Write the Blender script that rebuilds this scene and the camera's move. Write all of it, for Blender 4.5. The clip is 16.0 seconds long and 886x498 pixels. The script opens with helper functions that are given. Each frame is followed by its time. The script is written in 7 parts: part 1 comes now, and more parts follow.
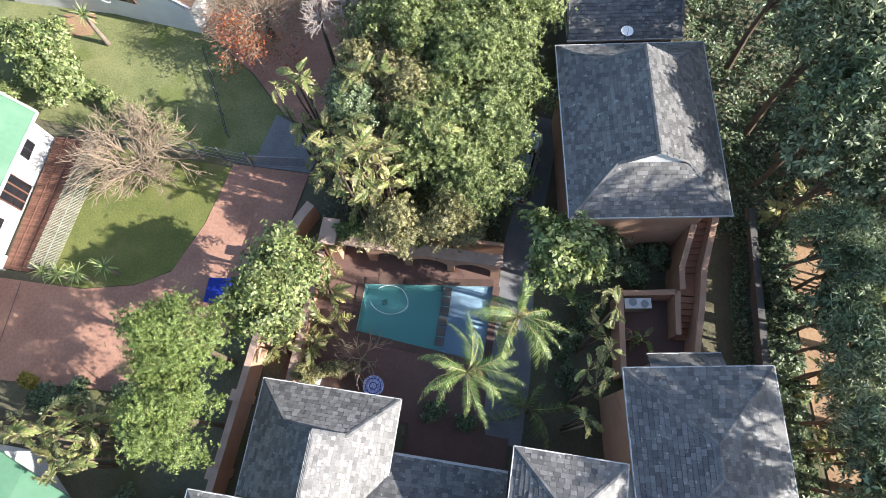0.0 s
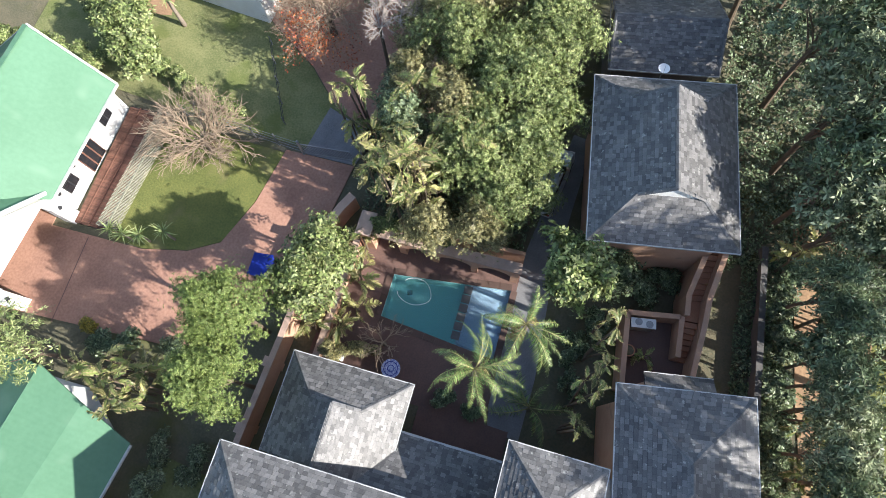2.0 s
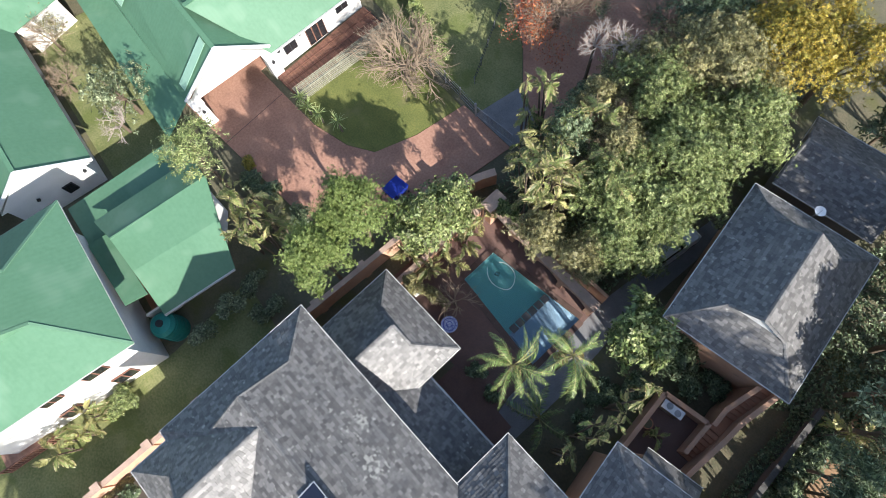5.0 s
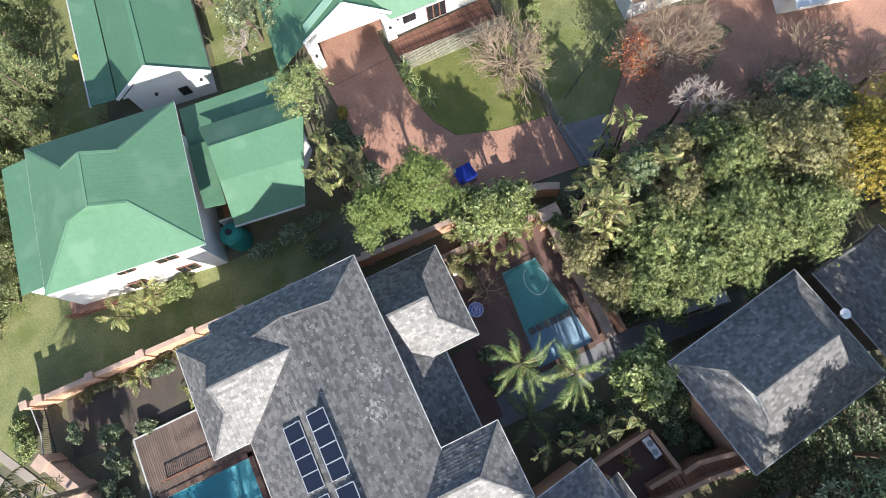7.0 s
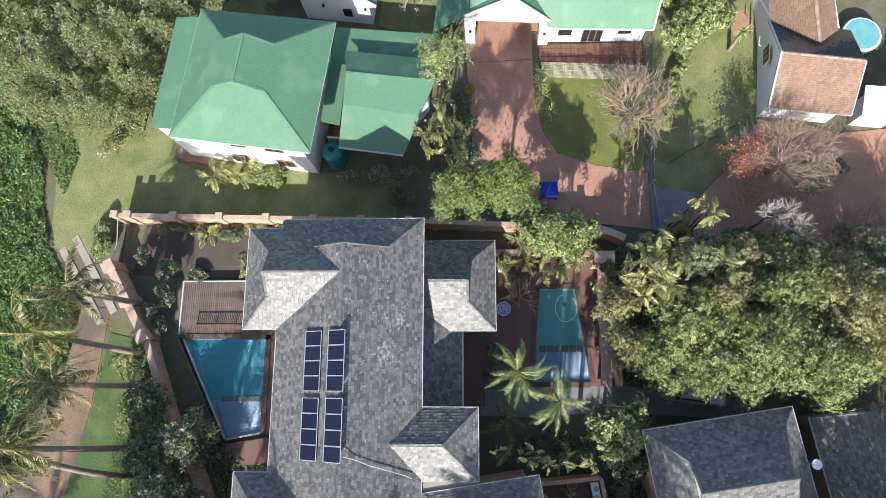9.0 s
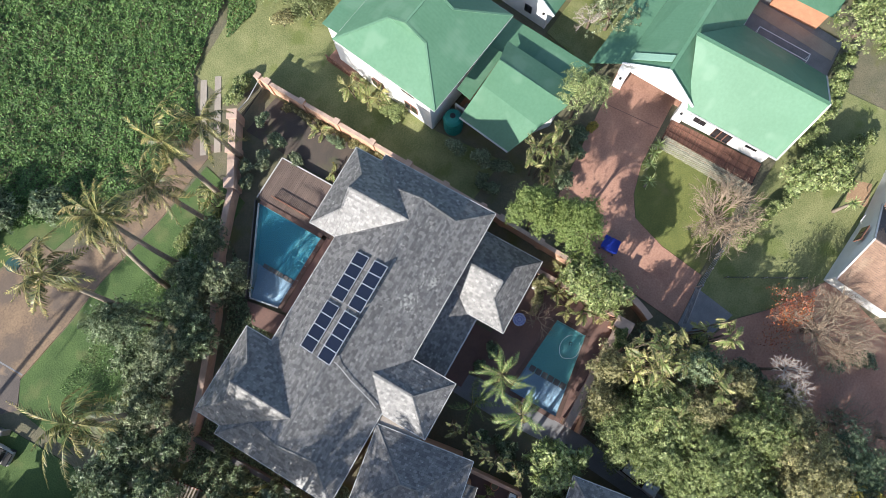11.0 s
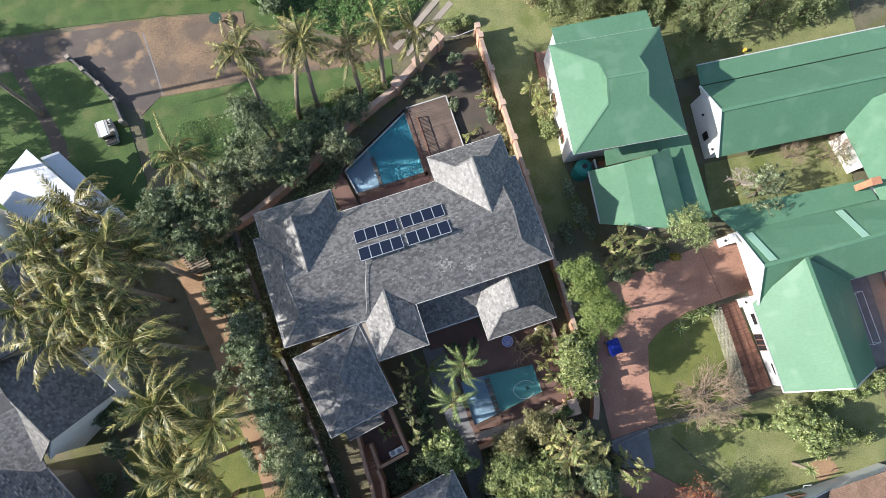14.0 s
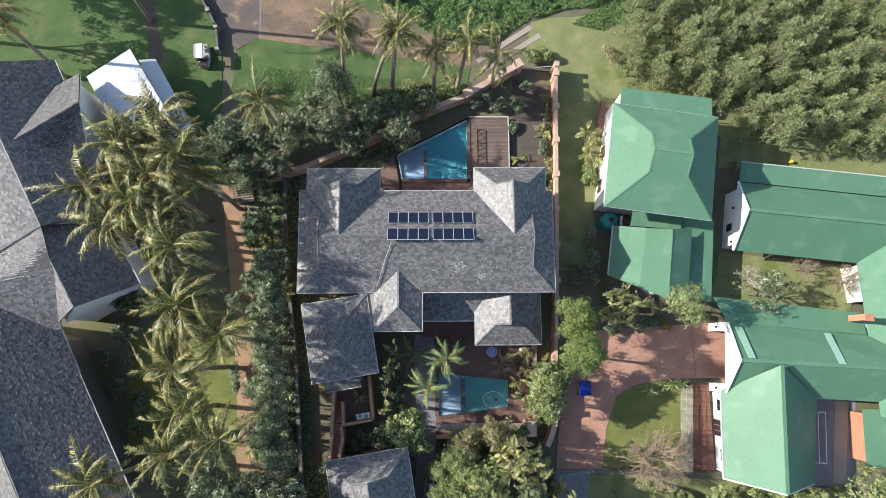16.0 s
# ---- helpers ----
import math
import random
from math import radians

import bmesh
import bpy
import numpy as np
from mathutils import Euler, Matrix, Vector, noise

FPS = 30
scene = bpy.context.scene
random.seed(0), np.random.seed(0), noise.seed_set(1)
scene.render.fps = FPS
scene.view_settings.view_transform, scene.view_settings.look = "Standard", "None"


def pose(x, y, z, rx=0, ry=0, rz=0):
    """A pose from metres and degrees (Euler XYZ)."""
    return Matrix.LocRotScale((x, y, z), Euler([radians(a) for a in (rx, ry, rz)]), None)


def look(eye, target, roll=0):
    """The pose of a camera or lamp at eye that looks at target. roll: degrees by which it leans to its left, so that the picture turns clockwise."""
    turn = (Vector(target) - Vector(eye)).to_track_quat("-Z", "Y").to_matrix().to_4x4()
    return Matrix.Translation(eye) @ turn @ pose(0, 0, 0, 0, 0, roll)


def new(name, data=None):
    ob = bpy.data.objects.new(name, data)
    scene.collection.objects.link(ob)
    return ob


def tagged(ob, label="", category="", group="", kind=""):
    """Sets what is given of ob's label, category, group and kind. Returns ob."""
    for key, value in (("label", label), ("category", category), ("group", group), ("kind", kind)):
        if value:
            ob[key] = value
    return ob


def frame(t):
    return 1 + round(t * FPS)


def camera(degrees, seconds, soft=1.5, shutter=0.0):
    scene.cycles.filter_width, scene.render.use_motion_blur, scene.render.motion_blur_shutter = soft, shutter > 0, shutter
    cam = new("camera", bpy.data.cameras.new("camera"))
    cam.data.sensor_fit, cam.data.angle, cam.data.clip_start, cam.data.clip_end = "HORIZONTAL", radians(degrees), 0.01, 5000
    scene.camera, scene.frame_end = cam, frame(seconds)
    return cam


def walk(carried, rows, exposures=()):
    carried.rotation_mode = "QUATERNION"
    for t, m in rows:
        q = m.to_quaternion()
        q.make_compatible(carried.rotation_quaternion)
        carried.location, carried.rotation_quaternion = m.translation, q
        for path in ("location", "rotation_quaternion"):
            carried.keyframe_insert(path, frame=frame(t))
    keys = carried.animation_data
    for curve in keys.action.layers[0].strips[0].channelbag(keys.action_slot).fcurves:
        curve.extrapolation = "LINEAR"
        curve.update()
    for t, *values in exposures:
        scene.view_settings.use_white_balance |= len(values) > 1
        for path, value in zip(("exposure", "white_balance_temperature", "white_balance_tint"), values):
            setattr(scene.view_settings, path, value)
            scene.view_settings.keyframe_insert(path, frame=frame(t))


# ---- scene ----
# the camera: a drone that climbs almost straight up and turns as it goes
cam = camera(72.12, 16.0, soft=0.6)
PATH = [
    (0.0, -0.721, -1.971, 30.168, 18.754, 2.039, -171.130),
    (0.5, -0.844, -2.043, 30.826, 18.315, 2.422, -168.907),
    (1.0, -0.953, -2.102, 31.491, 18.028, 2.717, -166.992),
    (1.5, -1.048, -2.147, 32.152, 17.759, 2.832, -165.636),
    (2.0, -1.117, -2.183, 32.789, 17.438, 2.943, -163.930),
    (2.5, -1.152, -2.197, 33.423, 16.928, 3.165, -159.503),
    (3.0, -1.163, -2.188, 34.072, 16.651, 3.360, -153.761),
    (3.5, -1.160, -2.177, 34.709, 16.317, 3.481, -147.400),
    (4.0, -1.161, -2.187, 35.297, 16.099, 3.575, -141.637),
    (6.5, -1.237, -2.410, 38.910, 14.297, 3.982, -120.861),
    (7.0, -1.239, -2.458, 39.761, 13.922, 3.913, -115.489),
    (7.5, -1.225, -2.508, 40.629, 13.562, 3.870, -109.431),
    (8.0, -1.199, -2.556, 41.531, 13.219, 3.719, -103.230),
    (8.5, -1.168, -2.592, 42.478, 12.905, 3.498, -96.802),
    (9.0, -1.144, -2.613, 43.481, 12.599, 3.298, -89.804),
    (11.5, -1.343, -2.666, 49.115, 10.944, 1.742, -52.879),
    (12.0, -1.382, -2.721, 50.173, 10.687, 1.410, -45.727),
    (12.5, -1.433, -2.799, 51.227, 10.290, 0.962, -39.023),
    (13.0, -1.518, -2.899, 52.336, 10.066, 0.633, -32.389),
    (13.5, -1.613, -3.020, 53.447, 9.688, 0.156, -25.523),
    (14.0, -1.703, -3.154, 54.537, 9.321, -0.253, -18.486),
    (14.5, -1.784, -3.299, 55.605, 9.068, -0.715, -12.116),
    (15.0, -1.868, -3.451, 56.666, 9.007, -1.023, -6.960),
    (15.5, -1.952, -3.609, 57.727, 9.019, -1.258, -3.369),
    (16.0, -2.039, -3.770, 58.797, 9.036, -1.492, -0.397),
]
walk(cam, [(t, pose(x, y, z, rx, ry, rz)) for t, x, y, z, rx, ry, rz in PATH],
     exposures=[(0.0, 1.62), (4.0, 1.36), (9.0, 1.29), (14.0, 1.19), (16.0, 1.17)])

# ---- world and light ----
world = bpy.data.worlds.new("World")
scene.world = world
world.use_nodes = True
SUN_ELEV, SUN_DIR = radians(31), Vector((-1.0, 0.13, 0.0)).normalized()
_n = world.node_tree
_sky = _n.nodes.new("ShaderNodeTexSky")
_sky.sky_type = "NISHITA"
_sky.sun_disc = False
_sky.sun_elevation = SUN_ELEV
_sky.sun_rotation = math.atan2(SUN_DIR.x, SUN_DIR.y)
_n.links.new(_sky.outputs[0], _n.nodes["Background"].inputs[0])
_n.nodes["Background"].inputs[1].default_value = 0.112
_sun = bpy.data.lights.new("sun", "SUN")
_sun.energy, _sun.angle, _sun.color = 4.1, radians(0.53), (1.0, 0.96, 0.905)
sun = new("sun", _sun)
sun.matrix_world = look((0, 0, 60), Vector((0, 0, 60)) - (SUN_DIR * math.cos(SUN_ELEV) + Vector((0, 0, math.sin(SUN_ELEV)))))

# ---- materials ----


def mat(name, c1, c2=None, rough=0.8, scale=3.0, fine=25.0, bump=0.2, metal=0.0, island=0.0, objrand=0.0, stain=None, spec=0.3, wave=None, bump_d=0.02, alt=None):
    """A surface with coarse blotches and fine grain between two colours. island/objrand: how far single pieces differ; stain: a third colour in patches; wave: ridges along u per unit."""
    m = bpy.data.materials.new(name)
    m.use_nodes = True
    nt = m.node_tree
    N, L = nt.nodes, nt.links
    b = N["Principled BSDF"]
    b.inputs["Roughness"].default_value = rough
    b.inputs["Metallic"].default_value = metal
    b.inputs["Specular IOR Level"].default_value = spec
    c2 = c2 or tuple(x * 0.7 for x in c1)
    tc = N.new("ShaderNodeNewGeometry")
    big, small = N.new("ShaderNodeTexNoise"), N.new("ShaderNodeTexNoise")
    for nd, s in ((big, scale), (small, fine)):
        nd.inputs["Scale"].default_value = s
        nd.inputs["Detail"].default_value = 5
        L.new(tc.outputs["Position"], nd.inputs["Vector"])
    mixf = N.new("ShaderNodeMath")
    mixf.operation = "MULTIPLY_ADD"
    L.new(small.outputs["Fac"], mixf.inputs[0])
    mixf.inputs[1].default_value = 0.5
    half = N.new("ShaderNodeMath")
    half.operation = "MULTIPLY"
    L.new(big.outputs["Fac"], half.inputs[0])
    half.inputs[1].default_value = 0.5
    L.new(half.outputs[0], mixf.inputs[2])
    ramp = N.new("ShaderNodeMapRange")
    ramp.inputs[1].default_value, ramp.inputs[2].default_value = 0.36, 0.64
    L.new(mixf.outputs[0], ramp.inputs[0])
    col = N.new("ShaderNodeMix")
    col.data_type = "RGBA"
    col.inputs[6].default_value, col.inputs[7].default_value = (*c1, 1), (*c2, 1)
    L.new(ramp.outputs[0], col.inputs[0])
    out = col.outputs[2]
    if stain:
        sn = N.new("ShaderNodeTexNoise")
        sn.inputs["Scale"].default_value, sn.inputs["Detail"].default_value = stain[1], 8
        L.new(tc.outputs["Position"], sn.inputs["Vector"])
        sr = N.new("ShaderNodeMapRange")
        sr.inputs[1].default_value, sr.inputs[2].default_value = stain[2], stain[2] + 0.1
        sr.inputs[4].default_value = stain[3] if len(stain) > 3 else 0.8
        L.new(sn.outputs["Fac"], sr.inputs[0])
        sm = N.new("ShaderNodeMix")
        sm.data_type = "RGBA"
        sm.inputs[7].default_value = (*stain[0], 1)
        L.new(out, sm.inputs[6])
        L.new(sr.outputs[0], sm.inputs[0])
        out = sm.outputs[2]
    for amount, node, sock in ((island, "ShaderNodeNewGeometry", "Random Per Island"), (objrand, "ShaderNodeObjectInfo", "Random")):
        if amount:
            g = N.new(node)
            if alt:
                ar = N.new("ShaderNodeMapRange")
                ar.inputs[1].default_value, ar.inputs[2].default_value = 0.45, 1.0
                L.new(g.outputs[sock], ar.inputs[0])
                am = N.new("ShaderNodeMix")
                am.data_type = "RGBA"
                am.inputs[7].default_value = (*alt, 1)
                L.new(out, am.inputs[6])
                L.new(ar.outputs[0], am.inputs[0])
                out = am.outputs[2]
            fr = N.new("ShaderNodeMath")
            fr.operation = "MULTIPLY"
            fr.inputs[1].default_value = 7.31
            L.new(g.outputs[sock], fr.inputs[0])
            fr2 = N.new("ShaderNodeMath")
            fr2.operation = "FRACT"
            L.new(fr.outputs[0], fr2.inputs[0])
            mr = N.new("ShaderNodeMapRange")
            mr.inputs[3].default_value, mr.inputs[4].default_value = 1 - amount, 1 + amount
            L.new(fr2.outputs[0], mr.inputs[0])
            vm = N.new("ShaderNodeVectorMath")
            vm.operation = "SCALE"
            L.new(out, vm.inputs[0])
            L.new(mr.outputs[0], vm.inputs["Scale"])
            out = vm.outputs[0]
    L.new(out, b.inputs["Base Color"])
    bp = N.new("ShaderNodeBump")
    bp.inputs["Strength"].default_value, bp.inputs["Distance"].default_value = bump, bump_d
    if wave:
        uv = N.new("ShaderNodeUVMap")
        wv = N.new("ShaderNodeTexWave")
        wv.inputs["Scale"].default_value = wave
        wv.inputs["Distortion"].default_value = 0.0
        L.new(uv.outputs[0], wv.inputs["Vector"])
        ad = N.new("ShaderNodeMath")
        ad.operation = "MULTIPLY_ADD"
        ad.inputs[1].default_value = 0.12
        L.new(small.outputs["Fac"], ad.inputs[0])
        L.new(wv.outputs["Fac"], ad.inputs[2])
        L.new(ad.outputs[0], bp.inputs["Height"])
    else:
        L.new(small.outputs["Fac"], bp.inputs["Height"])
    L.new(bp.outputs[0], b.inputs["Normal"])
    return m


def leaf_mat(name, c1, c2, rough=0.42, trans=0.22, alt=None, island=0.62, objrand=0.0):
    m = mat(name, c1, c2, rough=rough, scale=0.6, fine=6.0, bump=0.0, island=island, objrand=objrand, spec=0.38, alt=alt)
    nt = m.node_tree
    b, o = nt.nodes["Principled BSDF"], nt.nodes["Material Output"]
    tr, mx = nt.nodes.new("ShaderNodeBsdfTranslucent"), nt.nodes.new("ShaderNodeMixShader")
    src = b.inputs["Base Color"].links[0].from_socket
    nt.links.new(src, tr.inputs[0])
    mx.inputs[0].default_value = trans
    nt.links.new(b.outputs[0], mx.inputs[1])
    nt.links.new(tr.outputs[0], mx.inputs[2])
    nt.links.new(mx.outputs[0], o.inputs[0])
    return m


SLATE = mat("slate", (0.138, 0.132, 0.126), (0.094, 0.092, 0.092), rough=0.5, scale=0.9, fine=22, bump=0.3, island=0.42, objrand=0.0, stain=((0.34, 0.35, 0.31), 5.5, 0.65, 0.6), spec=0.52)
SLATE_PIECE = mat("slate_piece", (0.138, 0.132, 0.126), (0.094, 0.092, 0.092), rough=0.5, scale=0.9, fine=22, bump=0.3, objrand=0.42, spec=0.52)


def lichen(m, spots):
    """Pale crusts of lichen in a few round patches of a roof."""
    nt = m.node_tree
    N, L = nt.nodes, nt.links
    b = N["Principled BSDF"]
    src = b.inputs["Base Color"].links[0].from_socket
    g, nz = N.new("ShaderNodeNewGeometry"), N.new("ShaderNodeTexNoise")
    nz.inputs["Scale"].default_value, nz.inputs["Detail"].default_value = 4.5, 8
    L.new(g.outputs["Position"], nz.inputs["Vector"])
    total = None
    for x, y, z, r in spots:
        d = N.new("ShaderNodeVectorMath")
        d.operation = "DISTANCE"
        d.inputs[1].default_value = (x, y, z)
        L.new(g.outputs["Position"], d.inputs[0])
        mr = N.new("ShaderNodeMapRange")
        mr.inputs[1].default_value, mr.inputs[2].default_value = r, 0.0
        mr.inputs[4].default_value = 0.22
        L.new(d.outputs["Value"], mr.inputs[0])
        if total is None:
            total = mr.outputs[0]
        else:
            ad = N.new("ShaderNodeMath")
            L.new(total, ad.inputs[0])
            L.new(mr.outputs[0], ad.inputs[1])
            total = ad.outputs[0]
    ad = N.new("ShaderNodeMath")
    L.new(total, ad.inputs[0])
    L.new(nz.outputs["Fac"], ad.inputs[1])
    cut = N.new("ShaderNodeMapRange")
    cut.inputs[1].default_value, cut.inputs[2].default_value, cut.inputs[4].default_value = 0.64, 0.70, 0.5
    L.new(ad.outputs[0], cut.inputs[0])
    mx = N.new("ShaderNodeMix")
    mx.data_type = "RGBA"
    mx.inputs[7].default_value = (0.42, 0.42, 0.38, 1)
    L.new(src, mx.inputs[6])
    L.new(cut.outputs[0], mx.inputs[0])
    L.new(mx.outputs[2], b.inputs["Base Color"])


lichen(SLATE, ((2.7, 2.0, 8.1, 1.1), (0.7, 2.7, 8.4, 1.2), (4.0, 2.6, 8.3, 0.5), (-1.6, 1.7, 7.9, 0.4)))
RIDGE = mat("ridge_slate", (0.15, 0.147, 0.145), (0.09, 0.09, 0.092), rough=0.65, scale=3, fine=20, island=0.25)
UNDER = mat("roof_underlay", (0.07, 0.07, 0.075), rough=0.9)
GREEN = mat("green_roof_sheet", (0.094, 0.195, 0.122), (0.078, 0.168, 0.102), rough=0.5, scale=0.35, fine=4, bump=0.10, wave=1.2, spec=0.2, stain=((0.125, 0.225, 0.15), 0.5, 0.56, 0.6), bump_d=0.02)
GREEN_CAP = mat("green_capping", (0.11, 0.215, 0.138), (0.092, 0.185, 0.115), rough=0.5, scale=1)
TEAL = mat("tank_plastic", (0.02, 0.20, 0.17), (0.015, 0.15, 0.13), rough=0.4)
WHITE = mat("white_plaster", (0.72, 0.71, 0.69), (0.62, 0.61, 0.58), rough=0.85, scale=1.2, fine=30, bump=0.1)
GUTTER = mat("white_gutter", (0.46, 0.46, 0.45), (0.38, 0.38, 0.37), rough=0.5, scale=4)
PEACH = mat("peach_plaster", (0.55, 0.34, 0.235), (0.46, 0.27, 0.18), rough=0.85, scale=1.0, fine=25, bump=0.15, stain=((0.30, 0.20, 0.15), 1.3, 0.62, 0.6))
PEACH_COPE = mat("peach_coping", (0.50, 0.35, 0.27), (0.34, 0.25, 0.20), rough=0.85, scale=2.0, fine=25, bump=0.15)
PAVING = mat("red_paving", (0.40, 0.225, 0.16), (0.27, 0.145, 0.105), rough=0.85, scale=0.5, fine=7, bump=0.2, stain=((0.20, 0.105, 0.08), 0.6, 0.60, 0.45))
PAVE_DARK = mat("dark_patio_and_shaded_tiles", (0.17, 0.10, 0.08), (0.12, 0.075, 0.065), rough=0.75, scale=0.8, fine=12)
PATH_GREY = mat("grey_stone_path", (0.22, 0.22, 0.225), (0.14, 0.14, 0.145), rough=0.8, scale=1.2, fine=14, bump=0.3)
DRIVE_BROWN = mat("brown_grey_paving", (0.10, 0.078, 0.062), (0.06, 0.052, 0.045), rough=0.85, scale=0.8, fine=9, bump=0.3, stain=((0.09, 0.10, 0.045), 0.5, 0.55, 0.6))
WALL_GREY = mat("dark_grey_and_shaded_plaster", (0.13, 0.125, 0.12), (0.09, 0.086, 0.082), rough=0.9, scale=1.0, fine=12)
CONCRETE = mat("weathered_concrete", (0.33, 0.29, 0.24), (0.24, 0.20, 0.17), rough=0.9, scale=0.8, fine=15)
LAWN = mat("lawn", (0.165, 0.17, 0.05), (0.09, 0.11, 0.032), rough=0.95, scale=0.7, fine=8, bump=0.6, stain=((0.19, 0.17, 0.075), 0.5, 0.56, 0.6), bump_d=0.05)
LAWN_DRY = mat("dry_lawn", (0.22, 0.222, 0.098), (0.115, 0.135, 0.052), rough=0.95, scale=0.6, fine=8, bump=0.6, stain=((0.10, 0.13, 0.03), 0.4, 0.55, 0.6), bump_d=0.05)
LAWN_FRESH = mat("fresh_lawn", (0.08, 0.125, 0.04), (0.042, 0.074, 0.024), rough=0.95, scale=0.6, fine=8, bump=0.6, stain=((0.12, 0.13, 0.055), 0.4, 0.56, 0.6), bump_d=0.05)
SOIL = mat("soil_and_litter", (0.15, 0.13, 0.085), (0.095, 0.095, 0.06), rough=0.95, scale=0.8, fine=9, bump=0.6, stain=((0.10, 0.105, 0.035), 0.35, 0.53, 0.7), bump_d=0.06)
SAND = mat("sandy_lane", (0.36, 0.235, 0.14), (0.22, 0.14, 0.085), rough=0.95, scale=0.7, fine=8, bump=0.4)
# yard sand kept dark: palm-shade dapple and asphalt stains are in the colour
YARD = mat("sandy_paving_with_shade", (0.24, 0.165, 0.105), (0.125, 0.09, 0.065), rough=0.95, scale=0.6, fine=6, bump=0.4, stain=((0.10, 0.08, 0.068), 0.22, 0.50, 0.75))
ASPHALT = mat("worn_asphalt", (0.13, 0.105, 0.088), (0.075, 0.064, 0.06), rough=0.9, scale=0.6, fine=20, stain=((0.28, 0.19, 0.12), 0.45, 0.54, 0.8))
DECK = mat("deck_boards", (0.15, 0.108, 0.088), (0.105, 0.078, 0.065), rough=0.75, scale=1.5, fine=20, objrand=0.15)
WOOD_RED = mat("red_brown_timber", (0.20, 0.095, 0.065), (0.13, 0.065, 0.045), rough=0.8, scale=1.5, fine=18, objrand=0.2)
REED = mat("weathered_reed", (0.29, 0.28, 0.21), (0.19, 0.185, 0.14), rough=0.9, scale=2, fine=20, objrand=0.2)
BROWN_TILE = mat("brown_roof_tiles", (0.26, 0.165, 0.115), (0.19, 0.12, 0.083), rough=0.8, scale=0.8, fine=15, island=0.12, stain=((0.31, 0.23, 0.16), 0.7, 0.58, 0.5))
BARK = mat("bark", (0.16, 0.12, 0.085), (0.10, 0.075, 0.055), rough=0.9, scale=3, fine=25, bump=0.5)
TWIG = mat("grey_twigs", (0.29, 0.22, 0.155), (0.20, 0.15, 0.105), rough=0.9, scale=3, fine=20)
TWIG_PALE = mat("pale_tan_twigs", (0.34, 0.26, 0.185), (0.23, 0.17, 0.12), rough=0.9, scale=3, fine=20)
TWIG_WHITE = mat("bleached_twigs", (0.42, 0.36, 0.32), (0.31, 0.26, 0.23), rough=0.9)
PALM_TRUNK = mat("palm_trunk", (0.27, 0.22, 0.17), (0.17, 0.14, 0.11), rough=0.9, scale=2, fine=15, bump=0.5)
METAL = mat("galvanised_metal", (0.35, 0.35, 0.35), (0.25, 0.25, 0.25), rough=0.5, metal=0.7)
DARK_METAL = mat("dark_metal", (0.03, 0.03, 0.032), rough=0.5)
CART = mat("faded_grey_plastic", (0.38, 0.37, 0.35), (0.28, 0.27, 0.26), rough=0.5)
BLUE = mat("blue_plastic", (0.012, 0.03, 0.26), (0.009, 0.022, 0.20), rough=0.45)
SOLAR = mat("solar_cells", (0.008, 0.011, 0.028), (0.006, 0.009, 0.02), rough=0.3, scale=6, fine=40, bump=0.0, spec=0.35)
ALU = mat("aluminium_frame", (0.55, 0.56, 0.58), (0.45, 0.46, 0.48), rough=0.4, metal=0.6)
GLASS_DARK = mat("dark_window_glass", (0.02, 0.022, 0.025), (0.015, 0.015, 0.018), rough=0.08, bump=0.0, spec=0.6)
PLASTIC_WHITE = mat("white_plastic", (0.75, 0.75, 0.74), (0.68, 0.68, 0.67), rough=0.4)
TERRA = mat("terracotta_brick", (0.42, 0.20, 0.115), (0.33, 0.15, 0.09), rough=0.85, scale=2, fine=20)
CERAMIC = mat("blue_white_ceramic", (0.55, 0.60, 0.75), (0.04, 0.07, 0.32), rough=0.25, scale=9, fine=30)
WHITE_SHEET = mat("white_roof_sheet", (0.52, 0.54, 0.57), (0.46, 0.48, 0.51), rough=0.5, scale=0.5, fine=6, wave=1.2, bump=0.2)
SKYLIGHT = mat("translucent_roof_sheet", (0.26, 0.42, 0.32), (0.23, 0.38, 0.29), rough=0.35, scale=0.5, fine=6, wave=1.2, bump=0.2)
POOL_WALL = mat("pool_plaster", (0.48, 0.62, 0.62), (0.40, 0.55, 0.56), rough=0.8, scale=0.7, fine=6)
POOL_STEP = mat("pool_step_plaster", (0.50, 0.55, 0.60), (0.44, 0.49, 0.55), rough=0.8, scale=0.7, fine=6)


def water_mat(name, tint, depth_tint):
    m = bpy.data.materials.new(name)
    m.use_nodes = True
    nt = m.node_tree
    b = nt.nodes["Principled BSDF"]
    b.inputs["Base Color"].default_value = (*tint, 1)
    b.inputs["Roughness"].default_value = 0.03
    b.inputs["IOR"].default_value = 1.33
    b.inputs["Transmission Weight"].default_value = 0.72
    g, nz, bp = nt.nodes.new("ShaderNodeNewGeometry"), nt.nodes.new("ShaderNodeTexNoise"), nt.nodes.new("ShaderNodeBump")
    nz.inputs["Scale"].default_value = 2.2
    nt.links.new(g.outputs["Position"], nz.inputs["Vector"])
    nt.links.new(nz.outputs["Fac"], bp.inputs["Height"])
    bp.inputs["Strength"].default_value, bp.inputs["Distance"].default_value = 0.25, 0.05
    nt.links.new(bp.outputs[0], b.inputs["Normal"])
    return m


WATER_GREEN = water_mat("green_pool_water", (0.19, 0.55, 0.55), None)
WATER_PALE = water_mat("pale_pool_water", (0.30, 0.47, 0.60), None)
WATER_BLUE = water_mat("blue_pool_water", (0.08, 0.37, 0.50), None)

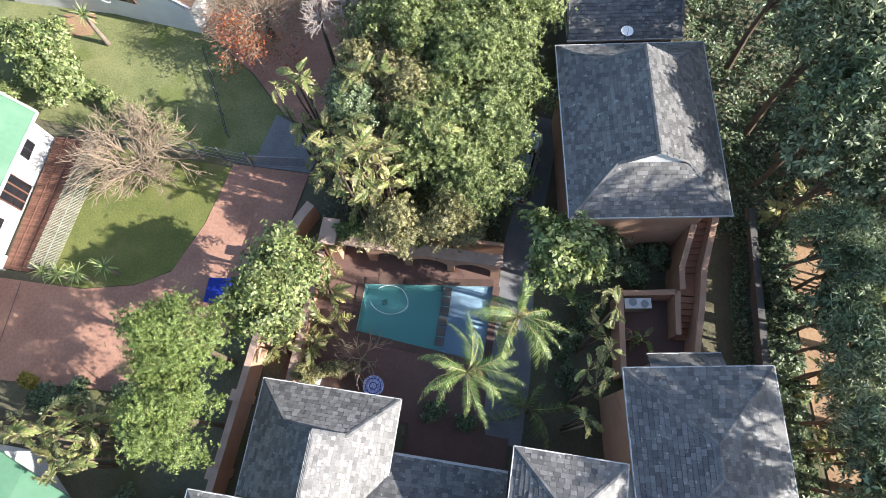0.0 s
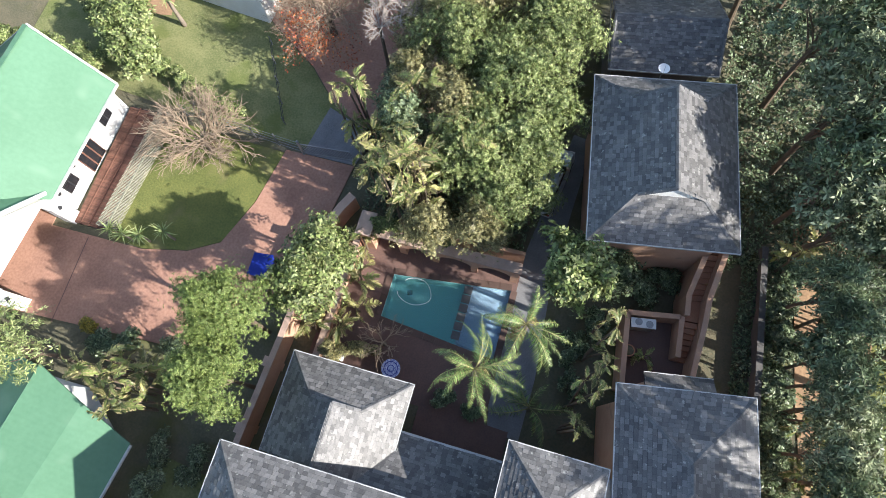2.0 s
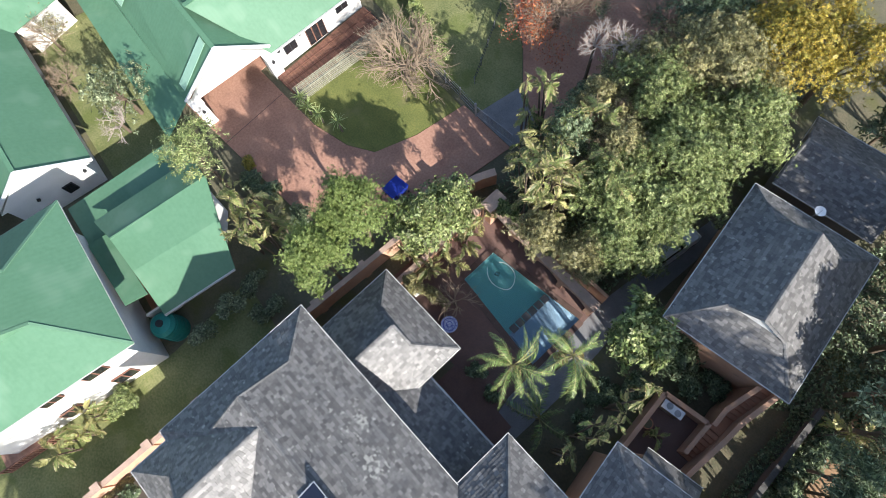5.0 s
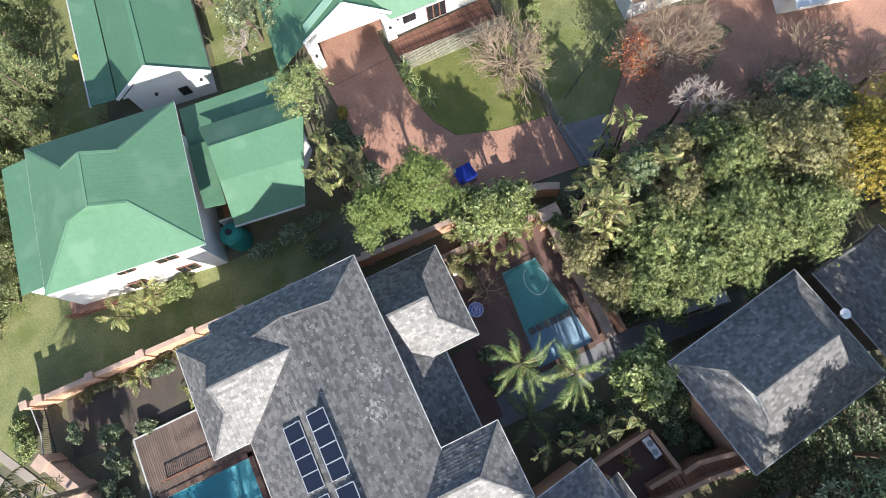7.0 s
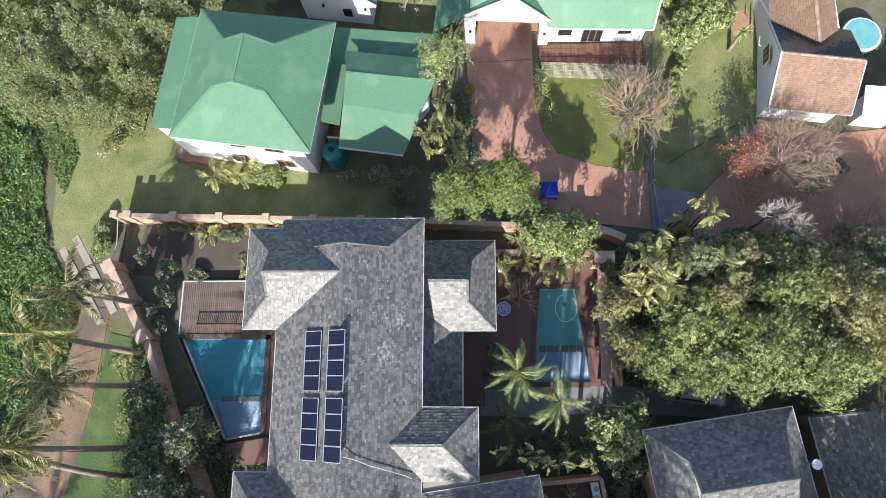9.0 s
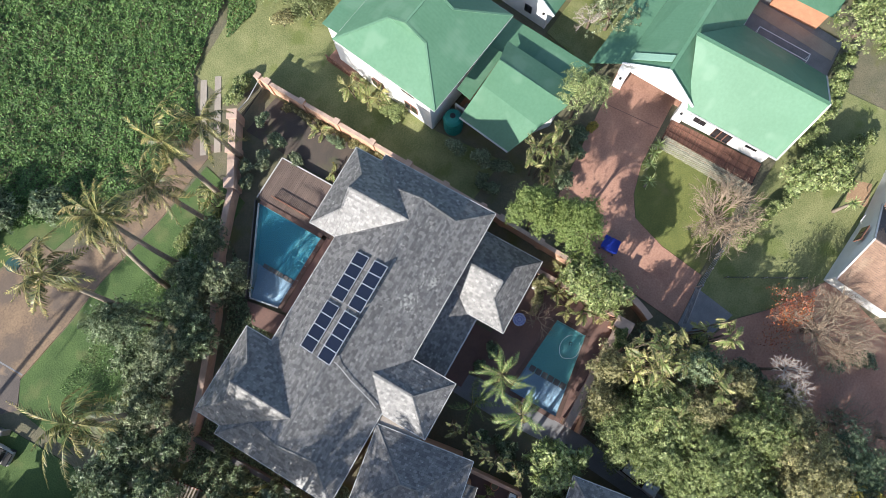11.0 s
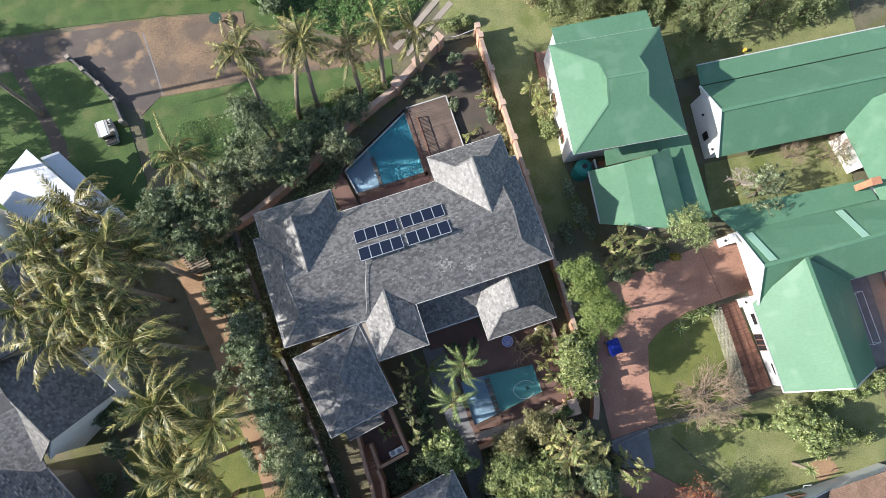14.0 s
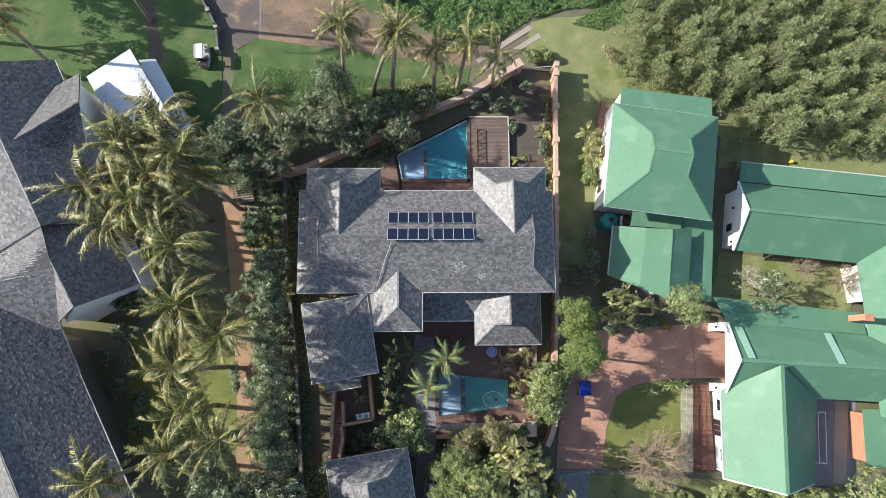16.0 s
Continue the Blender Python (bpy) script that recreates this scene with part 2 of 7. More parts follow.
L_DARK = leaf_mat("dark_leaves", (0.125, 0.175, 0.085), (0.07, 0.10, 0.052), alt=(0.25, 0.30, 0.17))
L_MID = leaf_mat("mid_green_leaves", (0.182, 0.23, 0.074), (0.096, 0.136, 0.044), alt=(0.32, 0.335, 0.15), rough=0.5)
L_BRIGHT = leaf_mat("bright_leaves", (0.214, 0.272, 0.092), (0.122, 0.166, 0.056), alt=(0.35, 0.37, 0.165), rough=0.5)
L_OLIVE = leaf_mat("olive_leaves", (0.265, 0.253, 0.118), (0.161, 0.161, 0.074), alt=(0.345, 0.299, 0.138))
L_YELLOW = leaf_mat("yellowing_leaves", (0.36, 0.28, 0.05), (0.18, 0.19, 0.04), alt=(0.48, 0.33, 0.05))
L_RED = leaf_mat("red_leaves", (0.36, 0.085, 0.04), (0.22, 0.06, 0.03), alt=(0.48, 0.19, 0.06))
L_FIELD = leaf_mat("field_leaves", (0.10, 0.185, 0.05), (0.06, 0.125, 0.034), alt=(0.135, 0.21, 0.065), rough=0.6)
L_GREY = leaf_mat("grey_green_leaves", (0.165, 0.20, 0.105), (0.08, 0.11, 0.055), alt=(0.33, 0.36, 0.22), rough=0.55)
L_FINE = leaf_mat("fine_green_leaves", (0.15, 0.205, 0.052), (0.09, 0.14, 0.036), alt=(0.24, 0.28, 0.09), island=0.45, rough=0.6)
L_PINE = leaf_mat("pine_needles", (0.25, 0.29, 0.125), (0.165, 0.20, 0.088), alt=(0.32, 0.345, 0.17), island=0.4, rough=0.7, trans=0.35)
L_PALM = leaf_mat("palm_leaflets", (0.19, 0.285, 0.08), (0.10, 0.17, 0.05), alt=(0.31, 0.36, 0.13))
L_COCO = leaf_mat("coconut_leaflets", (0.185, 0.165, 0.055), (0.10, 0.10, 0.033), alt=(0.36, 0.29, 0.12))
L_DRY = leaf_mat("dry_frond", (0.42, 0.30, 0.15), (0.30, 0.21, 0.10))
L_BANANA = leaf_mat("banana_leaf", (0.235, 0.275, 0.085), (0.13, 0.17, 0.052), trans=0.3, alt=(0.39, 0.36, 0.14), island=0.0, objrand=0.6)
L_FRAYED = leaf_mat("frayed_leaf_edge", (0.40, 0.34, 0.17), (0.27, 0.22, 0.11), trans=0.35, island=0.3)
L_RIB = leaf_mat("pale_leaf_rib", (0.30, 0.27, 0.11), (0.20, 0.19, 0.075))
L_COCO_GREEN = leaf_mat("green_coconut_leaflets", (0.105, 0.128, 0.036), (0.042, 0.062, 0.019), alt=(0.36, 0.30, 0.10), trans=0.15)


# ---- geometry helpers ----
RNG = np.random.default_rng(7)


class Geo:
    """Collects vertices and faces of one mesh."""

    def __init__(self):
        self.v, self.f, self.uv = [], [], []

    def add(self, verts, faces):
        o = len(self.v)
        self.v += [tuple(p) for p in verts]
        self.f += [tuple(i + o for i in f) for f in faces]
        return self

    def box(self, c, s, rot=0.0, m=None):
        x, y, z = (k / 2 for k in s)
        pts = [Vector((a * x, b * y, d * z)) for d in (-1, 1) for b in (-1, 1) for a in (-1, 1)]
        if m is None:
            m = Matrix.Translation(c) @ Matrix.Rotation(radians(rot), 4, "Z")
        return self.add([m @ p for p in pts], [(0, 2, 3, 1), (4, 5, 7, 6), (0, 1, 5, 4), (2, 6, 7, 3), (0, 4, 6, 2), (1, 3, 7, 5)])

    def beam(self, p, q, w, h):
        """A bar of width w and height h from p to q."""
        p, q = Vector(p), Vector(q)
        d = q - p
        side = d.cross(Vector((0, 0, 1)))
        side = side.normalized() if side.length > 1e-5 else Vector((1, 0, 0))
        up = side.cross(d).normalized()
        pts = [e + side * a * w / 2 + up * b * h / 2 for e in (p, q) for a, b in ((-1, -1), (1, -1), (1, 1), (-1, 1))]
        return self.add(pts, [(3, 2, 1, 0), (4, 5, 6, 7), (0, 1, 5, 4), (1, 2, 6, 5), (2, 3, 7, 6), (3, 0, 4, 7)])

    def tube(self, pts, radii, n=7, cap=True):
        pts = [Vector(p) for p in pts]
        rings = []
        for i, p in enumerate(pts):
            d = (pts[min(i + 1, len(pts) - 1)] - pts[max(i - 1, 0)]).normalized()
            a = d.orthogonal().normalized()
            b = d.cross(a)
            rings.append([p + (a * math.cos(k * 2 * math.pi / n) + b * math.sin(k * 2 * math.pi / n)) * radii[i] for k in range(n)])
        f = [(i * n + k, i * n + (k + 1) % n, (i + 1) * n + (k + 1) % n, (i + 1) * n + k) for i in range(len(pts) - 1) for k in range(n)]
        if cap:
            f += [tuple(range(n))[::-1], tuple((len(pts) - 1) * n + k for k in range(n))]
        return self.add([p for r in rings for p in r], f)

    def prism(self, poly, z0, z1):
        """An upright prism over a flat polygon."""
        n = len(poly)
        area = sum(poly[i][0] * poly[(i + 1) % n][1] - poly[(i + 1) % n][0] * poly[i][1] for i in range(n))
        poly = list(poly) if area > 0 else list(poly)[::-1]
        lo, hi = [(x, y, z0) for x, y in poly], [(x, y, z1) for x, y in poly]
        return self.add(lo + hi, [tuple(range(n))[::-1], tuple(range(n, 2 * n))] + [(i, (i + 1) % n, (i + 1) % n + n, i + n) for i in range(n)])

    def slab(self, poly, t):
        """A sheet of thickness t under a polygon in space."""
        n = len(poly)
        p = [Vector(q) for q in poly]
        nor = sum(((p[i] - p[0]).cross(p[(i + 1) % n] - p[0]) for i in range(1, n - 1)), Vector()).normalized()
        if nor.z < 0:
            p, nor = p[::-1], -nor
        return self.add(p + [q - nor * t for q in p], [tuple(range(n)), tuple(range(n, 2 * n))[::-1]] + [(i, i + n, (i + 1) % n + n, (i + 1) % n) for i in range(n)])


def fast_mesh(name, co, quads, uv=None):
    """A mesh from arrays of places and of four-cornered faces."""
    me = bpy.data.meshes.new(name)
    co, quads = np.asarray(co, np.float32), np.asarray(quads, np.int32)
    me.vertices.add(len(co))
    me.vertices.foreach_set("co", co.ravel())
    me.loops.add(quads.size)
    me.loops.foreach_set("vertex_index", quads.ravel())
    me.polygons.add(len(quads))
    me.polygons.foreach_set("loop_start", np.arange(len(quads), dtype=np.int32) * 4)
    me.update(calc_edges=True)
    return me


def thing(name, label, category, group="", kind="", at=(0, 0, 0)):
    ob = new(name)
    ob.empty_display_size = 0.2
    ob.location = at
    return tagged(ob, label, category, group, kind)


def part(name, geo, material, parent=None, label="", smooth=False, sheet=False, **tags):
    """One mesh object out of a Geo or a mesh. sheet: also flat coordinates along the eave and up the slope."""
    if isinstance(geo, Geo):
        me = bpy.data.meshes.new(name)
        me.from_pydata(geo.v, [], geo.f)
        me.update()
        if sheet:
            lay = me.uv_layers.new(name="UVMap")
            for p in me.polygons:
                n = p.normal
                u = n.cross(Vector((0, 0, 1)))
                u = u.normalized() if u.length > 0.05 else Vector((1, 0, 0))
                w = n.cross(u)
                for li in p.loop_indices:
                    co = me.vertices[me.loops[li].vertex_index].co
                    lay.data[li].uv = (co.dot(u), co.dot(w))
    else:
        me = geo
    if smooth:
        me.polygons.foreach_set("use_smooth", [True] * len(me.polygons))
    if material and not me.materials:
        me.materials.append(material)
    ob = new(name, me)
    if parent:
        ob.parent = parent
        ob.matrix_parent_inverse = Matrix.Translation(-parent.location)
    return tagged(ob, label, **tags)


def rot2(p, a, o=(0, 0)):
    c, s = math.cos(radians(a)), math.sin(radians(a))
    return (o[0] + p[0] * c - p[1] * s, o[1] + p[0] * s + p[1] * c)


# ---- roofs ----


def tile_rows(poly, expo, width, lift=0.03, gap=0.007, rng=RNG, hole=None):
    """Slates or tiles laid in broken rows on a convex roof plane: a list of four-cornered tops with their lift."""
    p = [Vector(q) for q in poly]
    n = len(p)
    nor = sum(((p[i] - p[0]).cross(p[(i + 1) % n] - p[0]) for i in range(1, n - 1)), Vector()).normalized()
    if nor.z < 0:
        nor = -nor
    u = Vector((0, 0, 1)).cross(nor).normalized()
    w = nor.cross(u)
    pl = [((q - p[0]).dot(u), (q - p[0]).dot(w)) for q in p]
    v0, v1 = min(b for a, b in pl), max(b for a, b in pl)
    out = []
    r = 0
    v = v0 - 0.03
    while v < v1 - 0.04:
        vm = min(max(v + expo * 0.5, v0 + 0.01), v1 - 0.01)
        us = []
        for i in range(n):
            (a0, b0), (a1, b1) = pl[i], pl[(i + 1) % n]
            if (b0 - vm) * (b1 - vm) < 0:
                us.append(a0 + (a1 - a0) * (vm - b0) / (b1 - b0))
        if len(us) >= 2:
            ua, ub = min(us), max(us)
            x = ua - (0.5 if r % 2 else 1.0) * width - 0.12 * width * rng.random()
            while x < ub:
                wd = width * (0.93 + 0.14 * rng.random())
                l, rr = max(x, ua), min(x + wd - gap, ub)
                x += wd
                if rr - l < 0.05:
                    continue
                lf = lift * (0.6 + 0.8 * rng.random())
                low = v - 0.008 * rng.random()
                top = v + expo - 0.014
                q = [p[0] + u * l + w * low + nor * lf, p[0] + u * rr + w * low + nor * (lf + 0.014 * (rng.random() - 0.5)), p[0] + u * rr + w * top + nor * 0.014, p[0] + u * l + w * top + nor * 0.014]
                if hole and hole(sum(q, Vector()) / 4):
                    continue
                out.append((q, nor))
        v += expo
        r += 1
    return out


def tiles_mesh(name, tiles, drop=0.05):
    co, quads = [], []
    for q, nor in tiles:
        o = len(co)
        lo = [q[0] - nor * drop, q[1] - nor * drop]
        co += [*q, *lo]
        # top, lower edge, two sides
        quads += [(o, o + 1, o + 2, o + 3), (o + 4, o + 5, o + 1, o), (o + 5, o + 2, o + 2, o + 1), (o + 4, o, o + 3, o + 3)]
    me = bpy.data.meshes.new(name)
    me.from_pydata([tuple(c) for c in co], [], [tuple(dict.fromkeys(f)) for f in quads])
    me.update()
    return me


def caps(lines, w=0.095, h=0.045, step=0.3):
    """Ridge and hip cappings in short overlapping pieces."""
    g = Geo()
    for a, b in lines:
        a, b = Vector(a), Vector(b)
        n = max(1, int((b - a).length / step))
        for i in range(n):
            s, e = a + (b - a) * (i / n), a + (b - a) * ((i + 1.06) / n)
            d = (e - s).normalized()
            side = d.cross(Vector((0, 0, 1))).normalized()
            up = side.cross(d)
            lf = up * (0.045 + 0.02)
            ls = up * 0.045
            pts = [s + ls, s + ls + side * w - up * h, s + ls - side * w - up * h, e + lf, e + lf + side * w - up * h, e + lf - side * w - up * h]
            g.add(pts, [(0, 1, 4, 3), (2, 0, 3, 5), (3, 4, 5), (0, 2, 1), (1, 2, 5, 4)])
    return g


def ridge_roof(w, y0, y1, z, pitch, end0="hip", end1="hip", d0=None, d1=None):
    """The planes of a roof with its ridge along y, half width w, from y0 to y1. Ends: hip (full), dutch (hip of depth d under a small gable), gable, open.
    Gives slope planes, gablets, cap lines and eave lines in the roof's own frame."""
    t = math.tan(radians(pitch))
    zr = z + w * t
    planes, gablets, cap, eave = [], [], [], []
    ends = []
    for y, s, e, d in ((y0, 1, end0, d0), (y1, -1, end1, d1)):
        d = w if e == "hip" else (d or 0.0) if e == "dutch" else 0.0
        ends.append((y, s, e, d))
        if d:
            k = w - d
            zt = z + d * t
            if k > 0.02:
                planes.append([(-w, y, z), (w, y, z), (k, y + s * d, zt), (-k, y + s * d, zt)])
                gablets.append([(-k, y + s * (d + 0.02), zt), (k, y + s * (d + 0.02), zt), (0, y + s * (d + 0.02), zr)])
            else:
                planes.append([(-w, y, z), (w, y, z), (0, y + s * d, zr)])
            cap += [((-w, y, z), (-k, y + s * d, zt)), ((w, y, z), (k, y + s * d, zt))]
        if e != "open":
            eave.append(((-w, y, z), (w, y, z)))
    (ya, sa, ea, da), (yb, sb, eb, db) = ends
    for sd in (-1, 1):
        lo = [(sd * w, ya, z), (sd * w, yb, z)]
        hi = []
        if db:
            hi.append((sd * (w - db), yb - db, z + db * t))
            if w - db > 0.02:
                hi.append((0, yb - db - 0.0, zr))
        else:
            hi.append((0, yb, zr))
        if da:
            if w - da > 0.02:
                hi.append((0, ya + da, zr))
            hi.append((sd * (w - da), ya + da, z + da * t))
        else:
            hi.append((0, ya, zr))
        planes.append(lo + hi)
        eave.append(((sd * w, ya, z), (sd * w, yb, z)))
        for e, d, y, s in ((ea, da, ya, 1), (eb, db, yb, -1)):
            if e == "dutch":
                cap.append(((sd * (w - d), y + s * d, z + d * t), (0, y + s * d, zr)))
            elif e == "gable":
                cap.append(((sd * w, y, z), (0, y, zr)))
    cap.append(((0, ya + (da or 0), zr), (0, yb - (db or 0), zr)))
    return planes, gablets, cap, eave, zr


def slate_roof(house, spec, place, rot=0.0, pieces=0, hole=None, expo=0.18, width=0.24, roofname="roof"):
    """Lays a ridge roof with slates, cappings and gutters under a house."""
    planes, gablets, cap, eave, zr = ridge_roof(*spec[0], **spec[1])
    m = Matrix.Translation(place) @ Matrix.Rotation(radians(rot), 4, "Z")
    P = [[m @ Vector(q) for q in pl] for pl in planes]
    g = Geo()
    for pl in P:
        g.slab(pl, 0.09)
    roof = part(roofname, g, UNDER, house)
    tiles = []
    for pl in P:
        tiles += tile_rows(pl, expo, width, hole=hole)
    if pieces:
        pick, tiles = tiles[:pieces], tiles[pieces:]
        shapes = []
        for k in range(6):
            wd = width * (0.82 + 0.06 * k)
            q = [Vector((0, 0, 0.03)), Vector((wd, 0, 0.034)), Vector((wd, expo - 0.022, 0.012)), Vector((0, expo - 0.022, 0.012))]
            me = tiles_mesh("slate_tile", [(q, Vector((0, 0, 1)))])
            me.materials.append(SLATE_PIECE)
            shapes.append(me)
        for i, (q, nor) in enumerate(pick):
            u = (q[1] - q[0]).normalized()
            L = (q[1] - q[0]).length
            w2 = nor.cross(u).normalized()
            ob = new("slate_tile", shapes[i % 6])
            r = Matrix((u, w2, nor)).transposed().to_4x4()
            sc = L / (width * (0.82 + 0.06 * (i % 6)))
            ob.parent = roof
            ob.matrix_basis = Matrix.Translation(q[0] - nor * 0.03) @ r @ Matrix.Diagonal((sc, 1, 1, 1))
    me = tiles_mesh("slate_cover", tiles)
    part("slate_cover", me, SLATE, roof, kind="stuff")
    part("ridge_capping", caps([(m @ Vector(a), m @ Vector(b)) for a, b in cap]), RIDGE, roof, kind="stuff")
    for gb in gablets:
        q = [m @ Vector(v) for v in gb]
        part("gablet", Geo().slab(q, 0.06), WHITE, house, "small white plastered gable")
    gg = Geo()
    for a, b in eave:
        a, b = m @ Vector(a), m @ Vector(b)
        a2, b2 = a + (a - b).normalized() * 0.06, b + (b - a).normalized() * 0.06
        mid = m @ Vector((0, (spec[0][1] + spec[0][2]) / 2, a.z))
        out = Vector(((b - a).y, -(b - a).x, 0)).normalized()
        out = -out if out.dot((a + b) / 2 - mid) < 0 else out
        gg.beam(a2 + out * 0.05 - Vector((0, 0, 0.03)), b2 + out * 0.05 - Vector((0, 0, 0.03)), 0.045, 0.1)
    part("gutter", gg, GUTTER, house, "thin white gutter")
    return zr


def sheet_roof(house, planes, material=None, t=0.06, ribs=0.0):
    """Metal sheet roof planes, each a part, with raised ribs up the slope."""
    for pl in planes:
        p = [Vector(q) for q in pl]
        g = Geo().slab(p, t)
        rf = part("roof", g, material or GREEN, house, sheet=True)
        if ribs:
            n = len(p)
            nor = sum(((p[i] - p[0]).cross(p[(i + 1) % n] - p[0]) for i in range(1, n - 1)), Vector()).normalized()
            nor = -nor if nor.z < 0 else nor
            u = Vector((0, 0, 1)).cross(nor)
            if u.length < 0.02:
                continue
            u.normalize()
            w = nor.cross(u)
            q = [((a - p[0]).dot(u), (a - p[0]).dot(w)) for a in p]
            x, x1 = min(a for a, b in q) + ribs / 2, max(a for a, b in q)
            gr = Geo()
            while x < x1:
                vs = [b0 + (b1 - b0) * (x - a0) / (a1 - a0) for (a0, b0), (a1, b1) in zip(q, q[1:] + q[:1]) if (a0 - x) * (a1 - x) < 0]
                if len(vs) >= 2 and max(vs) - min(vs) > 0.1:
                    gr.beam(p[0] + u * x + w * min(vs) + nor * 0.008, p[0] + u * x + w * max(vs) + nor * 0.008, 0.05, 0.03)
                x += ribs
            if gr.v:
                part("sheet_ribs", gr, material or GREEN, rf, sheet=True)


def flat_trim(house, pts, material, w=0.1, h=0.14, name="gutter", closed=False):
    g = Geo()
    for a, b in zip(pts, list(pts[1:]) + ([pts[0]] if closed else [])):
        g.beam(a, b, w, h)
    return part(name, g, material, house)


# ---- plants ----


def leaves_mesh(name, centers, normals, size, aspect=0.5, fold=0.25, rng=RNG, spread=0.75):
    """Small pointed leaves: a bent kite each, at the places given and facing roughly along the normals."""
    n = len(centers)
    c = np.asarray(centers, np.float32)
    nor = np.asarray(normals, np.float32) + rng.normal(0, spread, (n, 3)).astype(np.float32)
    nor /= np.linalg.norm(nor, axis=1, keepdims=True) + 1e-6
    t = rng.normal(0, 1, (n, 3)).astype(np.float32)
    t -= nor * (t * nor).sum(1, keepdims=True)
    t /= np.linalg.norm(t, axis=1, keepdims=True) + 1e-6
    b = np.cross(nor, t)
    s = (size * (0.6 + 0.8 * rng.random((n, 1)))).astype(np.float32)
    co = np.empty((n, 4, 3), np.float32)
    co[:, 0] = c - t * s * 0.5
    co[:, 1] = c + b * s * aspect * 0.5 - nor * s * fold * 0.3
    co[:, 2] = c + t * s * 0.5 - nor * s * fold * 0.5
    co[:, 3] = c - b * s * aspect * 0.5 - nor * s * fold * 0.3
    return fast_mesh(name, co.reshape(-1, 3), np.arange(n * 4).reshape(n, 4))


def rosette_mesh(name, centers, normals, size, aspect=0.34, k=6, rng=RNG, lift=0.45, spread=0.45):
    """Sprays of narrow leaves that spread star-like from each twig tip."""
    n = len(centers)
    c = np.asarray(centers, np.float32)
    ax = np.asarray(normals, np.float32) + rng.normal(0, spread, (n, 3)).astype(np.float32)
    ax /= np.linalg.norm(ax, axis=1, keepdims=True) + 1e-6
    t = rng.normal(0, 1, (n, 3)).astype(np.float32)
    t -= ax * (t * ax).sum(1, keepdims=True)
    t /= np.linalg.norm(t, axis=1, keepdims=True) + 1e-6
    b = np.cross(ax, t)
    size = size * (0.7 + 0.6 * rng.random((n, 1)))
    co = np.empty((n, k, 4, 3), np.float32)
    for j in range(k):
        a = 6.283 * j / k + rng.normal(0, 0.25, (n, 1))
        up = lift + rng.normal(0, 0.3, (n, 1))
        d = t * np.cos(a) + b * np.sin(a)
        sd = np.cross(ax, d)
        d = d + ax * up
        d /= np.linalg.norm(d, axis=1, keepdims=True)
        nn = np.cross(d, sd)
        L = size * (0.75 + 0.5 * rng.random((n, 1)))
        co[:, j, 0] = c + d * L * 0.06
        co[:, j, 1] = c + d * L * 0.55 + sd * L * aspect * 0.5
        co[:, j, 2] = c + d * L - nn * L * 0.12 - ax * L * 0.12
        co[:, j, 3] = c + d * L * 0.55 - sd * L * aspect * 0.5
    return fast_mesh(name, co.reshape(-1, 3), np.arange(n * k * 4).reshape(-1, 4))


def blob_points(blobs, n, rng=RNG, low=-0.35):
    """Points on the shells of many small lumps, mostly their upper sides, with outward directions."""
    blobs = np.asarray(blobs, np.float32)
    area = (blobs[:, 3] * blobs[:, 4]) ** 0.9
    idx = rng.choice(len(blobs), n, p=area / area.sum())
    d = rng.normal(0, 1, (n, 3)).astype(np.float32)
    d /= np.linalg.norm(d, axis=1, keepdims=True)
    d[:, 2] = np.where(d[:, 2] < low, -d[:, 2], d[:, 2])
    r = 1.05 - 0.75 * rng.random((n, 1)).astype(np.float32) ** 1.5 + rng.normal(0, 0.12, (n, 1)).astype(np.float32)
    p = blobs[idx, :3] + d * blobs[idx, 3:6] * r
    up = d.copy()
    up[:, 2] += 0.55
    return p, up


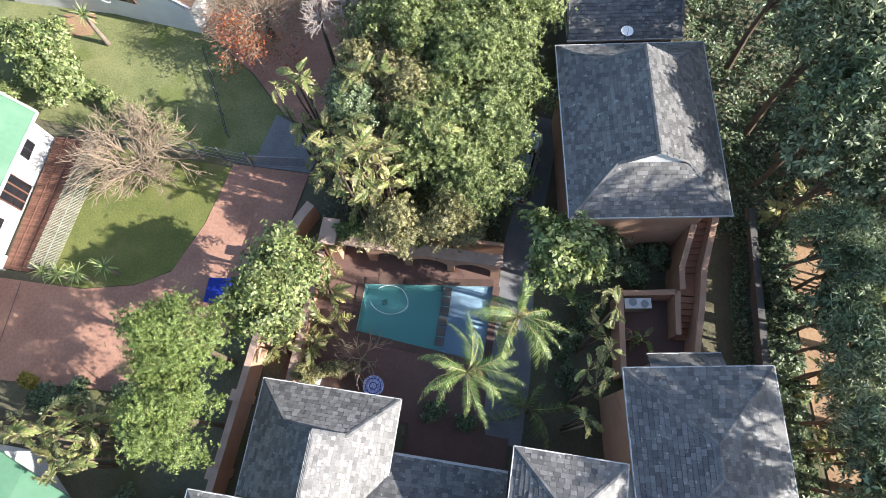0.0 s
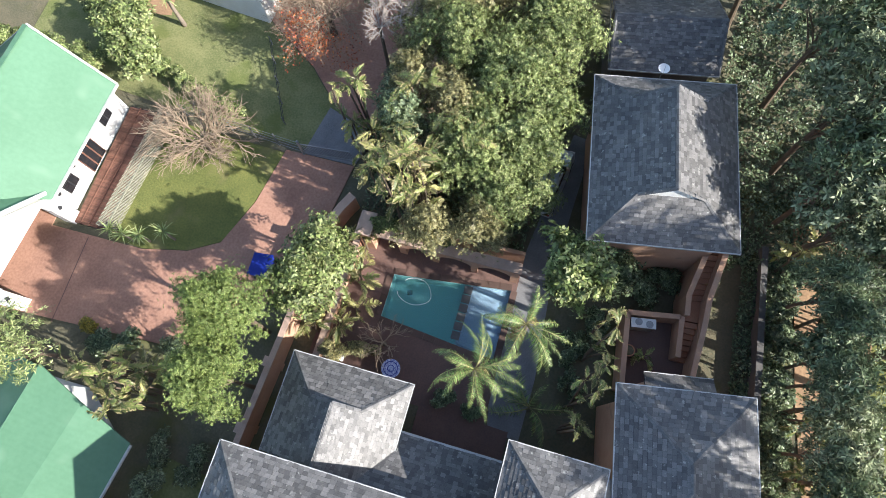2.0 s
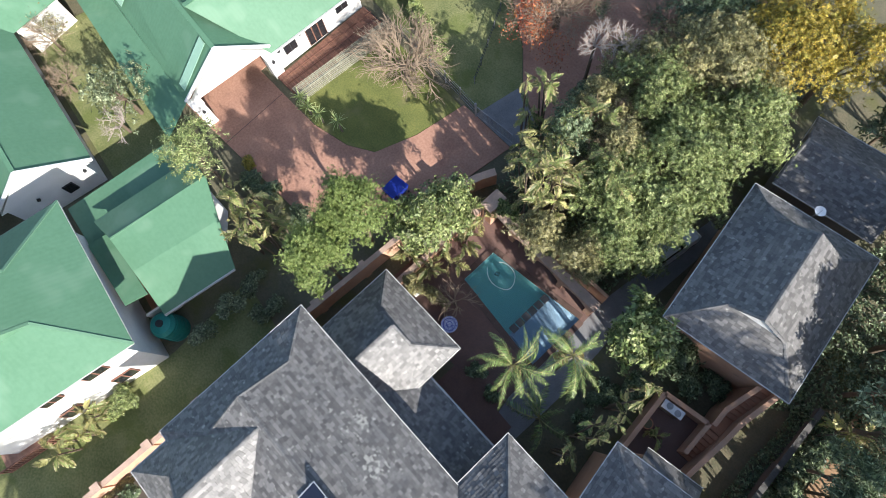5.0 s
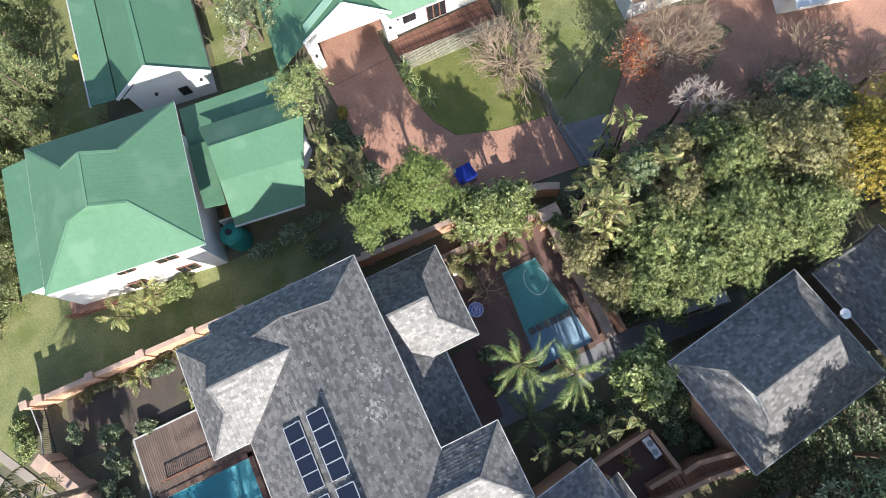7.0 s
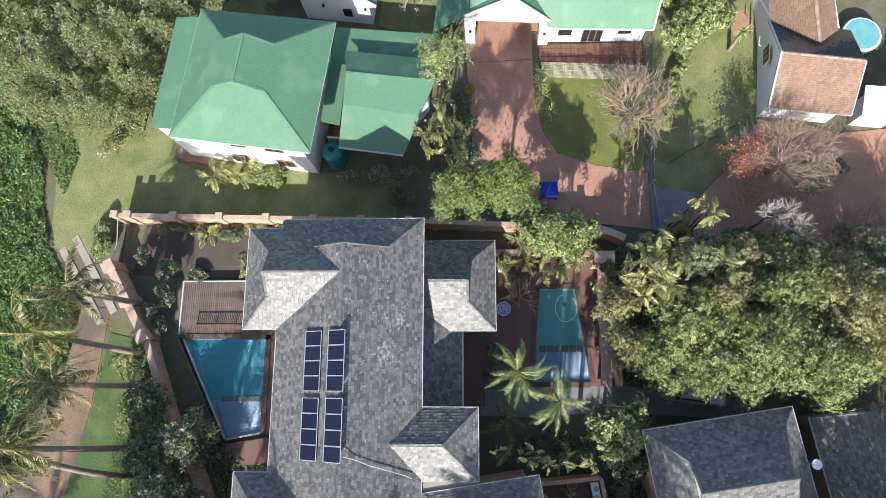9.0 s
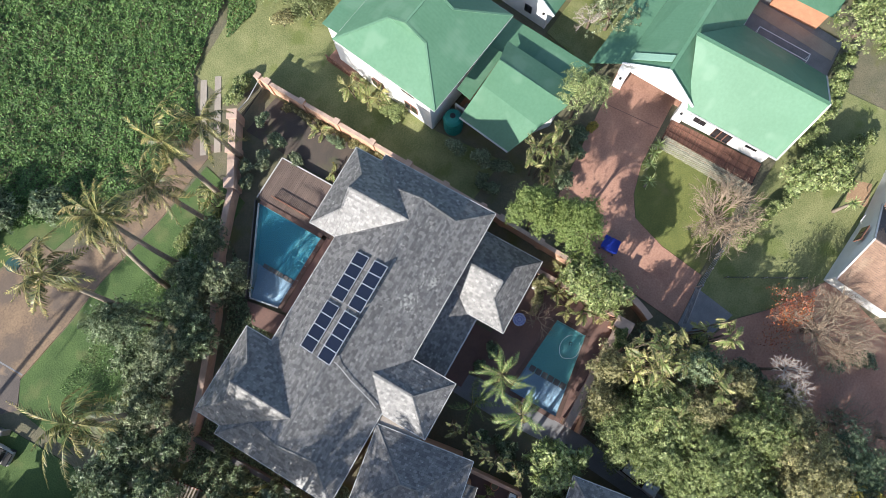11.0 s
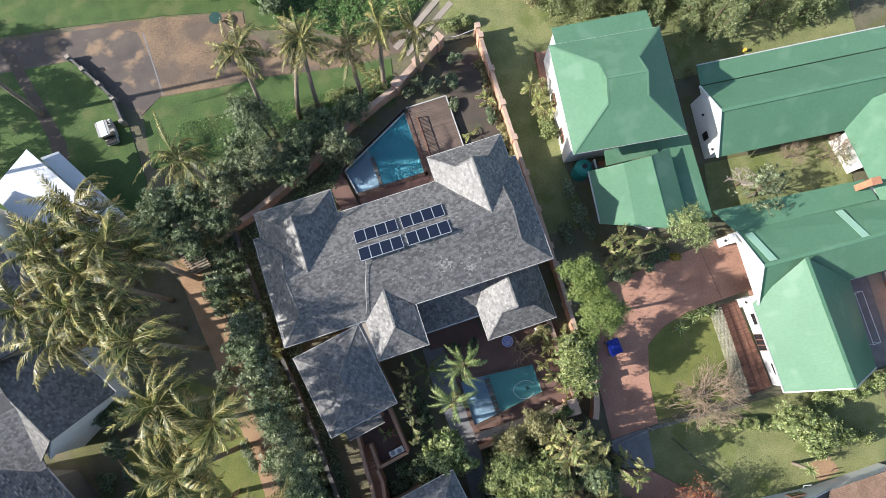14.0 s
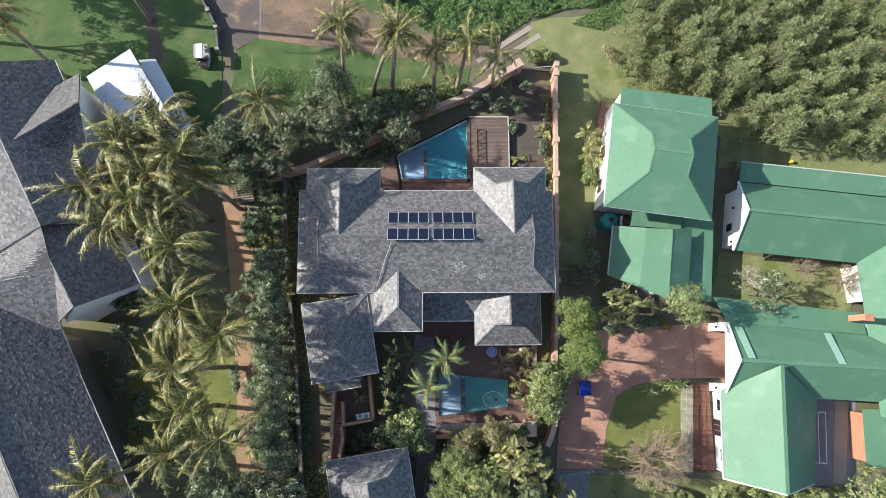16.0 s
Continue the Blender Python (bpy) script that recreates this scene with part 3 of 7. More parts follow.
def crown_points(c, R, H, n, rng=RNG):
    """Twig tips over one crown of radius R and height H: an uneven dome of sprays at several depths, with hollows and side shoots."""
    ph = rng.random(6) * 6.283
    a, q = rng.random(n) * 6.283, np.sqrt(rng.random(n))
    edge = R * (0.84 + 0.17 * np.sin(2 * a + ph[4]) + 0.15 * np.sin(3 * a + ph[0]) + 0.12 * np.sin(5 * a + ph[1]) + 0.08 * np.sin(9 * a + ph[2]) + 0.06 * np.sin(17 * a + ph[3]))
    q = q * np.where(rng.random(n) < 0.14, 1.0 + 0.28 * rng.random(n), 1.0)
    x, y = q * edge * np.cos(a), q * edge * np.sin(a)
    lump, gx, gy = np.zeros(n), np.zeros(n), np.zeros(n)
    for wl in (1.9, 1.4, 1.0, 0.75, 0.6, 0.48, 0.4):
        for i in range(2):
            th, p0 = rng.random() * 6.283, rng.random() * 6.283
            k, amp = 6.283 / wl, 0.06 + 0.055 * wl
            f = k * (x * math.cos(th) + y * math.sin(th)) + p0
            lump += amp * np.sin(f)
            gx += amp * k * np.cos(f) * math.cos(th)
            gy += amp * k * np.cos(f) * math.sin(th)
    qq = np.clip(q, 0, 1)
    dome = H * 0.5 * np.sqrt(1 - qq * qq * 0.96)
    depth = np.where(rng.random(n) < 0.6, rng.random(n) * 0.2, rng.random(n) ** 1.6 * 0.5 * H)
    p = np.column_stack([c[0] + x, c[1] + y, c[2] + dome - H * 0.12 * qq + lump * (0.42 + 0.09 * R) - depth])
    nor = np.column_stack([x / R * 0.9 - gx * 0.6, y / R * 0.9 - gy * 0.6, np.ones(n) * 1.0])
    if n > 120:
        # twigs gather in tufts with darker hollows between them
        nc = int(min(n * 0.12, 16 + R * R * 13))
        own = rng.integers(0, nc, n)
        r = 0.13 + 0.16 * rng.random(nc) + 0.02 * R
        off = rng.normal(0, 1, (n, 3)) * r[own][:, None] * np.array([1.0, 1.0, 0.7])
        tuft = rng.random(n) < 0.72
        p = np.where(tuft[:, None], p[own] + off, p - np.array([0.0, 0.0, 0.25]))
        nor = np.where(tuft[:, None], nor[own] * 0.6 + off * 2.2 + np.array([0.0, 0.0, 0.5]), nor)
    return p.astype(np.float32), nor.astype(np.float32)


def tree(name, x, y, h, R, material, n, size=0.2, label="", category="tree", base=0.0, bark=None, aspect=0.5, limbs=8, group="", crown=0.6):
    """A broad tree: tapered trunk, limbs up to the lumps of its crown, many leaves."""
    rng = np.random.default_rng(int(abs(x) * 1000 + abs(y) * 77 + h * 10))
    t = thing(name, label, category, group, at=(x, y, base))
    H = h * crown
    mid = (x, y, base + h - H * 0.5)
    tips = crown_points(mid, R, H, limbs, rng)[0]
    g = Geo()
    tr = max(0.08, R * 0.06)
    top = Vector((x + rng.normal(0, 0.2), y + rng.normal(0, 0.2), base + h * 0.55))
    g.tube([(x, y, base - 0.1), Vector((x, y, base)).lerp(top, 0.5) + Vector((0.1, -0.05, 0)), top], [tr * 1.3, tr, tr * 0.6], 8)
    part("trunk", g, bark or BARK, t)
    for b in tips:
        e = Vector(b[:3]) - Vector((0, 0, 0.35))
        s = Vector((x, y, base)).lerp(top, 0.55 + 0.4 * rng.random())
        part("limb", Geo().tube([s, s.lerp(e, 0.5) + Vector((0, 0, 0.15)), e], [tr * 0.5, tr * 0.3, tr * 0.1], 5), bark or BARK, t)
    p, up = crown_points(mid, R, H, n // 8, rng)
    part("crown", rosette_mesh("crown", p, up, size * 1.12, aspect * 0.75, 6, rng, 0.4, 0.75), material, t)
    return t


def pine(x, y, h, R, label, group):
    """A young conifer: straight trunk and whorls of feathery branches that shorten towards the tip."""
    rng = np.random.default_rng(int(abs(x) * 991 + abs(y) * 77))
    t = thing("pine_tree", label, "tree", group, at=(x, y, 0))
    part("trunk", Geo().tube([(x, y, -0.1), (x, y, h * 0.5), (x, y, h)], [0.13, 0.09, 0.02], 7), BARK, t)
    nb, m = 48, 28
    s = np.sort(rng.random(nb)) * 0.82 + 0.16
    az = np.arange(nb) * 2.399 + rng.normal(0, 0.3, nb)
    L = R * (1.05 - s) ** 0.8 * (0.75 + 0.5 * rng.random(nb))
    u = (rng.random((nb, m)) ** 0.7)
    dx, dy = np.cos(az)[:, None], np.sin(az)[:, None]
    px, py = x + dx * L[:, None] * u, y + dy * L[:, None] * u
    pz = h * s[:, None] + L[:, None] * (0.35 * u - 0.45 * u * u)
    c = np.stack([px, py, pz], -1) + rng.normal(0, 0.09, (nb, m, 3))
    side = rng.choice([-1.0, 1.0], (nb, m))
    d = np.stack([dx * 0.8 - dy * side * 0.75 + 0 * u, dy * 0.8 + dx * side * 0.75 + 0 * u, 0.15 + 0.35 * rng.random((nb, m))], -1) + rng.normal(0, 0.45, (nb, m, 3))
    d /= np.linalg.norm(d, axis=-1, keepdims=True)
    w = np.cross(d, np.array([0, 0, 1.0]) + rng.normal(0, 0.4, (nb, m, 3)))
    w /= np.linalg.norm(w, axis=-1, keepdims=True)
    ln = (0.13 + 0.13 * rng.random((nb, m, 1))) * (0.8 + 0.25 * R)
    co = np.stack([c, c + d * ln * 0.5 + w * 0.045, c + d * ln, c + d * ln * 0.5 - w * 0.045], 2).reshape(-1, 3)
    part("crown", fast_mesh("crown", co, np.arange(len(co)).reshape(-1, 4)), L_PINE, t)
    return t


def bush(name, pts, material, n, size, label, category="bush", kind="", base=0.0, low=-0.1):
    """Low foliage out of given lumps (x, y, z, rx, ry, rz)."""
    rng = np.random.default_rng(int(abs(pts[0][0]) * 1000 + abs(pts[0][1]) * 77 + n))
    t = thing(name, label, category, kind=kind, at=(pts[0][0], pts[0][1], base))
    for b in pts[:12]:
        part("stem", Geo().tube([(b[0], b[1], base - 0.05), (b[0], b[1], max(b[2], base + 0.1))], [0.05, 0.02], 5), BARK, t)
    lumps = []
    for b in pts:
        for i in range(7):
            a, q = rng.random() * 6.283, rng.random() ** 0.5
            r = 0.42 * (0.7 + 0.6 * rng.random())
            lumps.append((b[0] + b[3] * q * 0.75 * math.cos(a), b[1] + b[4] * q * 0.75 * math.sin(a), b[2] + b[5] * (0.35 - 0.5 * q + 0.25 * rng.random()), b[3] * r, b[4] * r, b[5] * r))
    p, up = blob_points(lumps, n, rng, low)
    p[:, 2] = np.maximum(p[:, 2], base + 0.03)
    part("foliage", rosette_mesh("foliage", p[: n // 4], up[: n // 4], size * 0.98, 0.4, 5, rng), material, t)
    return t


def branch_geo(g, p, d, length, r, depth, rng, tips=None):
    q = p + d * length
    mid = p + d * length * 0.5 + Vector(rng.normal(0, length * 0.05, 3))
    g.tube([p, mid, q], [r, r * 0.8, r * 0.6], 4 if depth < 3 else 5, cap=False)
    if depth == 0:
        if tips is not None:
            tips.append(q)
        return
    for i in range(int(rng.integers(2, 4)) + (1 if depth > 2 else 0)):
        nd = (d + Vector(rng.normal(0, 0.5, 3)) + Vector((0, 0, 0.06))).normalized()
        branch_geo(g, q if i else mid, nd, length * (0.66 + 0.2 * rng.random()), r * 0.64, depth - 1, rng, tips)


def bare_tree(name, x, y, h, R, material, label, depth=5, leaves=None, base=0.0, stems=5, thin=0.8):
    """A leafless tree of many forking twigs."""
    rng = np.random.default_rng(int(abs(x) * 991 + abs(y) * 31))
    t = thing(name, label, "tree", at=(x, y, base))
    p0 = Vector((x, y, base))
    fork = p0 + Vector((0, 0, h * 0.28))
    part("trunk", Geo().tube([p0 - Vector((0, 0, 0.1)), fork], [R * 0.05 + 0.05, R * 0.04 + 0.03], 8), BARK, t)
    tips = []
    for i in range(stems):
        a = i * 2 * math.pi / stems + rng.random() * 0.6
        out = 0.55 + 0.5 * rng.random()
        d = Vector((math.cos(a) * out, math.sin(a) * out, 0.75)).normalized()
        g = Geo()
        branch_geo(g, fork, d, R * 0.36, (R * 0.022 + 0.018) * thin, depth, rng, tips)
        part("branch", g, material, t)
    if leaves:
        m, n, where = leaves
        pts = np.array([q for q in tips if where(q)])
        if len(pts):
            c = pts[rng.integers(0, len(pts), n)] + rng.normal(0, 0.16, (n, 3))
            part("leaves", leaves_mesh("leaves", c, np.tile((0, 0, 1.0), (n, 1)), 0.13, 0.6, rng=rng), m, t)
    return t


def frond_mesh(name, length, droop, n=26, width=0.55, rng=RNG, material=None, sag=0.35, rise=0.5, rib=0.04, blade=0.04, bend=0.0, gaps=0.0):
    """One feather leaf: a curved rib with two rows of narrow leaflets, root at the origin, growing along x."""
    co, quads = [], []
    pts = []
    for i in range(13):
        s = i / 12
        pts.append(Vector((length * s * (1 - 0.18 * droop * s), bend * length * s * s, rise * length * s * (1 - s * 0.6) * 0.9 - droop * length * 0.55 * s ** 2.2)))

    def at(s):
        k = min(11, int(s * 12))
        return pts[k].lerp(pts[k + 1], s * 12 - k), (pts[k + 1] - pts[k]).normalized()

    for i in range(12):
        w0, w1 = rib * (1 - i / 13), rib * (1 - (i + 1) / 13)
        o = len(co)
        co += [pts[i] + Vector((0, w0, 0)), pts[i] - Vector((0, w0, 0)), pts[i + 1] - Vector((0, w1, 0)), pts[i + 1] + Vector((0, w1, 0))]
        quads.append((o + 3, o + 2, o + 1, o))
    for i in range(n):
        s = 0.12 + 0.88 * (i + 0.5) / n
        p, d = at(min(s, 0.999))
        full = width * math.sin(math.pi * min(1, s * 0.86 + 0.12)) ** 0.6
        for sd in (-1, 1):
            if rng.random() < gaps:
                continue
            L = full * (0.85 + 0.3 * rng.random()) * (1 - gaps * 2.5 * rng.random())
            out = (Vector((0, sd, 0)) + d * (0.45 + 0.35 * s + gaps * 4 * (rng.random() - 0.5)) + Vector((0, 0, -sag * (0.5 + rng.random())))).normalized()
            tip = p + out * L + Vector((0, 0, -0.18 * L))
            mid = p + out * L * 0.5 + Vector((0, 0, 0.03))
            wv = d * blade * (0.8 + 0.4 * rng.random())
            o = len(co)
            co += [p - wv * 0.6, p + wv * 0.6, mid + wv, mid - wv, tip]
            quads += [(o, o + 1, o + 2, o + 3), (o + 3, o + 2, o + 4, o + 4)]
    me = bpy.data.meshes.new(name)
    me.from_pydata([tuple(c) for c in co], [], [tuple(dict.fromkeys(f)) for f in quads])
    me.update()
    me.materials.append(material)
    me.materials.append(L_RIB)
    for p in me.polygons[:12]:
        p.material_index = 1
    return me


def palm(x, y, h, meshes, lean=(0.0, 0.0), n=18, label="", base=0.0, dry=None, trunk_r=0.16, group="", name="palm_tree", size=1.0):
    """A palm: a slightly curved trunk and a rosette of feather leaves, each a part."""
    rng = np.random.default_rng(int(abs(x) * 777 + abs(y) * 113 + h * 9))
    t = thing(name, label, "palm", group, at=(x, y, base))
    top = Vector((x + lean[0], y + lean[1], base + h))
    p0 = Vector((x, y, base - 0.1))
    pts, rad = [], []
    for i in range(9):
        s = i / 8
        pts.append(p0.lerp(top, s) + Vector((lean[0], lean[1], 0)) * -0.35 * s * (1 - s))
        rad.append(trunk_r * (1.35 - 0.55 * s + (0.04 if i % 2 else 0)))
    part("trunk", Geo().tube(pts, rad, 9), PALM_TRUNK, t, smooth=True)
    for i in range(n):
        me = meshes[int(rng.integers(0, len(meshes)))]
        if dry and i % 6 == 5:
            me = dry
        ob = new("frond", me)
        ob.parent = t
        ob.matrix_parent_inverse = Matrix.Translation(-t.location)
        tilt = -52 + 88 * (i / n) + rng.normal(0, 12)
        if me is dry:
            tilt = 35
        s = (0.72 + 0.45 * rng.random()) * size
        ob.matrix_basis = Matrix.Translation(top) @ Matrix.Rotation(i * 2.399 + rng.normal(0, 0.5), 4, "Z") @ Matrix.Rotation(radians(tilt), 4, "Y") @ Matrix.Rotation(rng.normal(0, 0.45), 4, "X") @ Matrix.Diagonal((s, s, s, 1))
    return t


def paddle_mesh(name, length, width, rng, material, torn=True):
    """A large banana-like blade that arches over, torn along its veins into ragged strips, growing along x."""
    co, f, edge = [], [], []
    n = 19

    def rise(s):
        return length * (0.55 * s - 1.0 * s * s)

    for sd in (-1, 1):
        for i in range(n):
            if torn and rng.random() < 0.07:
                continue
            s0 = 0.25 + 0.75 * i / n
            s1 = 0.25 + 0.75 * (i + (rng.choice([1.06, 1.03, 0.9]) if torn else 1.0)) / n
            reach = 0.7 + 0.42 * rng.random() if torn else 1.0
            dz, slip = (rng.normal(-0.05, 0.07), rng.normal(0, 0.02)) if torn else (0.0, 0.0)
            o = len(co)
            rows = []
            for s in (s0, s1):
                w = width * 0.5 * math.sin(math.pi * min(1.0, (s - 0.22) / 0.78 * 0.9 + 0.08)) ** 0.6 * reach
                x, z = length * s * (1 - 0.12 * s), rise(s)
                rows.append([(x, 0, z), (x + 0.05 * length + slip, sd * w * 0.62, z + 0.10 * w + dz * 0.35), (x + 0.10 * length + slip, sd * w, z - 0.16 * w + dz)])
            (a0, a1, a2), (b0, b1, b2) = rows
            co += [a0, a1, a2, b2, b1, b0]
            q = [(o, o + 1, o + 4, o + 5), (o + 1, o + 2, o + 3, o + 4)]
            f += q if sd < 0 else [t[::-1] for t in q]
            edge += [0, 1 if torn and rng.random() < 0.6 else 0]
    for i in range(10):
        o = len(co)
        for s in (i / 10, (i + 1) / 10):
            w = 0.032 * (1.1 - s)
            co += [(length * s * (1 - 0.12 * s), -w, rise(s) + 0.012), (length * s * (1 - 0.12 * s), w, rise(s) + 0.012)]
        f.append((o, o + 2, o + 3, o + 1))
        edge.append(2)
    me = bpy.data.meshes.new(name)
    me.from_pydata([tuple(c) for c in co], [], f)
    me.update()
    for m in (material, L_FRAYED, L_RIB):
        me.materials.append(m)
    for p, k in zip(me.polygons, edge):
        p.material_index = k
    return me


def paddle_plant(x, y, h, meshes, n=9, base=0.0, label="", group="", spread=0.8, name="banana_plant", size=1.0):
    """A clump of upright stalks with fans of large torn blades, each blade a part."""
    rng = np.random.default_rng(int(abs(x) * 577 + abs(y) * 211 + h * 19))
    t = thing(name, label, "plant", group, at=(x, y, base))
    for i in range(max(2, int(n * 0.75))):
        a = rng.random() * 6.283
        r = spread * math.sqrt(rng.random())
        p = Vector((x + r * math.cos(a), y + r * math.sin(a), base))
        top = p + Vector((rng.normal(0, 0.2), rng.normal(0, 0.2), h * (0.5 + 0.5 * rng.random())))
        part("stalk", Geo().tube([p - Vector((0, 0, 0.05)), top], [0.07, 0.045], 6), BARK, t)
        fan = rng.random() * 6.283
        for j in range(5):
            ob = new("leaf_blade", meshes[int(rng.integers(0, len(meshes)))])
            ob.parent = t
            ob.matrix_parent_inverse = Matrix.Translation(-t.location)
            s = (0.28 + 0.32 * rng.random()) * size
            ob.matrix_basis = Matrix.Translation(top) @ Matrix.Rotation(fan + (j % 2) * 3.14 + rng.normal(0, 0.55), 4, "Z") @ Matrix.Rotation(radians(rng.uniform(-72, 22)), 4, "Y") @ Matrix.Rotation(rng.normal(0, 0.55), 4, "X") @ Matrix.Diagonal((s, s, s, 1))
    return t


FR = np.random.default_rng(3)
PALM_FRONDS = [frond_mesh("frond", 2.5 + 0.15 * i, 0.75 + 0.12 * i, 36, 0.5, FR, L_PALM, sag=0.55 + 0.15 * i, blade=0.017, rib=0.03, gaps=0.08) for i in range(5)]
PALM_DRY = frond_mesh("dry_frond", 2.0, 1.2, 24, 0.5, FR, L_DRY)
COCO_FRONDS = [frond_mesh("frond", 3.1 + 0.2 * (i % 6), 0.7 + 0.17 * (i % 6), 40, 0.72, FR, L_COCO if i in (1, 4) else L_COCO_GREEN, sag=0.6 + 0.2 * (i % 5), rib=0.035, blade=0.036, bend=(0.05, -0.05, 0.02, -0.08, 0.07, -0.02, 0.1, -0.1)[i], gaps=0.16) for i in range(8)]
COCO_DRY = frond_mesh("dry_frond", 3.6, 1.5, 22, 0.6, FR, L_DRY, sag=0.9, rib=0.06, blade=0.06)
BLADES = [paddle_mesh("leaf_blade", 1.6 + 0.18 * i, 0.62 + 0.07 * i, FR, L_BANANA) for i in range(5)]


def sword_mesh(name, length, width, material):
    """A stiff narrow sword-shaped leaf growing along x."""
    g = Geo()
    for i in range(5):
        s0, s1 = i / 5, (i + 1) / 5
        w0, w1 = width * (1 - s0) ** 0.6, width * (1 - s1) ** 0.6
        z0, z1 = 0.35 * length * s0 - 0.4 * length * s0 ** 2, 0.35 * length * s1 - 0.4 * length * s1 ** 2
        g.add([(length * s0, -w0, z0), (length * s0, w0, z0), (length * s1, w1, z1), (length * s1, -w1, z1)], [(0, 3, 2, 1)])
    me = bpy.data.meshes.new(name)
    me.from_pydata(g.v, [], g.f)
    me.update()
    me.materials.append(material)
    return me


SPIKE = sword_mesh("spike_leaf", 0.75, 0.045, L_BRIGHT)

# ---- ground and paving ----
from mathutils.geometry import tessellate_polygon

POOL1 = [(2.0, 18.5), (2.0, 12.5), (-4.4, 12.5), (-4.85, 14.9)]
POOL2 = [(5.6, -7.0), (5.6, -9.5), (-0.95, -10.3), (-0.95, -6.35)]


def holed(outer, holes, z0, z1):
    """A level sheet with openings: top face, and the sides of the openings when it has thickness."""
    loops = [outer, *holes]
    pts = [p for l in loops for p in l]
    tri = tessellate_polygon([[Vector((*p, 0)) for p in l] for l in loops])
    g = Geo()
    fixed = []
    for t in tri:
        a, b, c = (Vector(pts[i]) for i in t)
        fixed.append(t if (b - a).cross(c - a) > 0 else t[::-1])
    g.add([(*p, z1) for p in pts], fixed)
    for l in loops:
        n = len(l)
        g.add([(*p, z0) for p in l] + [(*p, z1) for p in l], [(i, (i + 1) % n, (i + 1) % n + n, i + n) for i in range(n)])
    return g


g = holed([(-700, -700), (700, -700), (700, 700), (-700, 700)], [POOL1, POOL2], -0.12, -0.06)
part("ground", g, SOIL, None, "dark soil with leaf litter and sparse grass", category="ground", kind="structure")


def patch(name, poly, z, material, label, category, t=0.06):
    return part(name, Geo().prism(poly, z - t, z), material, None, label, category=category, kind="structure")


patch("lawn_east", [(15.9, -8.7), (17.6, -7.7), (20.3, -7.1), (22.6, -7.2), (22.0, -15.3), (14.3, -15.0), (14.9, -11.5)], 0.0, LAWN, "mown green lawn with worn patches", "lawn")
patch("lawn_south_east", [(12.9, -15.6), (23.4, -16.2), (34.0, -17.2), (34.0, -24.2), (24.4, -24.6), (19.0, -24.0), (14.6, -21.0), (12.2, -18.6)], -0.012, LAWN_DRY, "dry winter lawn", "lawn")
patch("gravel_bed", [(25.2, -22.5), (27.2, -22.2), (27.6, -23.8), (25.6, -24.2)], -0.004, SAND, "pale gravel bed round the yucca", "gravel")
patch("lawn_boundary", [(10.7, 3.5), (15.0, 3.0), (14.6, 9.0), (16.2, 19.0), (25.0, 19.5), (25.5, 24.0), (24.0, 31.0), (17.0, 30.6), (13.5, 30.2), (9.0, 30.0), (8.2, 26.0), (11.4, 24.3)], -0.02, LAWN_DRY, "patchy dry lawn beside the boundary wall", "lawn")
patch("lawn_courtyard", [(27.0, 5.2), (40.5, 3.6), (39.5, -0.8), (25.6, 0.2)], -0.015, LAWN_DRY, "dry grass in a courtyard between houses", "lawn")
patch("lawn_north_east", [(27.5, 13.8), (46, 12.0), (50, 36.0), (24.0, 36.0), (25.6, 20.0), (28.0, 17.0)], -0.015, LAWN_DRY, "dry grass beside the pines", "lawn")
patch("driveway", [(14.4, -2.4), (28.7, -1.6), (28.5, -7.9), (26.2, -7.9), (26.2, -7.0), (20.3, -7.05), (17.6, -7.65), (15.9, -8.65), (14.85, -11.5), (14.25, -15.2), (9.9, -15.2), (10.6, -9.5), (12.0, -6.0)], 0.02, PAVING, "red brick paved driveway with tree shadows", "driveway")
patch("driveway_south", [(12.2, -18.7), (14.6, -21.1), (19.0, -24.1), (17.0, -29.0), (18.0, -40.0), (4.0, -44.0), (6.0, -30.0), (8.6, -20.5), (9.4, -17.5)], 0.01, PAVING, "red brick paved yard under bare trees", "driveway")
patch("gate_apron", [(9.9, -15.25), (13.2, -15.25), (12.6, -18.6), (9.3, -17.4)], 0.015, PATH_GREY, "grey paved apron outside the gate", "paving")
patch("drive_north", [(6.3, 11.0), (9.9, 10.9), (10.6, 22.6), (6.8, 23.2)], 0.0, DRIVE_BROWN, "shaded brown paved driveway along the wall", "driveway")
patch("path_garden", [(-3.2, -2.6), (-1.5, -3.0), (-0.9, -6.0), (-1.2, -12.8), (-2.2, -20.5), (-3.4, -20.3), (-2.9, -12.0), (-3.3, -6.0)], 0.0, PATH_GREY, "narrow dark stone garden path", "path")
patch("road", [(-60, 42.5), (-27.5, 37.0), (-23.0, 36.2), (-21.4, 35.4), (-19.9, 34.7), (-19.2, 31.0), (-19.3, 27.6), (-21.5, 26.3), (-23.3, 28.4), (-24.2, 30.6), (-26.2, 33.7), (-60, 38.0)], -0.014, ASPHALT, "worn dark asphalt with sand drifts", "road")
patch("sand_yard", [(-25.6, 37.0), (-17.0, 35.3), (-9.7, 33.4), (-9.9, 31.4), (-8.0, 29.4), (-3.0, 28.2), (4.2, 26.6), (4.4, 24.6), (-3.0, 25.2), (-9.9, 26.5), (-14.0, 26.8), (-19.6, 27.6), (-22.0, 30.0)], -0.02, YARD, "orange sandy yard and track, palm shade put into its dark blotches", "path")
patch("yard_joint", [(-19.42, 34.4), (-19.3, 34.4), (-19.02, 27.6), (-19.14, 27.6)], -0.008, PATH_GREY, "dark joint across the paved yard", "paving")
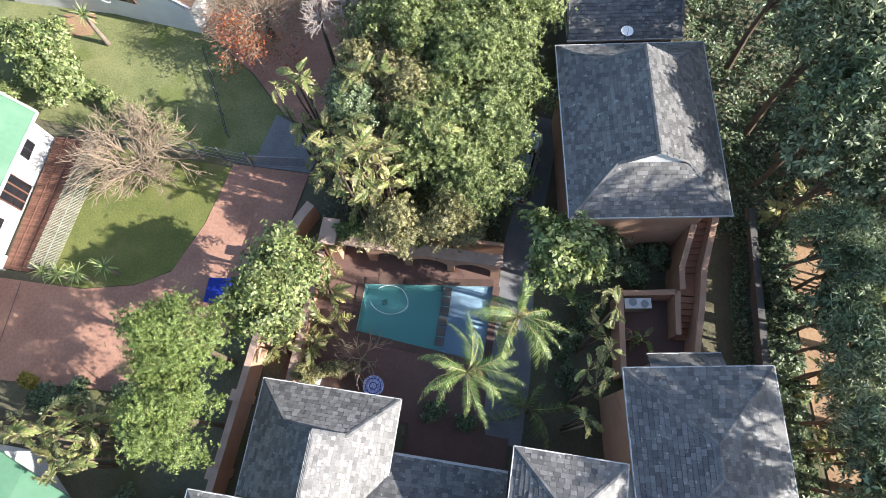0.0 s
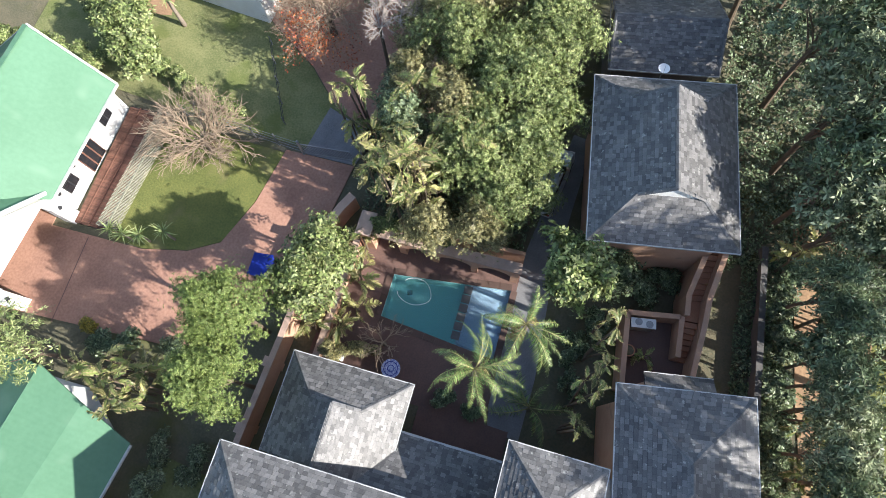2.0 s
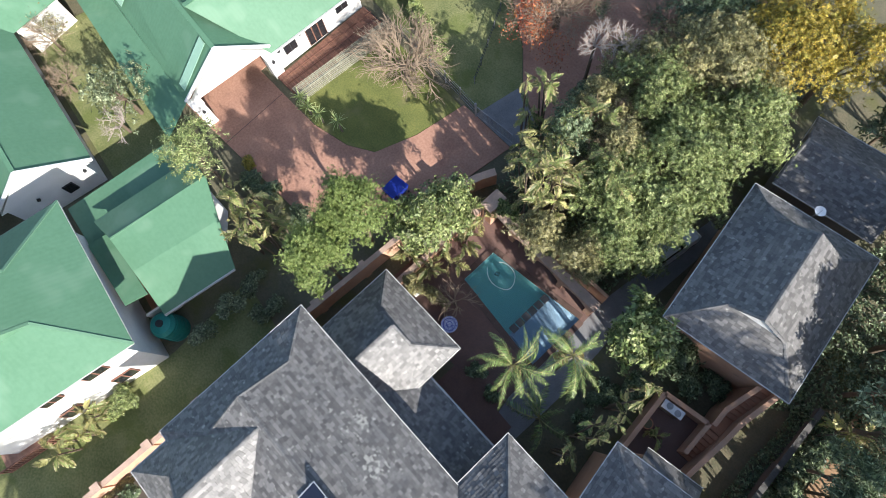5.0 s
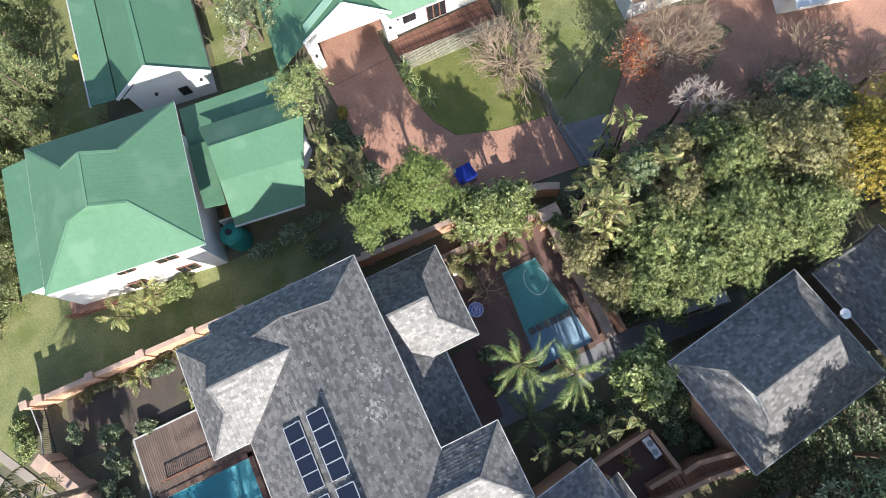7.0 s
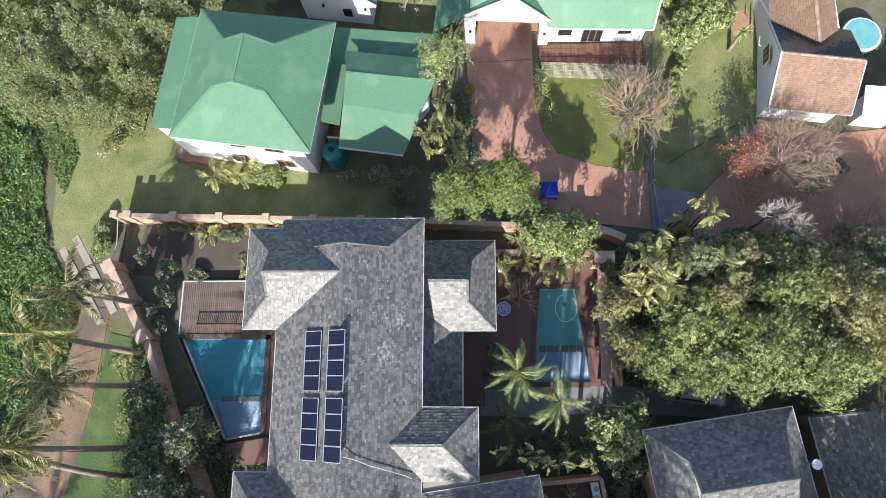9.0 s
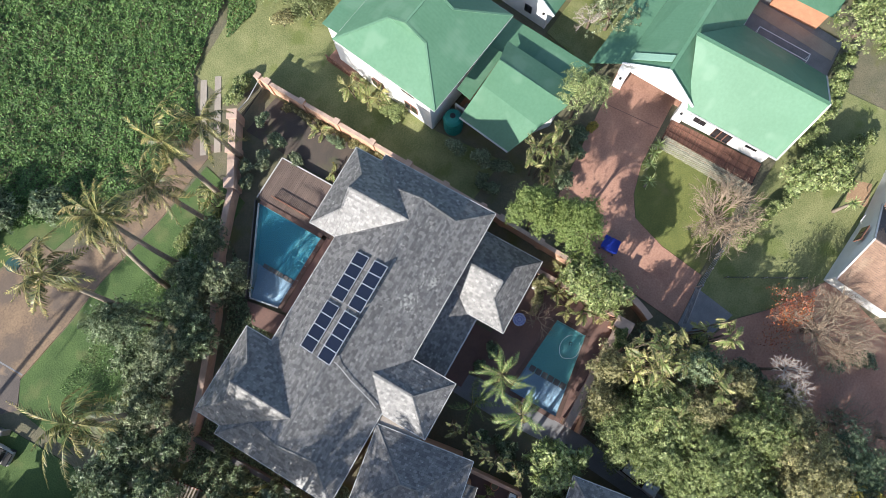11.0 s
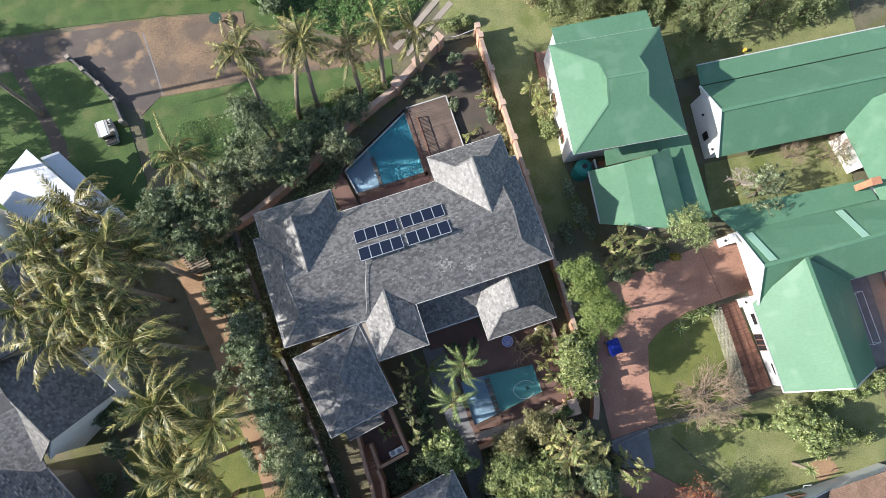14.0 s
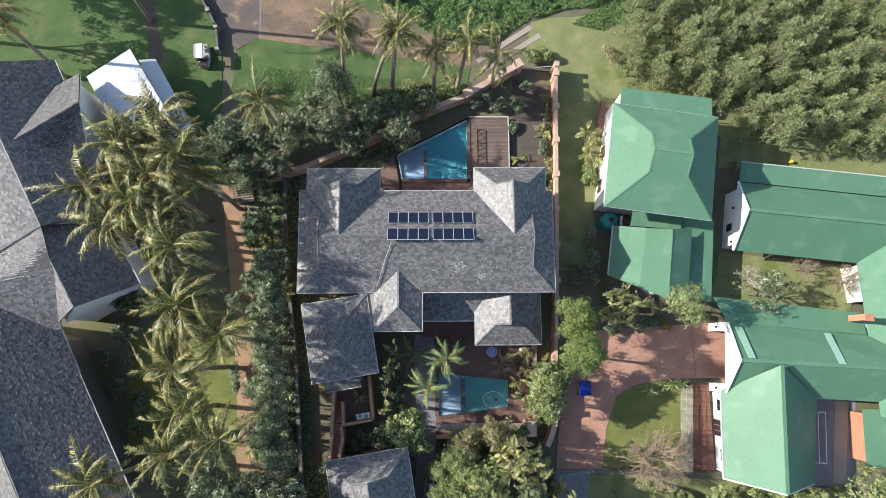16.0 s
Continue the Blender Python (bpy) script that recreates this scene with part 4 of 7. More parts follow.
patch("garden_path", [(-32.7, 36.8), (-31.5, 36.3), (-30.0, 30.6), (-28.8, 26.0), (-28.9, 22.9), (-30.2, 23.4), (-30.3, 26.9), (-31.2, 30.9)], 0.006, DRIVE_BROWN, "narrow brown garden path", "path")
for a in ((( 3.2, 25.2), (8.9, 29.0)), ((4.0, 24.3), (9.8, 28.1))):
    d = (Vector(a[1]) - Vector(a[0])).normalized()
    n = Vector((-d.y, d.x)) * 0.28
    patch("wheel_track", [tuple(Vector(a[0]) - n), tuple(Vector(a[1]) - n), tuple(Vector(a[1]) + n), tuple(Vector(a[0]) + n)], 0.01, CONCRETE, "concrete wheel track in the grass", "paving")
patch("lawn_front", [(-60, 18.0), (-36.5, 18.0), (-34.8, 21.6), (-30.0, 24.6), (-24.6, 15.5), (-22.6, 20.0), (-22.9, 25.8), (-23.4, 28.3), (-24.3, 30.6), (-26.3, 33.7), (-60, 38.0)], 0.0, LAWN_FRESH, "fresh green lawn with palm shadows", "lawn")
patch("lawn_verge", [(-21.4, 26.2), (-19.5, 27.5), (-14.0, 26.7), (-9.9, 26.4), (-3.0, 25.1), (2.5, 24.4), (1.5, 19.8), (-17.8, 19.6), (-21.8, 21.0)], -0.015, LAWN_FRESH, "green verge below the palms", "lawn")
patch("lawn_beach", [(-60, 42.6), (-25.6, 37.2), (-17.0, 35.5), (-9.5, 33.6), (-9.7, 31.5), (-6.5, 30.5), (-8.0, 40.0), (-20.0, 60.0), (-60, 60.0)], 0.0, LAWN_FRESH, "fresh green lawn beside the road", "lawn")
patch("lawn_west", [(-29.4, -13.2), (-19.4, -13.6), (-18.9, -2.0), (-24.5, 2.0), (-30.5, -3.5)], -0.01, LAWN, "lawn beneath coconut palms", "lawn")
patch("lane_west", [(-22.2, 12.0), (-20.2, 11.6), (-18.6, 4.0), (-16.3, -8.0), (-14.8, -20.0), (-19.4, -20.0), (-19.8, -8.0), (-20.9, 2.0)], -0.005, SAND, "sandy lane dappled with shade", "path")
part("patio", holed([(8.8, -3.0), (-1.3, -3.0), (-1.2, -12.0), (8.6, -11.3)], [POOL2], -0.06, 0.03), PAVE_DARK, None, "dark red-brown patio tiles round the pool", category="patio", kind="structure")
patch("patio_court", [(2.2, 1.0), (2.2, -3.2), (-2.6, -3.0), (-2.6, 1.0)], 0.05, PAVE_DARK, "dark patio tiles", "patio")

# ---- slate house ----
HX0, HX1, HY0, HY1, HZ = -13.05, 8.9, 0.75, 9.6, 7.0
house = thing("slate_house", "large two-storey house with grey slate roof", "house", at=(-2, 5, 0))
g = Geo().prism([(-12.5, 1.3), (8.4, 1.3), (8.4, 7.9), (7.9, 7.9), (7.9, 11.1), (2.7, 11.1), (2.7, 9.0), (-6.7, 9.0), (-6.7, 11.0), (-11.8, 11.0), (-11.8, 7.9), (-12.5, 7.9)], -0.1, 6.95)
part("wall", g, PEACH, house, "shaded peach plaster walls")
part("wall", Geo().prism([(2.9, 1.2), (7.5, 1.2), (7.5, -3.1), (2.9, -3.1)], -0.1, 4.2), PEACH, house)
part("wall", Geo().prism([(-5.9, 1.2), (-3.0, 1.2), (-3.0, -1.9), (-5.9, -1.9)], -0.1, 6.9), PEACH, house)
# main body: ridge along x
slate_roof(house, ((4.42, -11.0, 10.95, HZ, 28), dict(end0="dutch", end1="dutch", d0=2.0, d1=2.0)), (-2.05, 5.17, 0), 90)
# north wings, ridges along y, steeper, up to the main ridge
slate_roof(house, ((3.13, -4.05, 2.35, HZ, 36), dict(end0="open", end1="dutch", d1=1.8)), (-9.28, 9.25, 0), 0)
slate_roof(house, ((3.12, -4.1, 2.4, HZ, 36), dict(end0="open", end1="dutch", d1=1.8)), (5.28, 9.3, 0), 0)
# south wings: local y points away from the house
slate_roof(house, ((2.0, -2.55, 2.52, HZ - 0.03, 25.5), dict(end0="open", end1="hip")), (-4.45, 0.0, 0), 180)
slate_roof(house, ((2.92, -0.9, 3.7, 4.3, 33), dict(end0="open", end1="dutch", d1=1.75)), (5.2, 0.0, 0), 180, pieces=300)
# lean-to between the south wings
lean = [(-2.5, -1.55, 3.9), (3.6, -1.55, 3.9), (3.6, 1.2, 5.2), (-2.5, 1.2, 5.2)]
lr = part("roof", Geo().slab(lean, 0.09), UNDER, house)
part("slate_cover", tiles_mesh("slate_cover", tile_rows(lean, 0.18, 0.24)), SLATE, lr, kind="stuff")
flat_trim(house, [(-2.5, -1.6, 3.86), (2.6, -1.6, 3.86)], GUTTER)
for x in (-2.3, 0.0, 2.2):
    part("post", Geo().box((x, -1.35, 1.9), (0.16, 0.16, 3.8)), PEACH, house)
# solar panels in four groups on the north slope
sl = math.tan(radians(28))
for gx in (-5.25, -1.5):
    for gy, gz in ((7.42, 0), (5.88, 0)):
        array = thing("solar_array", "row of four blue-black solar panels on the slates", "solar panel", "solar arrays on the roof", at=(gx, gy, HZ + (9.59 - gy) * sl))
        for k in range(4):
            x0 = gx + k * 0.845
            for y0, y1 in ((gy, gy - 1.06),):
                def P(x, y, up):
                    return Vector((x, y, HZ + (9.59 - y) * sl + up))
                pn = part("panel", Geo().slab([P(x0, y0, 0.16), P(x0 + 0.82, y0, 0.16), P(x0 + 0.82, y1, 0.16), P(x0, y1, 0.16)], 0.04), SOLAR, array)
                fr = Geo()
                q = [P(x0, y0, 0.165), P(x0 + 0.82, y0, 0.165), P(x0 + 0.82, y1, 0.165), P(x0, y1, 0.165)]
                for a, b in zip(q, q[1:] + q[:1]):
                    fr.beam(a, b, 0.04, 0.05)
                part("frame", fr, ALU, pn, "thin aluminium frame")
        for yy in (gy - 0.25, gy - 0.8):
            part("rail", Geo().beam((gx - 0.08, yy, HZ + (9.59 - yy) * sl + 0.08), (gx + 3.44, yy, HZ + (9.59 - yy) * sl + 0.08), 0.05, 0.06), ALU, array)
pipe = thing("roof_pipe", "thin pale pipe from the panels across the slates", "pipe", at=(-5.1, 4.5, 9.4))
part("pipe", Geo().tube([(-4.95, 4.75, 9.42), (-5.1, 4.3, 9.06), (-5.5, 3.4, 8.58), (-6.1, 1.6, 7.62), (-6.3, 1.2, 7.42)], [0.022] * 5, 6), GUTTER, pipe)

# ---- annex beside the house ----
annex = thing("slate_annex", "two-storey annex with dark hipped slate roof", "house", at=(-9.5, -3.2, 0))
part("wall", Geo().prism([rot2(p, 9.3, (-9.4, -3.0)) for p in ((-2.3, -2.9), (2.3, -2.9), (2.3, 2.6), (-2.3, 2.6))], -0.1, 6.85), PEACH, annex)
part("flat_roof", Geo().prism([(-8.0, 0.95), (-6.35, 0.95), (-6.35, -2.4), (-6.75, -2.2), (-7.3, -0.2)], 6.5, 6.78), CONCRETE, annex, "pale flat roof between the slate roofs")
slate_roof(annex, ((2.75, -3.4, 3.2, 6.9, 17), dict(end0="hip", end1="hip")), (-9.4, -3.02, 0), 9.3)

# ---- guest house ----
guest = thing("guest_house", "two-storey guest house with Dutch-hipped slate roof", "house", at=(-6.4, -17.0, 0))
part("wall", Geo().prism([rot2(p, 9.2, (-6.4, -17.0)) for p in ((-2.9, -3.8), (2.9, -3.8), (2.9, 3.8), (-2.9, 3.8))], -0.1, 5.8), PEACH, guest)
slate_roof(guest, ((3.4, -4.35, 4.35, 5.85, 33), dict(end0="dutch", end1="dutch", d0=1.7, d1=1.9)), (-6.4, -17.0, 0), 9.2)
shed = thing("slate_outbuilding", "low outbuilding with slate gable roof", "house", at=(-5.45, -25.5, 0))
# wall shade is put into its colour by the dark grey
part("wall", Geo().prism([rot2(p, 9.2, (-5.45, -25.5)) for p in ((-2.6, -2.1), (2.6, -2.1), (2.6, 2.1), (-2.6, 2.1))], -0.1, 3.95), WALL_GREY, shed)
slate_roof(shed, ((2.45, -2.85, 2.85, 4.0, 30), dict(end0="gable", end1="gable")), (-5.45, -25.5, 0), 99.2)
dish = thing("satellite_dish", "white satellite dish on a short pole", "dish", at=(-5.4, -21.35, 5.7))
n = 20
g = Geo()
g.v = [(-5.4, -21.35, 6.62)] + [(-5.4 + 0.28 * math.cos(k * 6.2832 / n) * r, -21.35 + 0.28 * math.sin(k * 6.2832 / n) * r, 6.62 + 0.09 * r * r) for r in (0.5, 1.0) for k in range(n)]
g.f = [(0, 1 + k, 1 + (k + 1) % n) for k in range(n)] + [(1 + k, 1 + n + k, 1 + n + (k + 1) % n, 1 + (k + 1) % n) for k in range(n)]
part("reflector", g, PLASTIC_WHITE, dish, "white dish", smooth=True)
part("pole", Geo().tube([(-5.4, -21.3, 5.6), (-5.4, -21.35, 6.6)], [0.03, 0.03], 6), METAL, dish)
part("arm", Geo().tube([(-5.4, -21.0, 6.66), (-5.4, -21.2, 6.95), (-5.4, -21.3, 7.0)], [0.012] * 3, 5), METAL, dish)

# ---- green-roofed houses ----
def walls(ob, poly, z1, label="", m=None, z0=-0.1):
    return part("wall", Geo().prism(poly, z0, z1), m or WHITE, ob, label)


A1 = -8.0
g1 = thing("green_villa", "two-storey white villa with green metal hipped roof", "house", at=(19.25, 12.5, 0))
walls(g1, [rot2(p, A1, (19.25, 12.5)) for p in ((-4.2, -3.7), (4.4, -3.7), (4.4, 6.3), (-4.0, 6.3))], 5.4)
for q in ((-3.9, 6.35), (4.3, 6.35)):
    part("post", Geo().box((*rot2(q, A1, (19.25, 12.5)), 2.7), (0.2, 0.2, 5.5)), WHITE, g1)
planes, gabs, cap, eave, zr = ridge_roof(4.9, -4.85, 4.85, 6.2, 30, end0="dutch", end1="dutch", d0=3.2, d1=3.2)
m1 = Matrix.Translation((19.27, 12.6, 0)) @ Matrix.Rotation(radians(90 + A1), 4, "Z")
sheet_roof(g1, [[m1 @ Vector(q) for q in p] for p in planes], ribs=0)
for gb in gabs:
    part("gablet", Geo().slab([m1 @ Vector(q) for q in gb], 0.05), GREEN, g1, sheet=True)
flat_trim(g1, [m1 @ Vector(q) - Vector((0, 0, 0.06)) for q in ((-4.9, -4.85, 6.2), (4.9, -4.85, 6.2), (4.9, 4.85, 6.2), (-4.9, 4.85, 6.2))], GUTTER, 0.05, 0.08, closed=True)
for c in cap:
    flat_trim(g1, [m1 @ Vector(q) for q in c], GREEN_CAP, 0.16, 0.05, "ridge_capping")
sheet_roof(g1, [[(15.75, 17.3, 5.95), (24.3, 16.3, 5.95), (24.65, 18.9, 5.5), (16.15, 19.9, 5.5)]], ribs=0)

g2 = thing("green_garage", "garage with green metal roof", "house", at=(18, 4, 0))
walls(g2, [(16.7, 6.6), (16.5, 3.4), (19.6, 1.0), (22.4, 1.0), (23.2, 6.6)], 2.4)
sheet_roof(g2, [[(15.7, 7.4, 2.5), (15.0, 2.7, 2.5), (17.4, 1.45, 3.8), (18.4, 6.9, 3.8)], [(18.4, 6.9, 3.8), (17.4, 1.45, 3.8), (19.75, 0.3, 4.5), (20.6, 6.6, 4.5)], [(20.5, 6.6, 4.5), (19.75, 0.3, 4.5), (21.9, 0.2, 3.5), (22.8, 7.0, 3.5)]], ribs=0)
sheet_roof(g2, [[(21.9, 8.3, 2.7), (21.9, 0.6, 2.6), (24.6, 0.1, 2.4), (25.4, 8.0, 2.5)], [(17.4, 8.6, 3.2), (17.2, 7.3, 2.9), (22.0, 6.9, 2.9), (22.0, 8.2, 3.2)]], ribs=0)

g4 = thing("green_north_house", "white house with long green metal gable roof", "house", at=(35, 8, 0))
walls(g4, [(28.0, 11.0), (27.2, 5.6), (46, 3.4), (46.6, 9.2)], 2.7)
part("wall", Geo().slab([(28.1, 11.3, 2.6), (27.1, 5.2, 2.6), (27.5, 8.2, 5.3)], 0.2), WHITE, g4, "white plastered gable wall")
sheet_roof(g4, [[(28.0, 11.6, 2.7), (46.5, 9.6, 2.7), (46.2, 6.3, 5.5), (27.25, 8.25, 5.5)], [(27.25, 8.25, 5.5), (46.2, 6.3, 5.5), (45.9, 2.9, 2.7), (26.95, 4.95, 2.7)], [(28.7, 13.7, 2.3), (46.8, 11.8, 2.3), (46.6, 9.7, 2.66), (28.1, 11.7, 2.66)]], ribs=0)

g5 = thing("green_main_house", "rambling white house with green metal roofs", "house", at=(31, -7, 0))
walls(g5, [(28.6, -2.6), (28.4, -8.2), (25.2, -8.3), (25.0, -15.4), (32.6, -15.9), (33.0, -8.8), (46, -9.4), (46, -1.4)], 2.4)
part("wall", Geo().slab([(26.0, -2.0, 2.35), (25.55, -8.0, 2.35), (25.75, -5.2, 5.1)], 0.25), WHITE, g5, "white plastered gable wall")
sheet_roof(g5, [[(25.9, -1.8, 2.7), (39.0, -3.1, 2.7), (43.0, -6.3, 5.4), (25.45, -5.2, 5.4)], [(25.45, -5.2, 5.4), (43.0, -6.3, 5.4), (43.0, -9.4, 2.7), (25.2, -8.2, 2.7)], [(24.8, 0.6, 2.4), (38.7, -1.0, 2.4), (38.9, -3.05, 2.66), (25.9, -1.8, 2.66)]], ribs=0)
sheet_roof(g5, [[(24.85, -8.0, 2.45), (24.5, -15.7, 2.45), (28.2, -16.3, 5.9), (28.75, -5.6, 5.9)], [(28.75, -5.6, 5.9), (28.2, -16.3, 5.9), (32.6, -16.2, 2.6), (33.6, -8.8, 2.6)]], ribs=0)
sheet_roof(g5, [[(38.6, 5.4, 2.7), (39.3, -10.5, 2.7), (44.2, -10.5, 6.0), (43.6, 5.4, 6.0)], [(43.6, 5.4, 6.0), (44.2, -10.5, 6.0), (50, -10.5, 2.7), (49.5, 5.4, 2.7)]], ribs=0)

# ---- brown-tiled house ----
RIDGE_TILE = mat("ridge_tiles", (0.36, 0.25, 0.19), (0.26, 0.17, 0.13), rough=0.8, scale=2, island=0.25)


def tiled_roof(ob, planes, material, expo=0.24, width=0.22):
    for pl in planes:
        r = part("roof", Geo().slab(pl, 0.08), UNDER, ob)
        part("tile_cover", tiles_mesh("tile_cover", tile_rows(pl, expo, width, lift=0.022)), material, r, kind="stuff")


bh = thing("brown_tiled_house", "white house with weathered brown tile roofs", "house", at=(20.5, -27, 0))
walls(bh, [(24.4, -24.2), (18.5, -23.5), (17.9, -28.4), (20.5, -28.7), (23.4, -28.9), (31, -28.9), (31, -24.3)], 2.45)
part("wall", Geo().slab([(18.4, -23.42, 2.4), (24.7, -24.15, 2.4), (21.1, -23.6, 4.5)], 0.2), WHITE, bh, "white plastered gable wall")
tiled_roof(bh, [[(18.0, -23.2, 2.6), (17.3, -28.7, 2.6), (20.3, -28.9, 4.6), (21.1, -23.5, 4.6)], [(21.1, -23.5, 4.6), (20.3, -28.9, 4.6), (23.9, -29.6, 2.5), (25.0, -24.0, 2.5)]], BROWN_TILE, 0.15, 0.15)
tiled_roof(bh, [[(21.9, -26.2, 4.4), (31, -26.6, 4.4), (31, -23.9, 2.9), (24.6, -24.0, 2.9)], [(21.9, -26.2, 4.4), (23.4, -28.1, 3.4), (31, -28.6, 3.4), (31, -26.6, 4.4)]], BROWN_TILE, 0.15, 0.15)
part("ridge_capping", caps([((21.1, -23.5, 4.62), (20.3, -28.9, 4.62)), ((22.0, -26.2, 4.42), (31, -26.6, 4.42))], 0.12, 0.05), RIDGE_TILE, bh, "pale mortared ridge tiles", kind="stuff")
flat_trim(bh, [(18.0, -23.15, 2.6), (21.1, -23.45, 4.62), (25.0, -23.95, 2.5)], GUTTER, 0.12, 0.12, "bargeboard")
flat_trim(bh, [(18.0, -23.2, 2.54), (17.28, -28.7, 2.54), (20.3, -28.95, 4.56)], GUTTER, 0.08, 0.1)
bwin = part("window", Geo().box((21.9, -23.3, 2.9), (1.3, 0.08, 0.9), -8), WOOD_RED, bh, "timber window in the gable")
for dx in (-0.32, 0.32):
    part("pane", Geo().box((21.9 + dx, -23.25 - dx * 0.14, 2.9), (0.52, 0.06, 0.74), -8), GLASS_DARK, bwin)
part("wall_lamp", Geo().tube([(22.9, -23.2, 2.4), (22.9, -23.0, 2.6), (23.5, -23.1, 2.7)], [0.04, 0.05, 0.04], 6), GUTTER, bh, "white curved wall lamp")
SPA_WATER = mat("spa_water", (0.10, 0.30, 0.32), (0.16, 0.38, 0.38), rough=0.12, scale=1.5, fine=9, bump=0.05)
spa = thing("hot_tub", "round teal hot tub beside the tiled house", "hot tub", at=(24.6, -31.5, 0))
part("shell", Geo().tube([(24.6, -31.5, 0), (24.6, -31.5, 0.75)], [1.35, 1.35], 28), TEAL, spa)
part("rim", Geo().tube([(24.6, -31.5, 0.75), (24.6, -31.5, 0.83)], [1.42, 1.36], 28), PLASTIC_WHITE, spa)
part("water", Geo().tube([(24.6, -31.5, 0.83), (24.6, -31.5, 0.84)], [1.25, 1.25], 28), SPA_WATER, spa, "still teal water")
cot = thing("garden_cottage", "small white cottage with pale grey sheet roof", "house", at=(15.5, -35.5, 0))
walls(cot, [(17.4, -34.3), (13.8, -33.1), (12.3, -38.5), (16.3, -39.5)], 2.5)
sheet_roof(cot, [[(17.9, -33.9, 2.6), (16.7, -40.0, 2.6), (14.6, -39.4, 3.6), (15.8, -33.3, 3.6)], [(15.8, -33.3, 3.6), (14.6, -39.4, 3.6), (13.4, -39.0, 3.0), (14.6, -32.9, 3.0)]], WHITE_SHEET)
sheet_roof(cot, [[(13.7, -33.2, 2.3), (12.4, -38.8, 2.3), (11.5, -38.5, 2.05), (12.8, -33.0, 2.05)]], WHITE_SHEET, t=0.03)
cot2 = thing("garden_store", "small white store with a pale lean-to roof", "shed", at=(18.5, -31, 0))
walls(cot2, [(19.2, -30.3), (17.7, -30.0), (17.4, -32.3), (18.9, -32.7)], 2.2)
sheet_roof(cot2, [[(19.5, -29.9, 2.7), (17.4, -29.6, 2.3), (17.0, -32.7, 2.3), (19.1, -33.1, 2.7)]], WHITE_SHEET)

# ---- western house ----
wh = thing("western_slate_house", "large neighbouring house with dark slate roofs", "house", at=(-36, 0, 0))


def slate_planes(ob, planes, lines=(), gutters=()):
    """Slated roof planes given by their corners, with cappings and gutters."""
    for pl in planes:
        r = part("roof", Geo().slab(pl, 0.09), UNDER, ob)
        part("slate_cover", tiles_mesh("slate_cover", tile_rows(pl, 0.18, 0.24)), SLATE, r, kind="stuff")
    if lines:
        part("ridge_capping", caps(lines), RIDGE, ob, kind="stuff")
    for a, b in gutters:
        part("gutter", Geo().beam(a, b, 0.12, 0.13), GUTTER, ob)


# long south wing
# dark grey here paints in the shade on this wing's walls
walls(wh, [(-28.2, -15.6), (-34.4, -3.0), (-39.0, -1.4), (-43.6, -2.2), (-35.0, -17.8), (-30.0, -17.0)], 4.85, m=WALL_GREY)
slate_planes(wh, [[(-26.4, -16.2, 5.0), (-34.9, 0.3, 5.0), (-40.7, -1.1, 8.7), (-32.2, -17.6, 8.7)], [(-32.2, -17.6, 8.7), (-40.7, -1.1, 8.7), (-43.8, -2.5, 6.3), (-35.3, -19.0, 6.3)]], [((-32.2, -17.6, 8.7), (-40.0, -2.5, 8.7))], [((-26.35, -16.2, 4.96), (-31.9, -5.6, 4.96)), ((-31.7, -5.9, 4.9), (-33.6, -2.1, 4.9)), ((-35.3, -19.0, 6.25), (-43.8, -2.5, 6.25))])
# gabled wing with a white end wall
walls(wh, [(-27.7, 2.0), (-30.4, 6.6), (-36.5, 6.2), (-33.4, -1.3)], 4.85)
part("gable_wall", Geo().slab([(-33.45, -1.45, 4.7), (-27.4, 1.9, 4.7), (-31.0, -0.25, 8.0)], 0.2), WHITE, wh, "white plastered gable wall")
slate_planes(wh, [[(-27.2, 1.8, 5.0), (-30.2, 7.0, 5.0), (-34.9, 6.5, 8.2), (-30.9, -0.45, 8.2)], [(-30.9, -0.45, 8.2), (-34.9, 6.5, 8.2), (-37.5, 5.4, 5.6), (-33.5, -1.55, 5.6)]], [((-30.9, -0.45, 8.2), (-33.0, 3.2, 8.2))], [((-27.15, 1.8, 4.96), (-30.15, 7.0, 4.96))])
# main roof: steep to the east, nearly flat to the west, with a hip and a low slope to the south
walls(wh, [(-31.0, 7.0), (-37.6, 20.4), (-47.0, 16.0), (-40.0, 3.2), (-34.0, 1.6)], 4.85)
south = [(x, y, 8.2 - 0.637 * (0.184 * (x + 32.73) - 0.983 * (y - 2.76))) for x, y in ((-32.73, 2.76), (-37.4, 1.9), (-40.2, -2.6), (-38.5, -3.5), (-33.4, -2.1))]
slate_planes(wh, [[(-33.9, 6.24, 8.6), (-41.5, 20.4, 8.6), (-48.0, 16.5, 8.3), (-40.2, 2.2, 8.3)], [(-33.9, 6.24, 8.6), (-41.5, 20.4, 8.6), (-36.4, 22.6, 5.1), (-29.6, 8.2, 5.1)], [(-33.9, 6.24, 8.6), (-40.2, 2.2, 8.3), (-37.6, 1.6, 8.1), (-32.9, 2.6, 8.15)], south], [((-33.9, 6.24, 8.63), (-41.5, 20.4, 8.63)), ((-33.9, 6.24, 8.63), (-40.2, 2.2, 8.33))], [((-29.55, 8.2, 5.06), (-36.3, 22.5, 5.06))])
